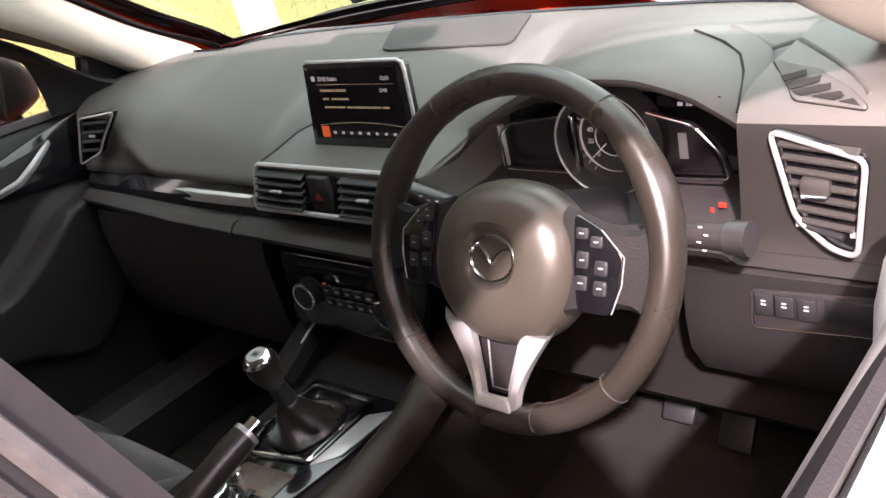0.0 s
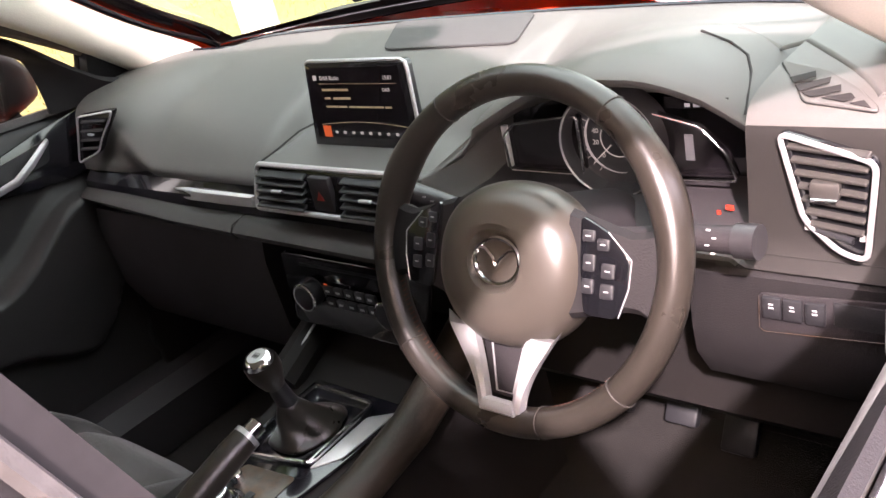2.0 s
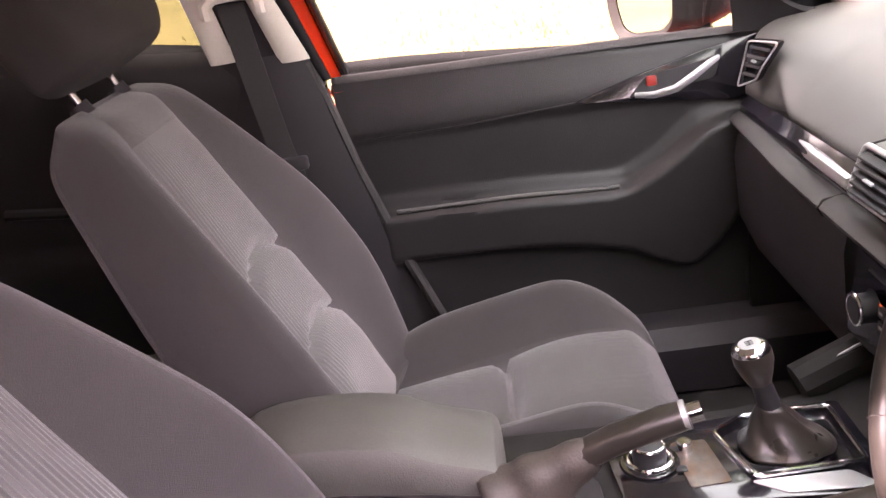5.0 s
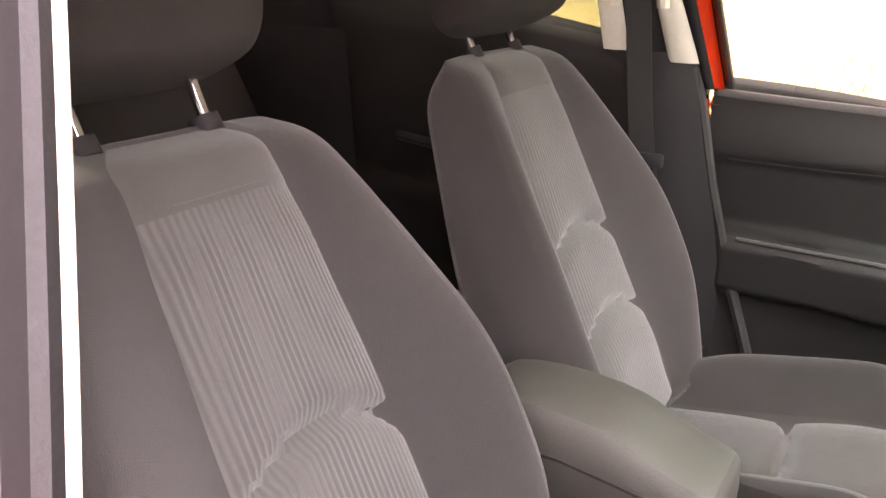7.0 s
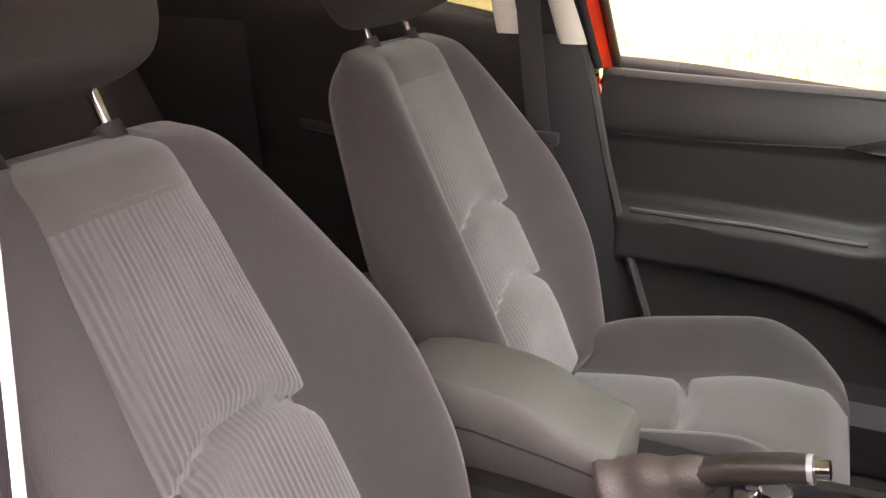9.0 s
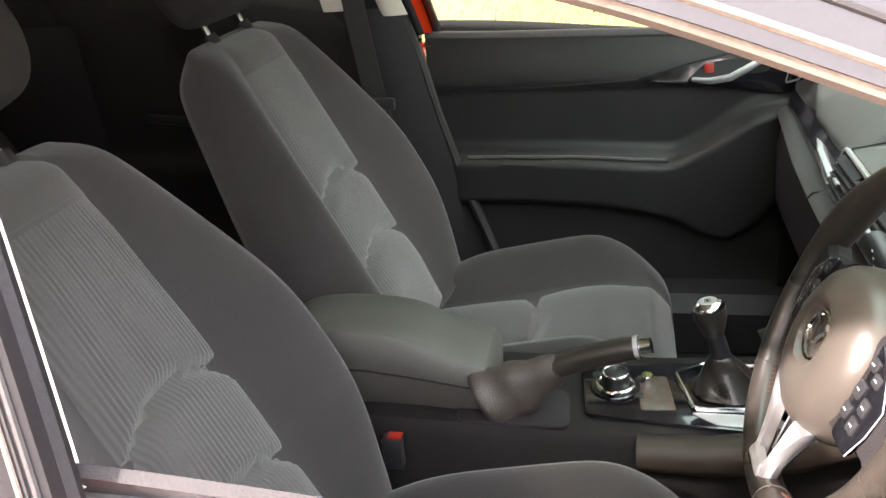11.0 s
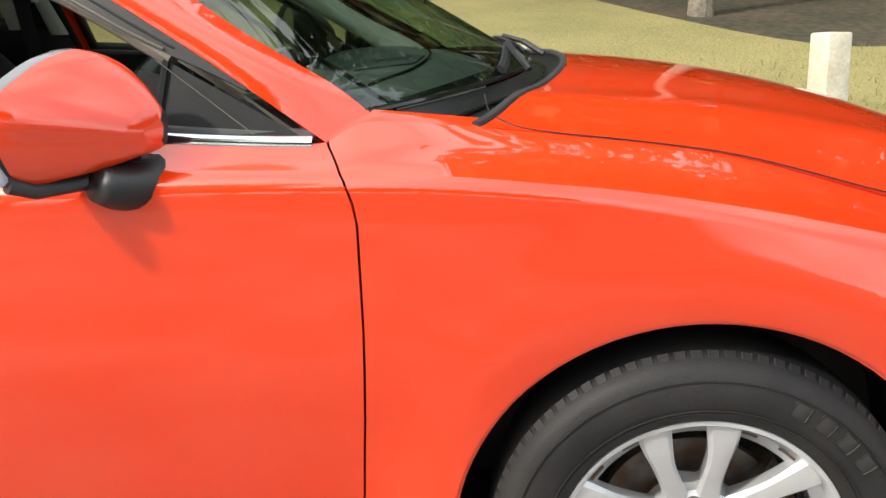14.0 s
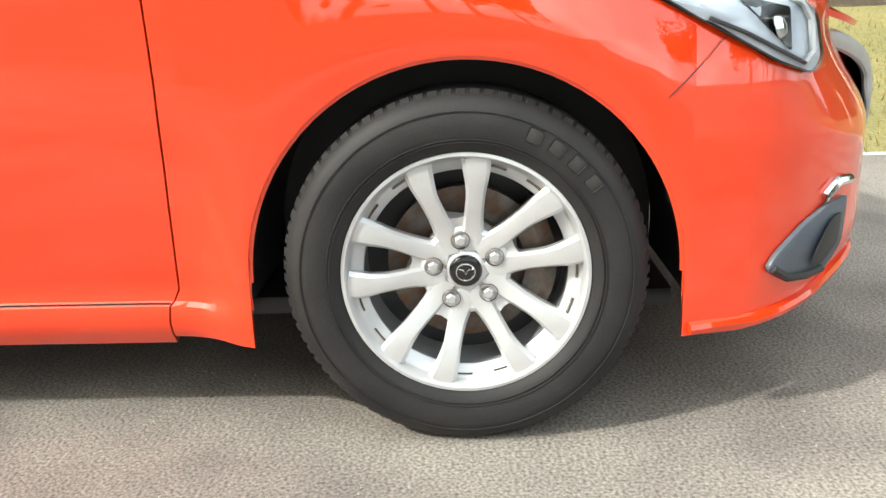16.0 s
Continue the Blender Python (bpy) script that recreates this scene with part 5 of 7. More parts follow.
part("hazard_mark", lathe([(0, 0.0005), (0.009, 0.0005), (0.009, 0)], 3, Matrix.Translation(cv(-0.004, 0.857, 0.0145)) @ Matrix.Rotation(radians(90), 4, "X") @ Matrix.Rotation(radians(90), 4, "Z")), RED_PLASTIC, hz, smooth=False)

# heater panel
hv = part("heater_panel", slab(rounded([(-0.155, 0.748), (0.150, 0.748), (0.130, 0.640), (-0.135, 0.640)], 0.012, 3), lambda a, b, c: (a, -0.905 - 0.02 * (0.75 - b) / 0.1 - c, b), 0.008, 0.003), GLOSS, dash, "black heater control panel")
part("disc_slot", box((0.22, 0.006, 0.004), (0, -0.916, 0.735), 0.001), TRIM, hv)
for x in (-0.080, 0.086):
    kn = part("heater_knob", lathe([(0, 0.026), (0.017, 0.025), (0.0195, 0.022), (0.020, 0.0), (0.024, 0.0)], 32, Matrix.Translation((x, -0.925, 0.697)) @ Matrix.Rotation(radians(90), 4, "X")), TRIM, hv)
    part("knob_ring", tube([(x + 0.0205 * math.cos(a), -0.9475, 0.697 + 0.0205 * math.sin(a)) for a in (TAU * i / 32 for i in range(32))], 0.0024, 6, closed=True), CHROME, kn)
for i in range(5):
    for j in range(2):
        b = part("heater_button", box((0.019, 0.006, 0.014), (-0.043 + 0.0215 * i, -0.929, 0.706 - 0.020 * j), 0.0015), TRIM, hv)
        part("button_mark", box((0.008, 0.0006, 0.0035), (-0.043 + 0.0215 * i, -0.9323, 0.706 - 0.020 * j), 0), WHITE_INK, b, smooth=False)
part("heater_lamp", box((0.006, 0.001, 0.002), (-0.043, -0.9325, 0.718), 0), GLOW_ORANGE, hv, smooth=False)

# display screen standing on the dash
SM = Matrix.Translation((0.006, -0.823, 0.950)) @ Matrix.Rotation(radians(-4), 4, "X")
def sp(a, b, c):
    return SM @ Vector((a, -c, b))
disp = part("display", slab(rounded([(-0.104, -0.064), (0.104, -0.064), (0.098, 0.063), (-0.092, 0.063)], 0.008, 4), lambda a, b, c: sp(a, b, c - 0.012), 0.016, 0.002), GLOSS, dash, "black display screen showing the radio page")
edge = rounded([(-0.104, -0.064), (0.104, -0.064), (0.098, 0.063), (-0.092, 0.063)], 0.008, 4)
part("display_rim", tube([sp(a, b, 0.001) for a, b in [(-0.092, 0.050), (-0.091, 0.060), (-0.085, 0.0635), (0.09, 0.0635), (0.098, 0.060), (0.1, 0.05), (0.104, -0.055)]], 0.0030, 8), SATIN, disp, "satin silver screen edge")
part("display_pane", slab(rounded([(-0.093, -0.053), (0.092, -0.053), (0.088, 0.055), (-0.084, 0.055)], 0.004, 3), lambda a, b, c: sp(a, b, 0.0042 + c), 0.0006), SCREEN, disp)
FACE = SM @ Matrix.Translation((0, -0.0056, 0)) @ Matrix.Rotation(radians(90), 4, "X")
text_mesh("DAB Radio", 0.0085, FACE @ Matrix.Translation((-0.045, 0.0405, 0)), GLOW_WHITE, disp, 0.0002)
text_mesh("15:01", 0.0080, FACE @ Matrix.Translation((0.066, 0.0405, 0)), GLOW_WHITE, disp, 0.0002)
text_mesh("DAB", 0.0070, FACE @ Matrix.Translation((0.060, 0.024, 0)), GLOW_WHITE, disp, 0.0002)
def bar(a, b, w, h, mat, name="screen_bar"):
    part(name, slab([(a, b), (a + w, b), (a + w, b + h), (a, b + h)], lambda p, q, c: sp(p, q, 0.0052 + c), 0.0004), mat, disp, smooth=False)
bar(-0.078, 0.0375, 0.007, 0.007, GLOW_WHITE)
bar(-0.070, 0.0325, 0.150, 0.0005, GLOW_GOLD)
for q, wd in ((-0.064, 0.028), (-0.034, 0.022)):
    bar(q, 0.0225, wd, 0.0032, GLOW_GOLD)
bar(-0.062, 0.0105, 0.012, 0.0030, GLOW_GOLD)
bar(-0.044, 0.0105, 0.034, 0.0030, GLOW_GOLD)
for q, wd in ((-0.062, 0.024), (-0.036, 0.016), (-0.016, 0.012), (-0.002, 0.032), (0.032, 0.018), (0.053, 0.012)):
    bar(q, -0.0012, wd, 0.0026, GLOW_GOLD)
bar(-0.078, -0.0445, 0.0155, 0.0165, GLOW_ORANGE, "screen_tile")
for i in range(8):
    bar(-0.054 + 0.0168 * i, -0.039, 0.0052, 0.0036, GLOW_WHITE, "screen_icon")
arcp = [(lerp(-0.080, 0.088, t), -0.0265 + 0.005 * math.sin(math.pi * t)) for t in even(14)]
part("screen_arc", tube([sp(a, b, 0.0052) for a, b in arcp], 0.0004, 5), GLOW_GOLD, disp)
part("display_foot", box((0.15, 0.05, 0.02), (0.006, -0.80, 0.893), 0.006), PLASTIC, disp)

# ---- instruments under the hood ----
CL = part("instrument_panel", slab(rounded([(0.205, 0.850), (0.545, 0.850), (0.535, 0.925), (0.45, 0.968), (0.30, 0.968), (0.22, 0.930)], 0.012, 3), lambda a, b, c: (a, -0.758 - c, b), 0.006), GLOSS, car, "instrument panel with a round central dial")
def tubef(pts, r, mat, name, parent, closed=False, n=8):
    return part(name, tube(pts, r, n, closed=closed), mat, parent)
left = rounded([(0.228, 0.860), (0.335, 0.860), (0.335, 0.934), (0.243, 0.922), (0.226, 0.905)], 0.006, 3)
lp = part("side_display", slab(left, lambda a, b, c: (a, -0.790 - c, b), 0.004), SCREEN, CL, "dark side display")
tubef([(a, -0.803, b) for a, b in left], 0.0018, CHROME, "display_frame", lp, True)
tubef([(0.226, -0.798, b) for b in (0.864, 0.88, 0.90, 0.918)], 0.0045, SATIN, "display_cheek", lp)
right = rounded([(0.425, 0.862), (0.522, 0.865), (0.512, 0.895), (0.485, 0.925), (0.425, 0.940)], 0.006, 3)
rp = part("side_display", slab(right, lambda a, b, c: (a, -0.790 - c, b), 0.004), SCREEN, CL, "dark side display")
tubef([(a, -0.803, b) for a, b in right], 0.0017, CHROME, "display_frame", rp, True)
part("fuel_bar", box((0.010, 0.001, 0.03), (0.468, -0.7950, 0.898), 0), glow("dim_grey", (0.5, 0.5, 0.55), 0.012), rp, smooth=False)
DM = Matrix.Translation((0.378, -0.800, 0.902)) @ Matrix.Rotation(radians(90), 4, "X")
dial = part("dial", lathe([(0, -0.012), (0.054, -0.012), (0.057, -0.010), (0.061, 0.012), (0.064, 0.014), (0.066, 0.010), (0.066, -0.02)], 60, DM), TRIM, CL, "round black dial with white scale")
tubef([DM @ Vector((0.063 * math.cos(a), 0.063 * math.sin(a), 0.0125)) for a in (TAU * i / 60 for i in range(60))], 0.0014, SATIN, "dial_ring", dial, True)
part("dial_scale", tube([DM @ Vector((0.042 * math.cos(a), 0.042 * math.sin(a), -0.0105)) for a in (radians(lerp(130, 280, t)) for t in even(30))], lambda t: 0.0009 + 0.0026 * sstep(0, 0.35, t) * sstep(1, 0.5, t), 6, flat=0.3), GLOW_WHITE, dial)
tubef([DM @ Vector((0.022 * math.cos(a), 0.022 * math.sin(a), -0.0105)) for a in (radians(lerp(150, 340, t)) for t in even(24))], 0.0007, GLOW_WHITE, "inner_scale", dial)
for word, a in (("0", 226), ("20", 190), ("40", 162), ("60", 132), ("80", 100), ("100", 68)):
    text_mesh(word, 0.0085, DM @ Matrix.Translation((0.030 * math.cos(radians(a)), 0.030 * math.sin(radians(a)), -0.0112)), GLOW_WHITE, dial, 0.0002, "numeral")
for i in range(19):
    a = radians(235 - 12 * i)
    part("scale_mark", tube([DM @ Vector((r * math.cos(a), r * math.sin(a), -0.0108)) for r in (0.044, 0.050)], 0.0005, 4), GLOW_WHITE, dial)
part("needle", tube([DM @ Vector((r * math.cos(radians(222)), r * math.sin(radians(222)), -0.006)) for r in (-0.008, 0.044)], lambda t: 0.0011 - 0.0006 * t, 6), GLOW_WHITE, dial)
part("needle_cap", lathe([(0, -0.002), (0.006, -0.003), (0.0075, -0.010)], 20, DM), TRIM, dial)
part("head_up_pane", box((0.07, 0.001, 0.012), (0.487, -0.812, 0.955), 0), SCREEN, CL, smooth=False)
for i, w in enumerate((0.008, 0.010, 0.006)):
    part("lit_icon", box((w * 0.7, 0.001, 0.004), (0.478 + 0.010 * i, -0.8132, 0.953), 0), glow("dim_white", (0.8, 0.8, 0.8), 0.03), CL, smooth=False)
for x, z, w in ((0.528, 0.859, 0.0085), (0.516, 0.852, 0.004)):
    part("warning_lamp", box((w, 0.001, 0.0055), (x, -0.842, z - 0.006), 0), GLOW_RED, CL, smooth=False)
part("lower_shroud", loft([[(x, y, z) for y, z in ((-0.76, 0.855), (-0.80, 0.846), (-0.86, 0.843), (-0.885, 0.825), (-0.89, 0.79), (-0.80, 0.78))] for x in (0.17, 0.25, 0.40, 0.50, 0.56)]), PLASTIC, CL)

# ---- steering wheel ----
WT = radians(22.9)
WM = Matrix.Translation((0.372, -1.010, 0.865)) @ Matrix.Rotation(radians(90) - WT, 4, "X")
def wp(a, b, c=0.0):
    """On the wheel: a to the right, b up, c towards the driver."""
    return WM @ Vector((a, b, c))
RR = 0.173
def rim_r(a):
    return 0.0160 + 0.0022 * math.exp(-((math.degrees(a) % 360 - 25) / 14) ** 2) + 0.0022 * math.exp(-((math.degrees(a) % 360 - 155) / 14) ** 2)
bm = bmesh.new()
rows = []
for i in range(96):
    a = TAU * i / 96
    r = rim_r(a)
    rows.append([wp((RR + r * math.cos(b)) * math.cos(a), (RR + r * math.cos(b)) * math.sin(a), 1.15 * r * math.sin(b)) for b in (TAU * j / 16 for j in range(16))])
rows.append(rows[0])
loft(rows, bm, cap=False)
bmesh.ops.remove_doubles(bm, verts=bm.verts, dist=1e-5)
SEAM = material("rim_seam_grey", (0.045, 0.040, 0.036), 0.6)
wheel_s = part("steering_wheel", bm, LEATHER, car, "black leather steering wheel with silver lower spoke")
for a in (56, 124, 222, 286, 318 - 360 + 0):
    a = radians(a)
    tubef([wp((RR + 0.0166 * math.cos(b)) * math.cos(a), (RR + 0.0166 * math.cos(b)) * math.sin(a), 0.019 * math.sin(b)) for b in (TAU * j / 20 for j in range(20))], 0.0007, SEAM, "rim_seam", wheel_s, True, 5)
STITCH = material("stitch_thread", (0.16, 0.055, 0.035), 0.7)
for a0, a1 in ((192, 236), (292, 320)):
    for i in range(int((a1 - a0) / 2)):
        a = radians(a0 + 2 * i)
        rr = RR - 0.0158
        part("stitch", tube([wp(rr * math.cos(a + 0.008 * k), rr * math.sin(a + 0.008 * k), 0.004 * k) for k in (-1, 1)], 0.0005, 4), STITCH, wheel_s)
# boss: wide rounded cover
bm = bmesh.new()
rows = []
for k, (f, c) in enumerate(((1.0, -0.004), (1.02, 0.008), (1.0, 0.022), (0.95, 0.036), (0.86, 0.046), (0.72, 0.053), (0.55, 0.057), (0.42, 0.0585), (0.36, 0.057), (0.33, 0.050), (0.30, 0.047), (0.12, 0.047))):
    loop = []
    for i in range(64):
        a = TAU * i / 64
        ca, sa = math.cos(a), math.sin(a)
        e = 0.9
        rx, ry = (0.087, 0.082 if sa > 0 else 0.086)
        if f < 0.5:
            rx = ry = 0.088
        x, y = rx * math.copysign(abs(ca) ** e, ca), ry * math.copysign(abs(sa) ** e, sa)
        if f >= 0.5 and sa < 0:
            x *= 1 - 0.10 * (-sa) ** 2
        off = -0.010 if f >= 0.5 else -0.005
        loop.append(wp(f * x, f * y + off, c - 0.020))
    rows.append(loop)
loft(rows, bm)
part("airbag_cover", bm, material("airbag_vinyl", (0.060, 0.052, 0.043), 0.30, grain=0.08, scale=1400, bump=0.06, stain=0.15, stain_scale=14), wheel_s, "dark domed airbag cover")
part("emblem", tube([wp(0.0275 * math.cos(a), -0.005 + 0.0225 * math.sin(a) * (1 if math.sin(a) > 0 else 1.05), 0.0300) for a in (TAU * i / 40 for i in range(40))], 0.0029, 8, closed=True), CHROME, wheel_s, "chrome oval emblem ring")
part("emblem_wing", tube([wp(a * 1.17, b * 1.17 - 0.005, 0.0300) for a, b in ((-0.022, 0.010), (-0.012, 0.009), (-0.004, 0.002), (0, -0.006), (0.004, 0.002), (0.012, 0.009), (0.022, 0.010))], 0.0024, 6), CHROME, wheel_s)
# side spokes with their switch pods
for s in (1, -1):
    loops = []
    for t in even(8):
        x = lerp(0.070, 0.168, t)
        top = lerp(0.052, 0.024, t) + 0.016 * sstep(0.6, 1, t)
        low = lerp(-0.055, -0.030, t) - 0.030 * sstep(0.65, 1, t) * 0.6
        z = lerp(0.010, 0.002, t)
        loops.append([wp(s * x, b, c) for b, c in ((top, z - 0.004), (top - 0.006, z + 0.004), ((top + low) / 2, z + 0.006), (low + 0.006, z + 0.004), (low, z - 0.004), (low + 0.004, z - 0.022), (top - 0.004, z - 0.022))])
    spoke = part("side_spoke", loft(loops), BLACK_DIM, wheel_s)
    pod = rounded([(0.084, 0.048), (0.112, 0.034), (0.136, 0.010), (0.134, -0.016), (0.126, -0.046), (0.092, -0.046), (0.086, 0.0)], 0.008, 3)
    def pp(a, b, c, s=s):
        return wp(s * a, b, 0.014 - 0.10 * (a - 0.08) + c)
    podo = part("switch_pod", slab(pod, pp, 0.005, 0.002), GLOSS, spoke, "black switch pod on the wheel")
    part("pod_edge", tube([pp(a, b, 0.004) for a, b in ((0.112, 0.034), (0.136, 0.010), (0.135, -0.016), (0.127, -0.044))], 0.0007, 5), SATIN, podo)
    for a, b, w, h in ((0.094, 0.029, 0.012, 0.011), (0.109, 0.022, 0.012, 0.011), (0.096, 0.004, 0.012, 0.016), (0.096, -0.018, 0.012, 0.014), (0.115, -0.002, 0.013, 0.014), (0.115, -0.021, 0.013, 0.014)):
        c = part("wheel_button", slab(rounded([(a - w / 2, b - h / 2), (a + w / 2, b - h / 2), (a + w / 2, b + h / 2), (a - w / 2, b + h / 2)], 0.002, 2), lambda p, q, r: pp(p, q, 0.005 + r), 0.002, 0.0008), TRIM, podo)
        part("button_mark", slab([(a - 0.0024, b - 0.0006), (a + 0.0024, b - 0.0006), (a + 0.0024, b + 0.0006), (a - 0.0024, b + 0.0006)], lambda p, q, r: pp(p, q, 0.0071 + r), 0.0003), WHITE_INK, podo, smooth=False)
# lower V spoke in satin silver round a dark window
for s in (1, -1):
    loops = []
    for t in even(10):
        b = lerp(-0.078, -0.161, t)
        inner = s * lerp(0.036, 0.0145, t ** 0.6)
        outer = s * lerp(0.070, 0.029, sstep(0, 0.95, t) ** 0.62)
        z = lerp(0.020, 0.012, t)
        loops.append([wp(inner, b, z - 0.010), wp(inner, b, z), wp(lerp(inner, outer, 0.3), b, z + 0.003), wp(lerp(inner, outer, 0.8), b, z + 0.001), wp(outer, b + 0.012 * (1 - t), z - 0.006), wp(lerp(inner, outer, 0.7), b, z - 0.014)])
    part("lower_spoke", loft(loops), SATIN, wheel_s, "satin silver lower spoke")
part("spoke_bridge", slab(rounded([(-0.019, -0.150), (0.019, -0.150), (0.023, -0.164), (-0.023, -0.164)], 0.004, 3), lambda a, b, c: wp(a, b, 0.008 + c), 0.011, 0.003), SATIN, wheel_s)
part("spoke_well", slab(rounded([(-0.040, -0.070), (0.040, -0.070), (0.018, -0.150), (-0.018, -0.150)], 0.004, 3), lambda a, b, c: wp(a, b, -0.006 + c), 0.006, 0.002), PLASTIC, wheel_s)
part("well_rib", tube([wp(*p, 0.003) for p in ((-0.020, -0.090), (-0.010, -0.144), (0.010, -0.144), (0.020, -0.090))], 0.0011, 5), SATIN, wheel_s)
shroud = []
for t in even(6):
    c = lerp(-0.04, -0.24, t)
    r = lerp(0.052, 0.062, t)
    shroud.append([wp(r * 1.15 * math.cos(a), 0.012 + r * 0.85 * math.sin(a), c) for a in (TAU * i / 20 for i in range(20))])
col = part("steering_column", loft(shroud), PLASTIC, car, "dark steering column shroud")
st = part("column_stalk", tube([wp(0.05, 0.02, -0.075), wp(0.10, 0.025, -0.070), wp(0.155, 0.030, -0.060), wp(0.205, 0.032, -0.055)], lambda t: 0.009 + 0.005 * sstep(0.4, 0.8, t), 12), PLASTIC, col, "light switch stalk")
part("stalk_end", tube([wp(0.205, 0.032, -0.055), wp(0.226, 0.033, -0.053)], 0.0165, 16), FRAME, st, "round stalk end")
for k in range(4):
    part("stalk_mark", box((0.004, 0.0016, 0.0006), (0, 0, 0), 0, 1, WM @ Matrix.Translation((0.182 + 0.006 * (k % 2), 0.040 - 0.007 * k, -0.0425))), WHITE_INK, st, smooth=False)
st = part("column_stalk", tube([wp(-0.05, 0.02, -0.075), wp(-0.10, 0.028, -0.068), wp(-0.150, 0.038, -0.055), wp(-0.185, 0.045, -0.045)], lambda t: 0.010 + 0.006 * sstep(0.3, 0.9, t), 12), FRAME, col, "wiper switch stalk")
for k in range(3):
    part("stalk_mark", box((0.005, 0.0016, 0.0006), (0, 0, 0), 0, 1, WM @ Matrix.Translation((-0.155 + 0.012 * k, 0.044 - 0.004 * k, -0.037))), WHITE_INK, st, smooth=False)
part("start_button", lathe([(0, 0.010), (0.012, 0.010), (0.014, 0.006), (0.016, 0)], 24, Matrix.Translation((0.205, -0.905, 0.70)) @ Matrix.Rotation(radians(90), 4, "X")), SATIN, knee)
for x, z in ((0.42, 0.33), (0.33, 0.36), (0.22, 0.36)):
    pedal = part("pedal", box((0.055, 0.02, 0.075), (x, -0.60, z + 0.02), 0.006, 2, Matrix.Rotation(radians(-35), 4, "X")), TRIM, car, "black rubber foot pedal")
    part("pedal_arm", tube([(x, -0.59, z + 0.04), (x, -0.55, z + 0.2), (x, -0.53, 0.70)], 0.008, 6), TRIM, pedal)

# ---- floor, tunnel, console ----
part("floor_carpet", grid(lambda u, v: (lerp(-0.72, 0.72, u), lerp(-3.0, -0.44, v), 0.255 + 0.20 * sstep(-0.62, -0.44, lerp(-3.0, -0.44, v)) + 0.004 * math.sin(40 * u) * math.sin(31 * v)), 30, 50), CARPET, car, "dark carpeted floor")
for s in (1, -1):
    fm = part("floor_mat", grid(lambda u, v: (s * lerp(0.13, 0.58, u), lerp(-1.25, -0.56, v), 0.268 + 0.19 * sstep(-0.62, -0.46, lerp(-1.25, -0.56, v))), 12, 16), MATT, car, "brown-grey carpet mat in the footwell")
    solid(fm, 0.008, 1)
    part("sill_trim", loft([[(s * x, y, z) for x, z in ((0.62, 0.26), (0.62, 0.36), (0.66, 0.39), (0.74, 0.39), (0.74, 0.24))] for y in (-3.0, -1.7, -0.5)]), PLASTIC, car)
    part("kick_panel", box((0.02, 0.45, 0.42), (s * 0.715, -0.66, 0.53), 0.005), DEEP_SHADE, car)
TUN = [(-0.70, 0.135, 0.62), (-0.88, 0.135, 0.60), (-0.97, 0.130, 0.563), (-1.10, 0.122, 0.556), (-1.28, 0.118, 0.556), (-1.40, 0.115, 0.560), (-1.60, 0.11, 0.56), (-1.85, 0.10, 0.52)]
tunnel = part("centre_console", loft([[(-w - 0.02, y, 0.26), (-w, y, z - 0.02), (-w + 0.012, y, z - 0.004), (-w + 0.03, y, z), (w - 0.03, y, z), (w - 0.012, y, z - 0.004), (w, y, z - 0.02), (w + 0.02, y, 0.26)] for y, w, z in TUN]), DEEP_SHADE, car, "dark centre console, deepened for shade")
part("console_cheek", tube([(0.128, -0.80, 0.64), (0.137, -0.90, 0.605), (0.134, -1.0, 0.562), (0.128, -1.10, 0.540), (0.122, -1.20, 0.535)], lambda t: 0.034 - 0.008 * t, 12), SUNLIT_CHEEK, tunnel, "padded console side, browned as if sunlit")
part("console_cheek", tube([(-0.128, -0.80, 0.64), (-0.135, -0.90, 0.605), (-0.128, -1.0, 0.565)], 0.03, 10), DEEP_SHADE, tunnel)
part("console_edge", tube([(-0.118, -0.985, 0.592), (-0.118, -0.93, 0.620), (-0.116, -0.86, 0.652)], 0.0022, 6), SATIN, tunnel, "silver console edge")
def con(a, b, c):
    return a, b, 0.558 + c
panel = part("gear_panel", slab(rounded([(-0.085, -0.965), (0.105, -0.965), (0.095, -1.10), (0.075, -1.275), (-0.055, -1.285), (-0.075, -1.13)], 0.012, 3), con, 0.006, 0.002), GLOSS, tunnel, "piano-black gear lever surround")
part("panel_inlay", slab(rounded([(0.062, -1.01), (0.096, -0.985), (0.090, -1.09), (0.062, -1.125)], 0.006, 3), lambda a, b, c: con(a, b, 0.0062 + c), 0.002, 0.001), SATIN, panel, "silver inlay")
part("panel_inlay", slab(rounded([(-0.03, -1.155), (0.058, -1.145), (0.062, -1.195), (-0.03, -1.20)], 0.006, 3), lambda a, b, c: con(a, b, 0.0062 + c), 0.002, 0.001), IRON, panel)
frame_line = rounded([(-0.068, -0.985), (0.052, -0.985), (0.058, -1.120), (-0.040, -1.142), (-0.066, -1.10)], 0.010, 3)
part("gaiter_frame", tube([con(a, b, 0.010) for a, b in frame_line], 0.0042, 8, closed=True, flat=0.8), CHROME, panel, "bright silver gaiter frame")
KNOB = Vector((0.000, -1.100, 0.693))
n = 30
loops = []
rng_g = random.Random(7)
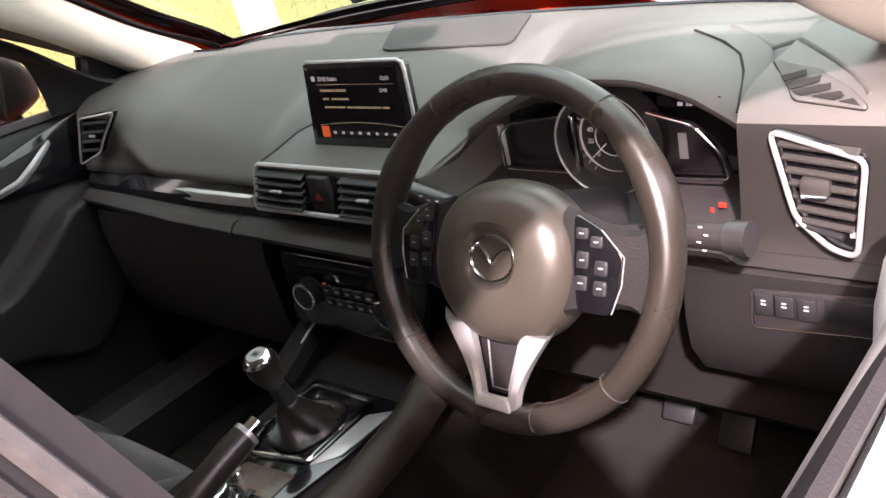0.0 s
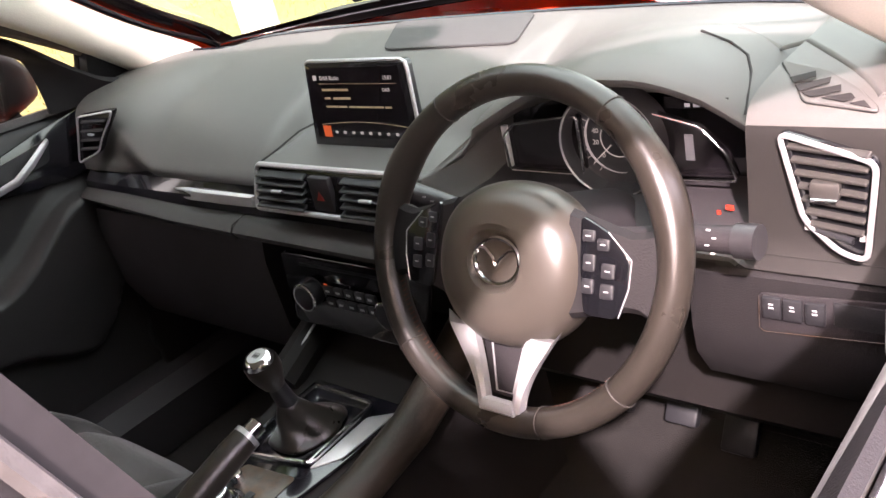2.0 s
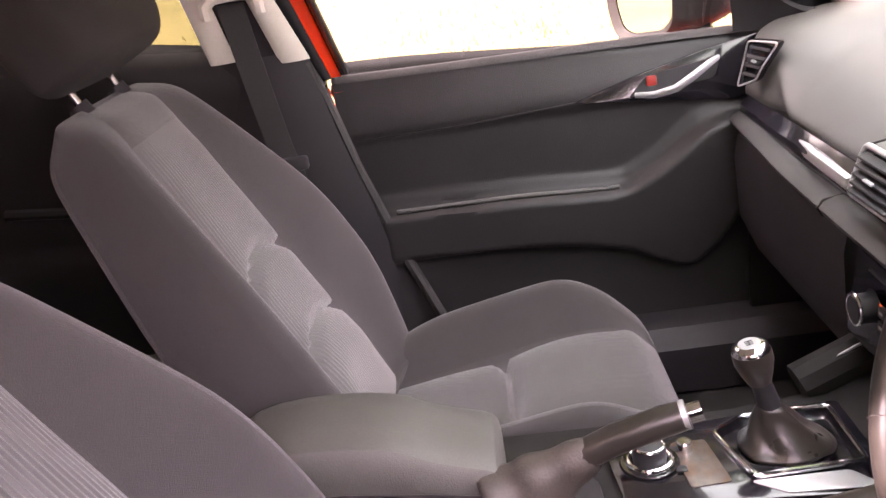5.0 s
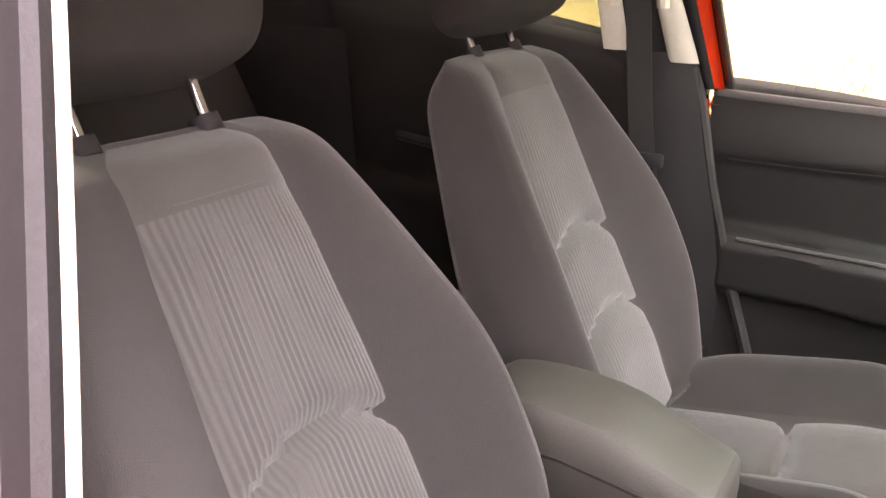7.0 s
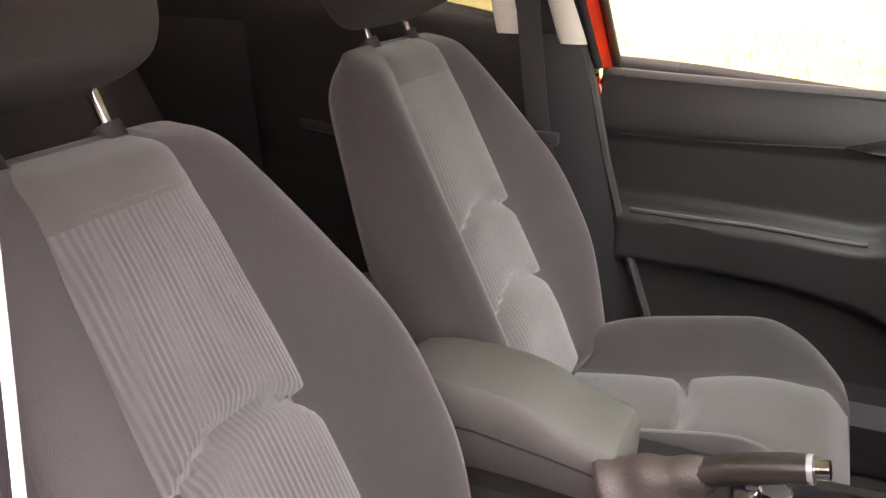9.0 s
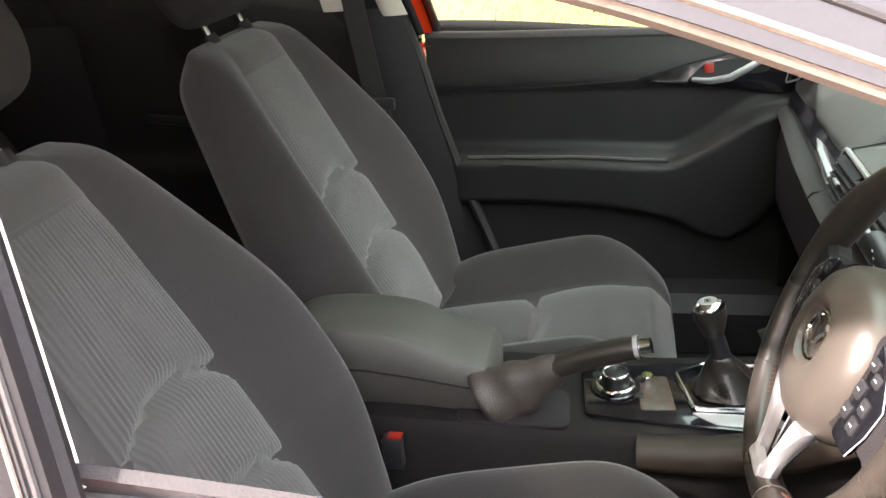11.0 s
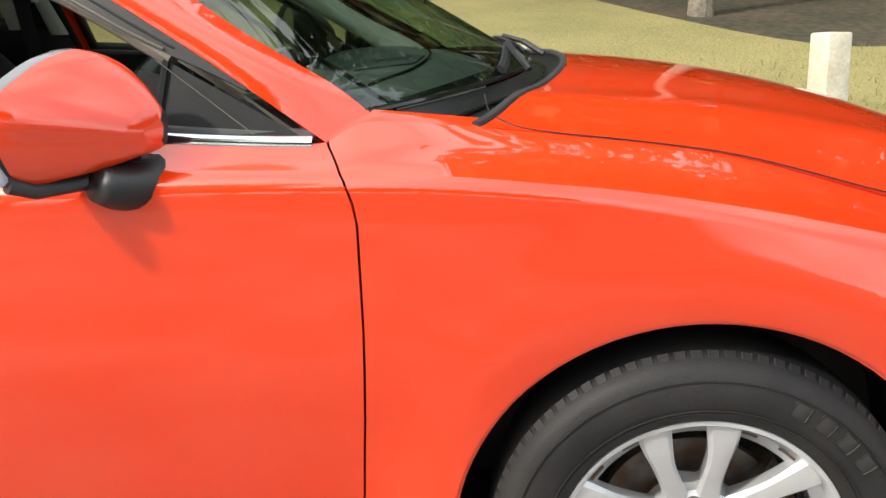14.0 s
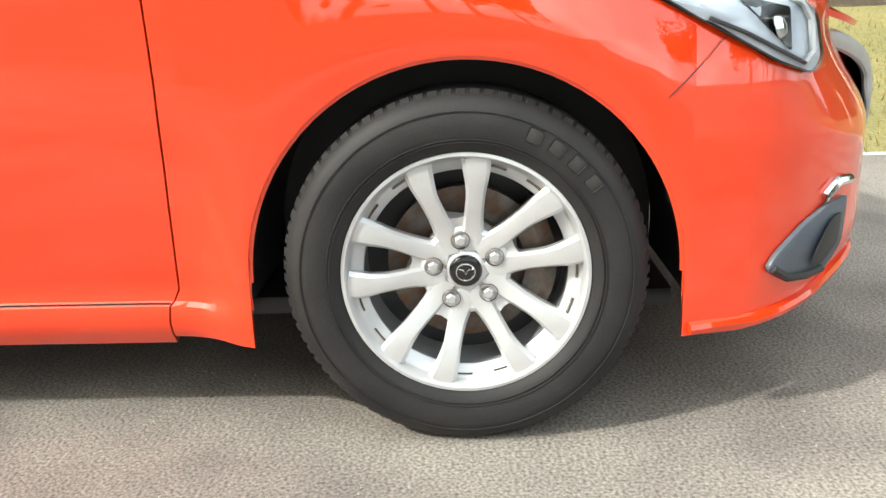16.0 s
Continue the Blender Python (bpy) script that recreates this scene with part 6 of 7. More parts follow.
for t in even(8):
    loop = []
    cen = Vector((-0.004, -1.06, 0.562)).lerp(Vector((-0.003, -1.082, 0.628)), t)
    for i in range(n):
        a = TAU * i / n
        r0 = 0.058 if abs(math.sin(a)) < 0.7 else 0.066
        r = lerp(r0, 0.013, t ** 0.62) * (1 + 0.09 * math.sin(5 * a + 6 * t) * math.sin(math.pi * t) + rng_g.uniform(-0.02, 0.02) * (0.2 + math.sin(math.pi * t)))
        loop.append((cen.x + r * math.cos(a), cen.y + r * math.sin(a) * 1.05, cen.z + 0.006 * math.sin(3 * a) * math.sin(math.pi * t)))
    loops.append(loop)
subd(part("gear_gaiter", loft(loops), LEATHER, panel, "soft black leather gaiter"), 1)
lever = part("gear_lever", tube([(-0.003, -1.080, 0.62), (-0.002, -1.090, 0.655), KNOB - Vector((0, -0.002, 0.012))], lambda t: 0.0145 - 0.002 * math.sin(math.pi * t), 14), TRIM, tunnel, "gear lever with chrome-ringed knob")
KM = Matrix.Translation(KNOB) @ Matrix.Rotation(radians(12), 4, "X")
part("knob", lathe([(0, 0.021), (0.012, 0.0205), (0.019, 0.018), (0.0235, 0.010), (0.0235, -0.004), (0.019, -0.020), (0.014, -0.034), (0, -0.036)], 36, KM), LEATHER, lever)
part("knob_ring", lathe([(0.0135, 0.0215), (0.0175, 0.0205), (0.0215, 0.0160), (0.0230, 0.0120), (0.0200, 0.0165), (0.0150, 0.0205)], 36, KM, closed=True), CHROME, lever, "chrome knob ring")
part("knob_face", lathe([(0, 0.0218), (0.0132, 0.0214), (0.0134, 0.019)], 30, KM), SATIN, lever)
part("shift_mark", box((0.010, 0.0016, 0.0006), (0, 0, 0), 0, 1, KM @ Matrix.Translation((0, 0, 0.022))), GAP, lever, smooth=False)
for x in (-0.004, 0, 0.004):
    part("shift_mark", box((0.0012, 0.009, 0.0006), (0, 0, 0), 0, 1, KM @ Matrix.Translation((x, 0, 0.0221))), GAP, lever, smooth=False)
cm = Matrix.Translation((0.004, -1.232, 0.562))
part("dial_base", lathe([(0, 0.006), (0.036, 0.006), (0.038, 0.003), (0.038, 0)], 36, cm), GLOSS, panel)
comm = part("control_dial", lathe([(0, 0.030), (0.017, 0.030), (0.0205, 0.028), (0.0215, 0.012), (0.020, 0.004)], 36, cm), TRIM, panel, "round control dial")
part("dial_ring", tube([cm @ Vector((0.0265 * math.cos(a), 0.0265 * math.sin(a), 0.008)) for a in (TAU * i / 36 for i in range(36))], 0.0042, 8, closed=True), CHROME, comm)
part("dial_top", tube([cm @ Vector((0.0185 * math.cos(a), 0.0185 * math.sin(a), 0.0295)) for a in (TAU * i / 36 for i in range(36))], 0.0022, 8, closed=True), CHROME, comm)
part("volume_dial", lathe([(0, 0.014), (0.008, 0.014), (0.0095, 0.012), (0.0095, 0)], 20, Matrix.Translation((-0.012, -1.185, 0.566))), CHROME, panel)
for k in range(4):
    a = radians(60 + 55 * k)
    part("dial_button", box((0.012, 0.014, 0.004), (0.004 + 0.044 * math.cos(a), -1.232 + 0.040 * math.sin(a), 0.566), 0.0015), TRIM, panel)
# handbrake
hb = part("handbrake", tube([(0.062, -1.40, 0.585), (0.068, -1.345, 0.622), (0.074, -1.28, 0.655), (0.080, -1.225, 0.675), (0.082, -1.198, 0.682)], lambda t: 0.0165 + 0.002 * math.sin(3 * t), 14), LEATHER, tunnel, "black handbrake lever")
part("handbrake_button", tube([(0.082, -1.200, 0.682), (0.0835, -1.183, 0.6865)], 0.0115, 14), CHROME, hb, "chrome release button")
part("grip_ring", tube([(0.0815, -1.205, 0.6805), (0.082, -1.199, 0.682)], 0.0172, 14), SATIN, hb)
loops = []
for t in even(9):
    c = Vector((0.060, -1.42, 0.565)).lerp(Vector((0.071, -1.30, 0.645)), t)
    r = lerp(0.068, 0.020, t ** 0.8) * (1 + 0.10 * math.sin(t * 17))
    loops.append([(c.x + r * 0.75 * math.cos(a) * (1 + 0.06 * math.sin(4 * a + 9 * t)), c.y - r * 0.55 * math.sin(a), c.z + r * 0.8 * math.sin(a)) for a in (TAU * i / 18 for i in range(18))])
subd(part("brake_gaiter", loft(loops), material("gaiter_leather", (0.060, 0.050, 0.042), 0.5, grain=0.15, scale=300, bump=0.4, stain=0.25, stain_scale=25), hb, "creased leather handbrake gaiter"), 1)
part("brake_slot", slab(rounded([(0.012, -1.30), (0.108, -1.295), (0.106, -1.46), (0.014, -1.47)], 0.02, 4), con, 0.004, 0.002), PLASTIC, tunnel)
# armrest box
arm = part("armrest_box", loft([[(x, y, z) for x, z in ((-0.072, 0.50), (-0.076, zt - 0.03), (-0.064, zt - 0.006), (-0.04, zt), (0.044, zt), (0.068, zt - 0.006), (0.080, zt - 0.03), (0.076, 0.50))] for y, zt in ((-1.410, 0.618), (-1.418, 0.632), (-1.44, 0.640), (-1.50, 0.656), (-1.52, 0.674), (-1.57, 0.688), (-1.66, 0.693), (-1.73, 0.682), (-1.75, 0.66))]), VINYL, car, "dark padded armrest box between the seats")
subd(arm, 1)
part("lid_gap", tube([(0.0795, -1.39, 0.592), (0.081, -1.5, 0.612), (0.081, -1.6, 0.625), (0.0795, -1.74, 0.625)], 0.0018, 5), GAP, arm)

# ---- seats ----
# seat cloth with the headrests' backlit shade in its colour; also for dark seams
SHADED_CLOTH = material("shaded_cloth", (0.024, 0.020, 0.019), 0.92, grain=0.25, scale=900, bump=0.5, stain=0.12, stain_scale=8)
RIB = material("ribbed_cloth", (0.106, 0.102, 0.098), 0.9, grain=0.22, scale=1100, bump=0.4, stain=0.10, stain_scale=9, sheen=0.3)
# the ribbed cloth in a darker tone, for the cushion panels
RIB_SEAT = material("ribbed_cloth_dark", (0.044, 0.040, 0.037), 0.9, grain=0.22, scale=1100, bump=0.4, stain=0.10, stain_scale=9, sheen=0.3)
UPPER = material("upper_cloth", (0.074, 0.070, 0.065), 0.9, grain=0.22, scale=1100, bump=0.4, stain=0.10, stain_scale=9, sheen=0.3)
# wave bands put the shade of the grooves between ribs into the colour
RIB_SHADED = RIB.copy()
RIB_SHADED.name = "ribbed_cloth_lined"
nt = RIB_SHADED.node_tree
b_in = nt.nodes["Principled BSDF"].inputs["Base Color"]
src = b_in.links[0].from_socket
wave = nt.nodes.new("ShaderNodeTexWave")
wave.wave_type, wave.bands_direction, wave.wave_profile = "BANDS", "X", "SIN"
wave.inputs["Scale"].default_value, wave.inputs["Distortion"].default_value = 36.7, 0.15
co = nt.nodes.new("ShaderNodeTexCoord")
nt.links.new(co.outputs["Object"], wave.inputs["Vector"])
lo = nt.nodes.new("ShaderNodeMapRange")
lo.inputs[3].default_value, lo.inputs[4].default_value = 0.74, 1.06
nt.links.new(wave.outputs["Fac"], lo.inputs[0])
mul = nt.nodes.new("ShaderNodeMix")
mul.data_type, mul.blend_type = "RGBA", "MULTIPLY"
mul.inputs[0].default_value = 1.0
nt.links.new(src, mul.inputs[6])
nt.links.new(lo.outputs[0], mul.inputs[7])
nt.links.new(mul.outputs[2], b_in)
back_w = spline([0, 0.10, 0.22, 0.34, 0.46, 0.56, 0.64, 0.69, 0.715], [0.232, 0.258, 0.286, 0.284, 0.258, 0.228, 0.204, 0.184, 0.160])
ins_w = spline([0, 0.12, 0.25, 0.40, 0.52, 0.64, 0.715], [0.136, 0.138, 0.137, 0.130, 0.119, 0.110, 0.098])
bol = spline([0, 0.1, 0.22, 0.34, 0.46, 0.58, 0.68, 0.715], [0.050, 0.070, 0.086, 0.084, 0.066, 0.042, 0.016, 0.0])


def seat(cx, hinge_y, hinge_z, lean, label, squeeze, ribs=0.00065):
    B = Matrix.Translation((cx, hinge_y, hinge_z)) @ Matrix.Rotation(radians(lean), 4, "X")

    out = 1 if cx > 0 else -1

    def half(h, side):
        """Half width of the centre panel on one side; the door side is narrower."""
        return ins_w(h) * (lerp(1.0, 0.74 if out > 0 else 0.90, sstep(0.06, 0.32, h)) if side == out else 1.0)

    def bp(a, h, d):
        """On the backrest: a across, h up, d forwards."""
        return B @ Vector((a, d, h if h < 0.4 else 0.4 + (h - 0.4) * squeeze))
    # cushion first: it carries the rest
    def cz(y):
        return spline([-0.50, -0.40, -0.25, -0.10, 0.0, 0.04], [0.0, 0.012, 0.040, 0.066, 0.050, 0.01])(y)
    loops = []
    for t in even(16):
        y = lerp(-0.03, 0.52, t)
        w = lerp(0.235, 0.262, sstep(0, 0.4, t)) - 0.030 * sstep(0.80, 1.0, t)
        iw = lerp(0.125, 0.155, t)
        z = 0.435 + 0.055 * sstep(0.1, 0.85, t) - 0.045 * sstep(0.88, 1.0, t) ** 1.5
        b = 0.104 * (1 - 0.80 * sstep(0.68, 1.0, t)) * sstep(-0.25, 0.30, t)
        zl = lerp(0.30, 0.33, t)
        sec = [(-w + 0.02, zl), (-w, zl + 0.06), (-w - 0.004, z - 0.02), (-w + 0.012, z + b * 0.75), (-w + 0.04, z + b), (-w + 0.068, z + b * 0.85), (-iw, z + 0.006), (-iw * 0.6, z), (0, z + 0.002), (iw * 0.6, z), (iw, z + 0.006), (w - 0.068, z + b * 0.85), (w - 0.04, z + b), (w - 0.012, z + b * 0.75), (w + 0.004, z - 0.02), (w, zl + 0.06), (w - 0.02, zl)]
        loops.append([(cx + a, hinge_y + y, q + hinge_z - 0.44) for a, q in sec])
    base = subd(part("front_seat", loft(loops), CLOTH, car, label), 2)
    def cushion_insert(u, v):
        t = lerp(0.06, 0.985, v)
        y = lerp(-0.03, 0.52, t)
        iw = lerp(0.128, 0.158, t) * (1 - 0.0 * t)
        z = 0.435 + 0.055 * sstep(0.1, 0.85, t) - 0.045 * sstep(0.88, 1.0, t) ** 1.5
        a = lerp(-iw, iw, u)
        e = abs(2 * u - 1)
        seam = 0.46 + 0.05 * (1 - e * e)
        groove = 0.016 * math.exp(-((t - seam) / 0.016) ** 2)
        swell = 0.016 * (1 - e ** 4) + 0.008 * math.sin(math.pi * min(abs(t - seam) / 0.4, 1))
        rib = 0.2 * ribs * math.cos(u * 20 * TAU)
        return cx + a, hinge_y + y, z + hinge_z - 0.44 + swell - groove + rib + 0.002
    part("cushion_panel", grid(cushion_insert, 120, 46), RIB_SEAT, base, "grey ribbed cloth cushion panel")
    # backrest
    loops = []
    for h in [0.0, 0.05, 0.10, 0.16, 0.22, 0.28, 0.34, 0.40, 0.46, 0.52, 0.58, 0.63, 0.67, 0.695, 0.712, 0.72]:
        w, il, ir, b = back_w(h), half(h, -1), half(h, 1), bol(h)
        top = sstep(0.66, 0.722, h)
        th = lerp(0.055, 0.035, h / 0.72)
        f = 0.03 * (1 - top ** 2)
        bk = -0.085 * (1 - 0.50 * top) + 0.02 * h
        sec = [(-w + 0.03, bk), (-w, bk + 0.03), (-w - 0.002, f - 0.01), (-w + 0.012, f + b * 0.85), (-w + 0.036, f + b), (-w + 0.062, f + b * 0.8), (-il - 0.004, f + 0.006), (-il * 0.6, f), (0, f), (ir * 0.6, f), (ir + 0.004, f + 0.006), (w - 0.062, f + b * 0.8), (w - 0.036, f + b), (w - 0.012, f + b * 0.85), (w + 0.002, f - 0.01), (w, bk + 0.03), (w - 0.03, bk)]
        loops.append([bp(a, h, d) for a, d in sec])
    subd(part("backrest", loft(loops), CLOTH, base, "dark cloth backrest with side bolsters"), 2)
    def back_insert(u, v):
        h = lerp(0.02, 0.640, v)
        e = abs(2 * u - 1)
        s1, s2 = 0.185 + 0.05 * (1 - e * e), 0.335 + 0.05 * (1 - e * e)
        groove = 0.017 * (math.exp(-((h - s1) / 0.010) ** 2) + math.exp(-((h - s2) / 0.012) ** 2))
        swell = 0.012 * (1 - e ** 4) + 0.010 * math.exp(-((h - s1 + 0.07) / 0.05) ** 2) * (1 - e ** 4)
        rib = ribs * (math.cos(u * 30 * TAU) - 0.6) * sstep(0.645, 0.58, h) * (1 - e ** 10) * (1 - min(groove / 0.012, 1))
        edge = 0.006 * e ** 8 + 0.004 * sstep(0.56, 0.64, h)
        return bp(lerp(-half(h, -1) - 0.004, half(h, 1) + 0.004, u), h, 0.040 + swell - groove + rib - edge)
    part("backrest_panel", grid(back_insert, 210, 56), RIB_SHADED if ribs > 0.0005 else RIB, base, "grey ribbed cloth backrest panel")
    def upper_panel(u, v):
        h = lerp(0.632, 0.712, v)
        e = abs(2 * u - 1)
        top = sstep(0.66, 0.722, h)
        return bp(lerp(-half(h, -1) - 0.004, half(h, 1) + 0.004, u), h, 0.034 * (1 - top ** 2) + 0.012 * (1 - e ** 4) * (1 - v) + 0.003 - 0.006 * e ** 8)
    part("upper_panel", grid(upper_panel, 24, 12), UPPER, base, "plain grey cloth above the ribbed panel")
    for s in (1, -1):
        tubef([bp(s * (back_w(h) - 0.045), h, 0.026 + bol(h) * 0.90) for h in (lerp(0.10, 0.56, t) for t in even(14))], 0.0026, SHADED_CLOTH, "seam", base, n=6)
        part("post_guide", tube([bp(s * 0.072, 0.708, 0.0), bp(s * 0.072, 0.727, -0.002)], 0.016, 14), PLASTIC, base)
        part("headrest_post", tube([bp(s * 0.072, 0.69, 0.0), bp(s * 0.072, 0.84, 0.004)], 0.0066, 12), CHROME, base, "chrome headrest post")
    head = []
    for h, w, d0, d1 in ((0.758, 0.10, -0.04, 0.045), (0.772, 0.132, -0.06, 0.070), (0.82, 0.150, -0.065, 0.090), (0.89, 0.150, -0.06, 0.090), (0.95, 0.135, -0.05, 0.075), (0.975, 0.10, -0.03, 0.05)):
        h, w, d0, d1 = (h + 0.010, w * 1.04, d0, d1 + 0.01) if cx > 0 else (h - 0.014, w * 1.12, d0 + 0.030, d1 + 0.048)
        head.append([bp(w * math.copysign(abs(math.cos(a)) ** 0.55, math.cos(a)), h, (d0 + d1) / 2 + (d1 - d0) / 2 * math.copysign(abs(math.sin(a)) ** 0.6, math.sin(a))) for a in (TAU * i / 24 for i in range(24))])
    subd(part("headrest", loft(head), SHADED_CLOTH, base, "cloth headrest, darkened for backlit shade"), 2)
    part("seat_skirt", loft([[(cx + out * x, hinge_y + y, z + hinge_z - 0.44) for x, z in ((0.245, 0.26), (0.268, 0.30), (0.268, 0.37), (0.25, 0.39))] for y in (-0.06, 0.1, 0.3, 0.44)]), PLASTIC, base)
    part("buckle_stalk", tube([(cx - out * 0.275, hinge_y - 0.02, 0.36), (cx - out * 0.280, hinge_y + 0.035, 0.50)], 0.012, 8, flat=0.5), PLASTIC, base)
    bk = part("buckle", box((0.022, 0.03, 0.055), (cx - out * 0.281, hinge_y + 0.045, 0.515), 0.004), TRIM, base, "seat belt buckle with red button")
    part("buckle_button", box((0.015, 0.022, 0.004), (cx - out * 0.281, hinge_y + 0.050, 0.5435), 0.001), RED_PLASTIC, bk)
    return base


seat(-0.365, -1.640, 0.425, 25.5, "passenger seat in dark grey cloth with ribbed centre panels", 0.95, 0.0003)
seat(0.408, -1.600, 0.425, 25.8, "driver's seat in dark grey cloth with ribbed centre panels", 0.90)

# rear bench
rear = part("rear_seat", loft([[(x, y, z) for y, z in ((-2.05, 0.30), (-2.05, 0.44), (-2.10, 0.48), (-2.50, 0.44), (-2.58, 0.50), (-2.82, 1.02), (-2.86, 1.07), (-2.93, 1.06), (-2.80, 0.40), (-2.7, 0.28))] for x in (-0.68, -0.35, 0, 0.35, 0.68)]), CLOTH, car, "dark cloth rear bench")
for x in (-0.36, 0.36):
    subd(part("headrest", box((0.26, 0.10, 0.15), (x, -2.92, 1.14), 0.03, 3), CLOTH, rear), 1)
part("parcel_shelf", box((1.25, 0.40, 0.02), (0, -3.1, 1.02), 0.005), CARPET, car)

# seat belts
for s in (1, -1):
    fx = [Vector((s * 0.640, -1.789, 1.150)), Vector((s * 0.650, -1.787, 1.10)), Vector((s * 0.668, -1.768, 0.90)), Vector((s * 0.676, -1.752, 0.80)), Vector((s * 0.690, -1.71, 0.55)), Vector((s * 0.70, -1.68, 0.36))]
    pf = path3(fx)
    belt_o = part("seat_belt", grid(lambda u, v: pf(u) + Vector((0, lerp(-0.024, 0.024, v), 0)) + Vector((s * -0.012, 0, 0)), 24, 2), BELT, car, "black seat belt hanging on the centre pillar")
    solid(belt_o, 0.002, 0)
    part("belt_guide", tube([fx[0] + Vector((s * -0.010, y, z)) for y, z in ((-0.046, -0.022), (-0.046, 0.002), (-0.030, 0.014), (0.0, 0.016), (0.030, 0.014), (0.047, 0.002), (0.047, -0.022))], 0.010, 8, flat=1.3), LIGHT_TRIM, belt_o, "pale belt height adjuster")
    part("belt_tongue", box((0.018, 0.066, 0.026), (s * 0.655, -1.752, 0.845), 0.005, 2), TRIM, belt_o)
    part("tongue_plate", box((0.004, 0.02, 0.04), (s * 0.652, -1.748, 0.822), 0.001, 1), CHROME, belt_o)
    part("belt_anchor", box((0.012, 0.022, 0.045), (s * 0.655, -1.615, 0.475), 0.004, 2, Matrix.Rotation(radians(-30), 4, "X")), CHROME, belt_o)

# ---- door trims ----
arm_top = spline([-1.70, -1.54, -1.35, -1.13, -1.07, -0.93, -0.88, -0.60], [0.690, 0.688, 0.686, 0.676, 0.700, 0.788, 0.797, 0.80])
pocket = spline([-1.70, -1.45, -1.30, -1.12, -1.06, -1.00, -0.95, -0.84, -0.60], [0.590, 0.588, 0.580, 0.548, 0.515, 0.500, 0.530, 0.655, 0.70])


# highlight along the armrest ledge, painted as a paler strip
LEDGE_LIGHT = material("ledge_highlight", (0.12, 0.115, 0.11), 0.28, stain=0.1)


def door_trim(s, door):
    def face(u, v):
        y = lerp(-1.665, -0.64, u)
        zb, zt = 0.30, top_z(y) + 0.012 + 0.030 * sstep(-1.0, -1.6, y)
        z = lerp(zb, zt, v)
        a, p = arm_top(y), pocket(y)
        x = 0.755 - 0.012 * sstep(0.55, 0.35, z)
        ledge = sstep(a + 0.010, a - 0.008, z)
        x -= 0.040 * ledge * sstep(-1.66, -1.60, y)
        x += 0.034 * sstep(p + 0.006, p - 0.014, z) * sstep(-1.66, -1.55, y)
        ins = sstep(a + 0.02, a + 0.035, z) * sstep(0.855, 0.835, z)
        x += 0.010 * ins
        x += 0.016 * sstep(0.86, zt, z)
        x += 0.012 * sstep(zt - 0.02, zt, z) ** 2
        return Vector((s * x, y, z))
    # the driver's side takes the darkened copy against the sun
    trim = part("door_trim", grid(face, 90, 80), PANEL if s < 0 else BLACK_DIM, door, "dark moulded door trim with armrest", angle=60)
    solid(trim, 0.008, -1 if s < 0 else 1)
    part("door_sill", grid(lambda u, v: Vector((s * lerp(face(u, 1).x * s, top_x(lerp(-1.665, -0.64, u)) - 0.022, v), lerp(-1.665, -0.64, u), lerp(face(u, 1).z, top_z(lerp(-1.665, -0.64, u)) + 0.006, v))), 30, 3), PANEL if s < 0 else BLACK_DIM, door)
    bez = rounded([(-1.205, 0.858), (-1.06, 0.842), (-0.89, 0.822), (-0.855, 0.835), (-0.80, 0.935), (-0.83, 0.944), (-0.945, 0.926), (-1.08, 0.895)], 0.014, 4)
    def fp(a, b, c):
        return s * (0.752 - c), a, b
    bz = part("handle_bezel", slab(bez, fp, 0.006, 0.002), GLOSS, door, "gloss black handle surround")
    part("handle_cup", slab(rounded([(-1.10, 0.852), (-0.93, 0.870), (-0.92, 0.910), (-1.06, 0.892)], 0.012, 3), lambda a, b, c: fp(a, b, 0.0062 + c), 0.001), TRIM, bz)
    part("inner_handle", tube([fp(a, b, c) for a, b, c in ((-1.085, 0.858, 0.010), (-1.05, 0.856, 0.020), (-1.01, 0.864, 0.028), (-0.975, 0.884, 0.030), (-0.945, 0.902, 0.026), (-0.925, 0.908, 0.012))], lambda t: 0.007 + 0.004 * math.sin(math.pi * t), 10, flat=0.6), SATIN, bz, "satin silver door pull")
    part("lock_tab", box((0.008, 0.020, 0.020), fp(-1.052, 0.882, 0.010), 0.003, 2), RED_PLASTIC, bz, "red lock tab")
    part("trim_line", tube([face((y + 1.665) / 1.025, (arm_top(y) + 0.003 - 0.30) / (top_z(y) + 0.012 + 0.030 * sstep(-1.0, -1.6, y) - 0.30)) + Vector((s * -0.006, 0, 0.002)) for y in (lerp(-1.58, -1.13, t) for t in even(20))], 0.006, 8, flat=0.7), LEDGE_LIGHT, trim, "armrest edge, coloured pale for its highlight")
    part("trim_seam", tube([face((y + 1.665) / 1.025, (0.845 + 0.015 * sstep(-1.5, -1.1, y) - 0.30) / (top_z(y) + 0.012 + 0.030 * sstep(-1.0, -1.6, y) - 0.30)) + Vector((s * -0.001, 0, 0)) for y in (lerp(-1.62, -1.18, t) for t in even(20))], 0.0018, 5), GAP, trim)
    part("door_speaker", lathe([(0, 0.004), (0.06, 0.004), (0.068, 0.0)], 32, Matrix.Translation((s * 0.735, -0.82, 0.45)) @ Matrix.Rotation(radians(-90 * s), 4, "Y")), TRIM, trim)
    # soft seal round the door opening
    part("door_seal", tube([(s * 0.715, -1.695, 1.02), (s * 0.722, -1.675, 0.95), (s * 0.728, -1.64, 0.80), (s * 0.728, -1.585, 0.62), (s * 0.722, -1.52, 0.45), (s * 0.71, -1.45, 0.38), (s * 0.705, -1.2, 0.375)], 0.011, 8), RUBBER, car, "grey rubber door seal")
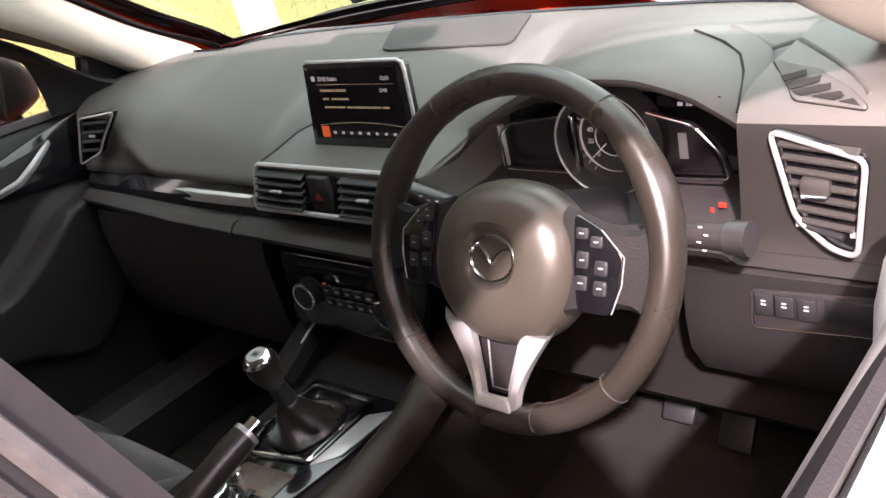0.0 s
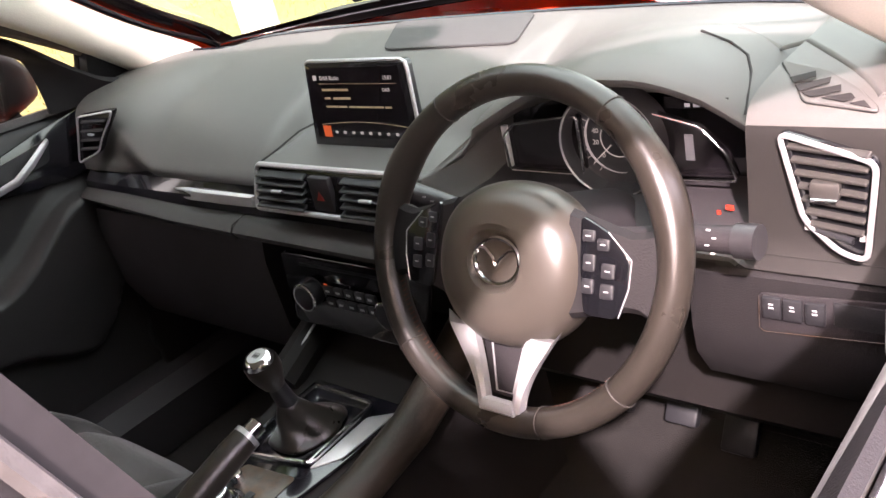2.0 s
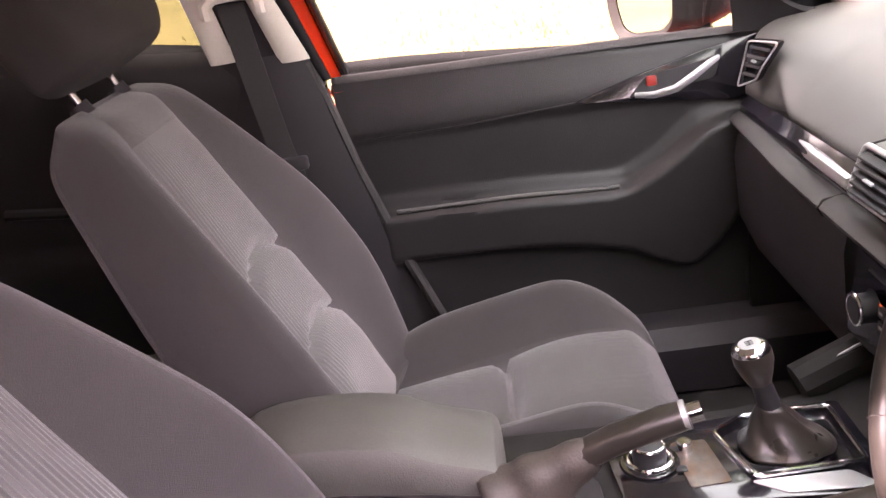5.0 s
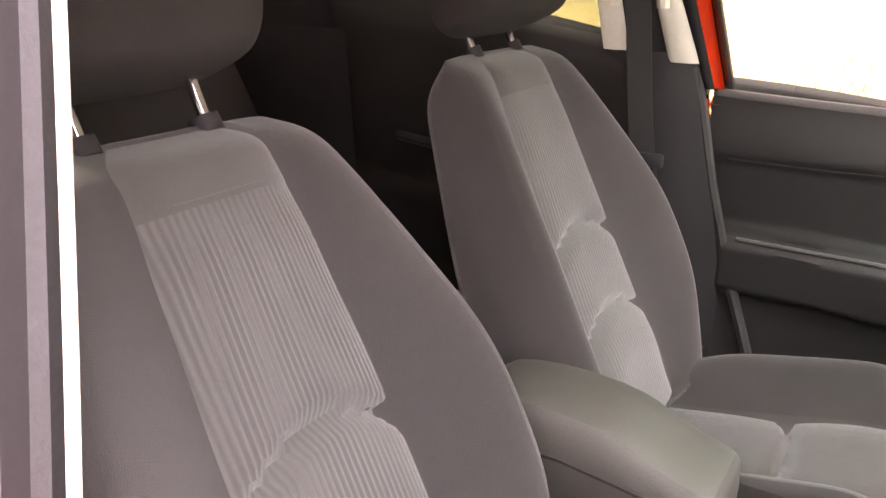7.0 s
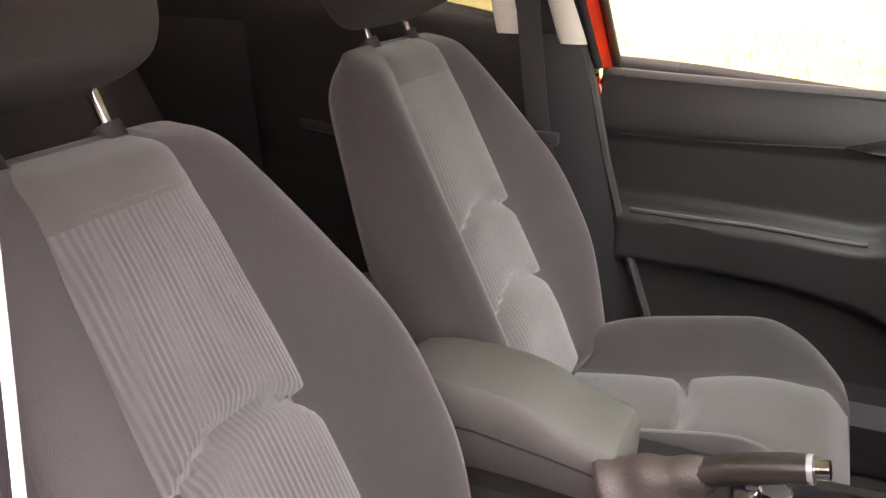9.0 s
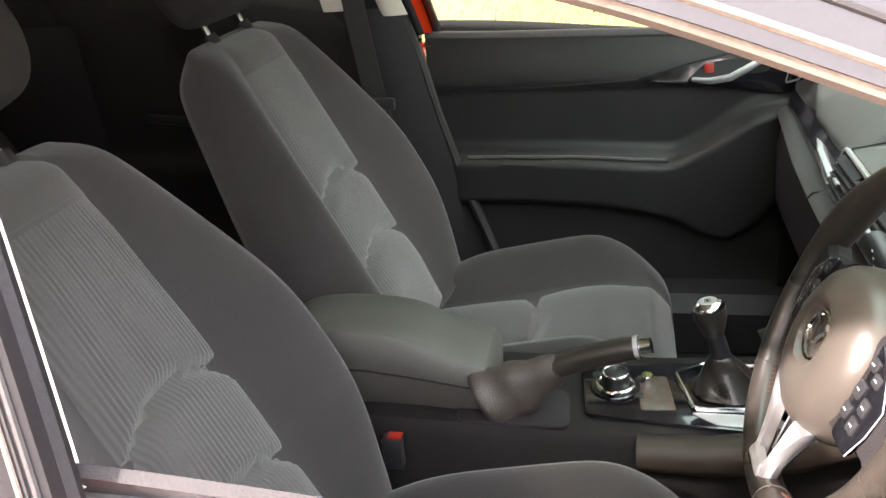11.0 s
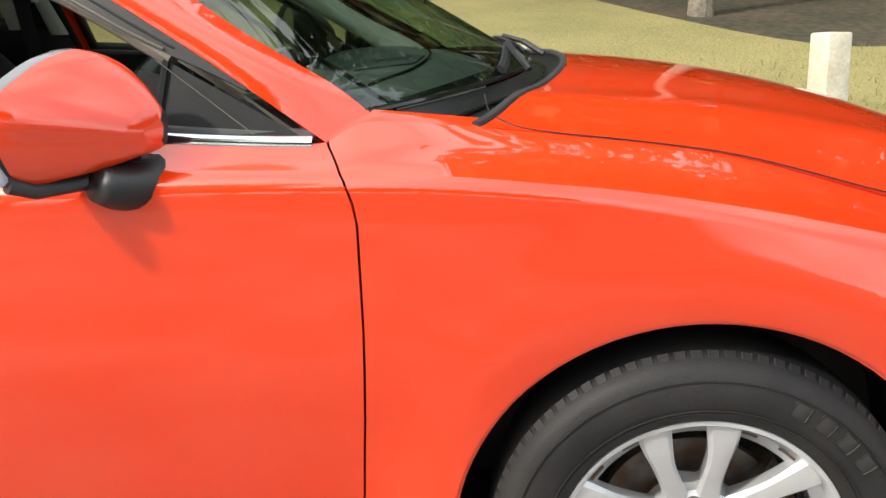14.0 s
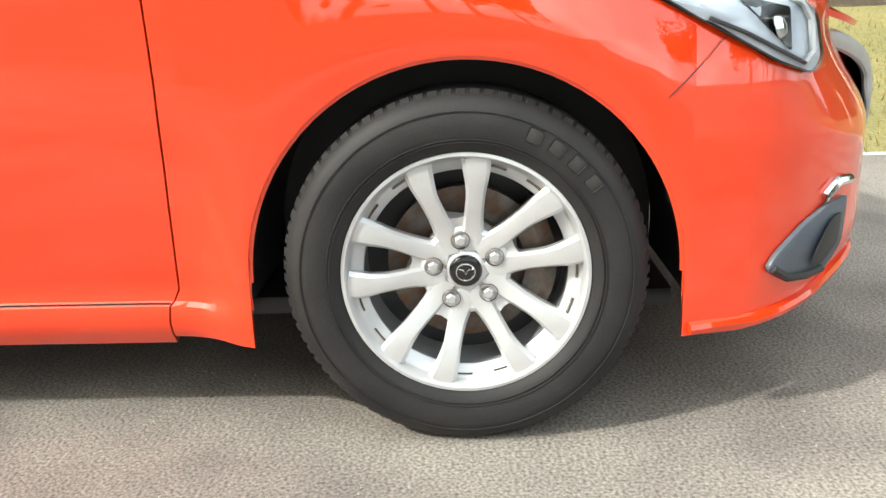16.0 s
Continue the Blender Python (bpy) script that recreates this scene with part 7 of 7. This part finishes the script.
    if s > 0:
        part("sail_inner", grid(lambda u, v: Vector((0.735, lerp(-0.84, -0.62, u), lerp(0.955, lerp(1.03, 0.96, u), v))), 4, 4), PLASTIC, door)
    else:
        inner = path3([(0.752, -0.893, 0.950), (0.751, -0.894, 0.985), (0.750, -0.896, 1.020), (0.748, -0.902, 1.055), (0.737, -0.985, 1.110), (0.715, -1.12, 1.176), (0.697, -1.25, 1.222), (0.680, -1.42, 1.262), (0.670, -1.60, 1.282)])
        outer = path3([(0.720, -0.62, 0.950), (0.708, -0.74, 0.968), (0.702, -0.79, 0.985), (0.702, -0.852, 1.030), (0.702, -0.945, 1.108), (0.686, -1.09, 1.182), (0.670, -1.23, 1.236), (0.656, -1.42, 1.282), (0.646, -1.60, 1.303)])
        solid(part("inner_frame", grid(lambda u, v: mirror_x(inner(u).lerp(outer(u), v) + Vector((-0.008 * math.sin(math.pi * v), 0, 0)), s), 36, 6), BLACK_DIM, door, "black inner window frame and mirror sail"), 0.010, 0)
    return trim


door_trim(-1, door_l)
door_trim(1, door_r)
# rear door trims
for s, d in ((1, rear_door_r), (-1, rear_door_l)):
    def rear_face(u, v, s=s):
        y = lerp(-2.60, -1.80, u)
        sill = 1.028 + 0.17 * (-1.85 - y)
        z = lerp(0.30, sill + 0.038, v)
        return Vector((s * (0.722 - 0.03 * sstep(0.72, 0.69, z) - 0.018 * sstep(sill - 0.16, sill - 0.02, z) + 0.042 * sstep(sill - 0.004, sill + 0.038, z)), y, z))
    solid(part("door_trim", grid(rear_face, 12, 48), PANEL, d, "dark rear door trim"), 0.008, -1 if s < 0 else 1)
    part("pull_cup", tube([rear_face(lerp(0.30, 0.62, t), 0.60) + Vector((s * -0.012, 0, 0)) for t in even(8)], 0.012, 8), TRIM, d)
part("interior_mirror", box((0.24, 0.03, 0.065), (0.06, -0.93, 1.32), 0.012, 3), TRIM, car, "black interior mirror")
part("boot_lining", box((1.3, 0.9, 0.02), (0, -3.1, 0.55), 0.004), CARPET, car)

# ---- surroundings ----
def bank(x, y):
    """Height of the ground: flat road, then a grass bank on the car's left."""
    return 0.0 if x > -1.75 else 0.95 * sstep(-1.9, -14, x) + 0.02 * math.sin(x * 1.3) * math.sin(y * 0.9) * sstep(-1.9, -4, x)


ROAD = material("asphalt", (0.26, 0.232, 0.203), 0.9, grain=0.7, scale=150, bump=0.8, stain_scale=2.6, second=(0.165, 0.145, 0.130))
GRASS = material("dry_grass", (0.27, 0.228, 0.088), 0.95, grain=0.45, scale=45, bump=0.8, stain_scale=0.8, second=(0.20, 0.180, 0.066))
EARTH = material("leaf_litter", (0.070, 0.050, 0.030), 0.95, grain=0.6, scale=9, bump=0.8, stain_scale=0.9, second=(0.040, 0.038, 0.020))
BARK = material("bark", (0.26, 0.22, 0.17), 0.9, grain=0.4, scale=30, bump=0.9, stain_scale=5, second=(0.16, 0.13, 0.10))
LEAF = material("leaf", (0.055, 0.085, 0.020), 0.6, grain=0.4, scale=3, stain_scale=0.5, second=(0.085, 0.10, 0.022))
POST = material("weathered_post", (0.62, 0.58, 0.47), 0.8, grain=0.15, scale=60, bump=0.4, stain_scale=9, second=(0.48, 0.43, 0.33))

tagged(part("ground", grid(lambda u, v: (lerp(-1.75, 60, u ** 2), lerp(-60, 60, v), 0.0), 12, 24), ROAD), "grey gritty asphalt parking road", "road", kind="structure")
def verge(u, v):
    y = lerp(-14, 22, v)
    x = -1.75 - lerp(6.2, 13.5, sstep(3.5, -1.5, y)) * u
    return x, y, bank(x, y) + 3.0 * max(0, -7.9 - x) / 75 + 0.030 * sstep(-6.5, -7.9, x) + 0.012 + random.uniform(0, 0.008)
tagged(part("verge", grid(verge, 70, 90), GRASS), "sunlit dry yellow grass verge", "grass", kind="structure")
tagged(part("woodland_floor", grid(lambda u, v: (-7.9 - 75 * u ** 2, lerp(-70, 90, v), bank(-7.9 - 75 * u ** 2, 0) + 3.0 * u * u + 0.015 * math.sin(40 * u + 9 * v)), 40, 60), EARTH), "brown leaf litter under the trees", "ground", kind="structure")
tagged(part("far_verge", grid(lambda u, v: (-1.75 - 13.5 * u, lerp(-14, -70, v), bank(-1.75 - 13.5 * u, 0) + 3.0 * max(0, 13.5 * u - 6.15) / 75 + 0.04), 10, 10), GRASS), "dry grass verge further off", "grass", kind="structure")
tagged(part("far_verge", grid(lambda u, v: (-1.75 - 6.2 * u, lerp(22, 90, v), bank(-1.75 - 6.2 * u, 0) + 0.01), 10, 10), GRASS), "dry grass verge further off", "grass", kind="structure")

# grass tufts near the road edge
rnd = random.Random(4)
verts, faces = [], []
for _ in range(14000):
    x = -1.7 - 6.4 * rnd.random() ** 1.2
    y = rnd.uniform(-5, 16)
    z = bank(x, y) + 0.01
    h, a = rnd.uniform(0.03, 0.09), rnd.uniform(0, TAU)
    w = rnd.uniform(0.004, 0.009)
    lx, ly = rnd.uniform(-0.04, 0.04), rnd.uniform(-0.04, 0.04)
    k = len(verts)
    verts += [(x - w * math.cos(a), y - w * math.sin(a), z), (x + w * math.cos(a), y + w * math.sin(a), z), (x + lx, y + ly, z + h)]
    faces.append((k, k + 1, k + 2))
me = bpy.data.meshes.new("grass_blades")
me.from_pydata(verts, [], faces)
me.materials.append(GRASS)
tagged(new("grass_blades", me), "dry yellow grass blades on the verge", "grass", kind="stuff")

# loose grit on the road
GRIT = material("grit", (0.34, 0.31, 0.27), 0.9, grain=0.4, scale=90, stain_scale=20, second=(0.16, 0.14, 0.12))
verts, faces = [], []
for _ in range(2600):
    x, y = rnd.uniform(0.5, 2.2), rnd.uniform(-1.6, 2.4)
    r = rnd.uniform(0.0012, 0.004)
    k = len(verts)
    a = rnd.uniform(0, TAU)
    verts += [(x + r * math.cos(a + j * TAU / 4), y + r * math.sin(a + j * TAU / 4) * rnd.uniform(0.6, 1), 0.0003) for j in range(4)] + [(x, y, r * 0.9)]
    faces += [(k + j, k + (j + 1) % 4, k + 4) for j in range(4)]
me = bpy.data.meshes.new("grit")
me.from_pydata(verts, [], faces)
me.materials.append(GRIT)
tagged(new("grit", me), "small pale stones scattered on the asphalt", "grit", kind="stuff")
# a crumpled leaf or paper scrap and one more
for at, sz, col in (((1.115, 0.20, 0.0), 0.03, (0.75, 0.73, 0.68)), ((0.55, 0.93, 0.0), 0.014, (0.8, 0.8, 0.78))):
    bm = grid(lambda u, v: (lerp(-1, 1, u) * sz * (1 - 0.3 * v), lerp(-1, 1, v) * sz * 0.6, 0.003 + sz * 0.25 * abs(math.sin(5 * u + 3 * v))), 8, 6)
    ob = part("litter_scrap", bm, material("pale_scrap", col, 0.8, grain=0.1, scale=200), None, smooth=False)
    ob.location = at
    tagged(ob, "small pale crumpled scrap lying on the road", "litter")


def bollard(x, y, h, w=0.19):
    z = bank(x, y)
    def lean(co):
        return (co.x * (0.94 if co.z > 0 else 1.0), co.y * (0.94 if co.z > 0 else 1), co.z)
    ob = part("bollard", box((w, w * 0.85, h + 0.1), (0, 0, h / 2 - 0.05), 0.012, 2, None, None, lean), POST)
    ob.location, ob.rotation_euler = (x, y, z), (0.02, -0.03, 0.3)
    tagged(ob, "pale weathered square timber bollard on the grass", "bollard", "timber bollards along the verge")
    return ob


for x, y, h in ((-3.2, 1.60, 0.85), (-4.0, -0.23, 0.72), (-4.3, -3.7, 0.8), (-4.4, -6.3, 0.8), (-3.4, 4.1, 0.9), (-3.4, 6.7, 0.9)):
    bollard(x, y, h)


def tree(x, y, r, h, lean=0.0, crown=True, seed=1):
    rn = random.Random(seed)
    z = bank(x, y) + (3.0 * max(0, -7.9 - x) / 75)
    root = tagged(new("tree"), "tall woodland tree with pale trunk" if crown else "bare trunk", "tree", "trees behind the verge")
    root.location = (x, y, z - 0.05)
    pts = [Vector((lean * t * t * h + 0.05 * math.sin(4 * t + seed), 0.05 * math.cos(3 * t + seed), h * 0.8 * t)) for t in even(12)]
    bm = tube(pts, lambda t: r * (1.25 - 0.25 * min(t * 12, 1)) * (1 - 0.75 * t), 10)
    for k in range(6):
        t = rn.uniform(0.35, 0.95)
        p = pts[int(t * 12)]
        a = rn.uniform(0, TAU)
        ln = h * rn.uniform(0.15, 0.28)
        q = [p + Vector((math.cos(a), math.sin(a), 0.5)) * ln * s for s in even(4)]
        tube(q, lambda s: r * 0.3 * (1 - 0.8 * s) * (1 - 0.5 * t), 6, bm=bm)
    part("trunk", bm, BARK, root)
    verts, faces = [], []
    for _ in range(1500):
        a, b = rn.uniform(0, TAU), rn.gauss(0, 0.45)
        rr = h * 0.26 * rn.random() ** 0.4
        c = Vector((rr * math.cos(a), rr * math.sin(a), h * 0.66 + b * h * 0.4)) + pts[8] * 0.3
        s = rn.uniform(0.2, 0.45)
        n = Vector((rn.gauss(0, 1), rn.gauss(0, 1), rn.gauss(0, 1))).normalized()
        u = n.orthogonal().normalized() * s
        w = n.cross(u)
        k = len(verts)
        verts += [c - u, c - u * 0.2 + w * 0.55, c + u, c - u * 0.1 - w * 0.6]
        faces.append((k, k + 1, k + 2, k + 3))
    me = bpy.data.meshes.new("crown")
    me.from_pydata([tuple(v) for v in verts], [], faces)
    me.materials.append(LEAF)
    cr = new("crown", me)
    cr.parent = root
    return root


tree(-10.3, 2.4, 0.145, 11, seed=3)
tree(-12.0, 0.67, 0.085, 10, seed=4)
k = 0
for x, y, r in ((-15, 8, 0.2), (-16, 12, 0.22), (-15.5, 16, 0.2), (-17, 5, 0.2), (-17, 0, 0.2), (-16, -5, 0.22), (-18, -10, 0.2), (-19, 10, 0.2), (-20, 2.5, 0.25), (-21, 14, 0.2), (-13, 19, 0.2), (-11, 24, 0.2), (-17, 21, 0.2), (-22, 7, 0.2), (-19, -3, 0.2), (-22, -7, 0.25)):
    k += 1
    tree(x, y, r, 11 + (k * 37 % 5), seed=10 + k)

# shrubs along the wood's edge
def shrub(x, y, w, h, seed):
    rn = random.Random(seed)
    z = bank(x, y) + 3.0 * max(0, -7.9 - x) / 75
    verts, faces = [], []
    for _ in range(1500):
        a, e = rn.uniform(0, TAU), rn.random()
        rr = w * (0.35 + 0.65 * rn.random() ** 0.5) * (1 - 0.5 * e * e)
        c = Vector((rr * math.cos(a) * 0.6, rr * math.sin(a), h * e * rn.uniform(0.75, 1.1)))
        s = rn.uniform(0.08, 0.20)
        n = Vector((rn.gauss(0, 1), rn.gauss(0, 1), rn.gauss(0, 1))).normalized()
        u = n.orthogonal().normalized() * s
        v = n.cross(u)
        k = len(verts)
        verts += [tuple(c - u), tuple(c + v * 0.5), tuple(c + u), tuple(c - v * 0.5)]
        faces.append((k, k + 1, k + 2, k + 3))
    me = bpy.data.meshes.new("shrub")
    me.from_pydata(verts, [], faces)
    me.materials.append(LEAF)
    ob = new("shrub", me)
    ob.location = (x, y, z)
    tagged(ob, "dense dark green shrub at the edge of the wood", "shrub", "shrubs along the wood")


for i in range(34):
    shrub(-14.5 - 1.6 * (i % 3), -12 + 1.15 * i, 1.6, 2.3 + 0.5 * ((i * 7) % 4), 100 + i)
for i in range(10):
    shrub(-6.2 - 0.6 * (i % 3), 9.0 + 1.0 * i, 1.0, 1.5 + 0.3 * (i % 3), 200 + i)
# trees across the road, which the paint mirrors
for i in range(11):
    az, far = radians(84 + 4.5 * i), (14 if i > 7 else 23) + 2.5 * (i % 3)
    tree(far * math.sin(az), far * math.cos(az), 0.2, 9 + (i * 7) % 4, seed=50 + i)
for i, (x, y) in enumerate(((4, 24), (9, 26), (-1, 27), (14, 30), (-7, -16), (-4, -22), (-1, -26), (2, -31), (-10, -20))):
    tree(x, y, 0.22, 9 + i % 3, seed=70 + i)

for i in range(4):
    az, far = radians(12 + 8 * i), 30 + 4.0 * (i * 5 % 3)
    tree(far * math.sin(az), far * math.cos(az), 0.2, 9 + (i * 7) % 4, seed=90 + i)

# far wood, a plain dark backdrop behind all the trees
WOOD = material("far_wood", (0.020, 0.028, 0.010), 0.95, grain=0.6, scale=1.2, stain_scale=0.25, second=(0.035, 0.035, 0.016))
tagged(part("backdrop", grid(lambda u, v: (-34 + 8 * math.sin(u * 9) * 0.3, lerp(-75, 95, u), lerp(0.5, 15 + 2.5 * math.sin(u * 60) + 1.5 * math.sin(u * 143), v)), 120, 6), WOOD), "dark woodland far behind the trees", "woods", kind="structure")
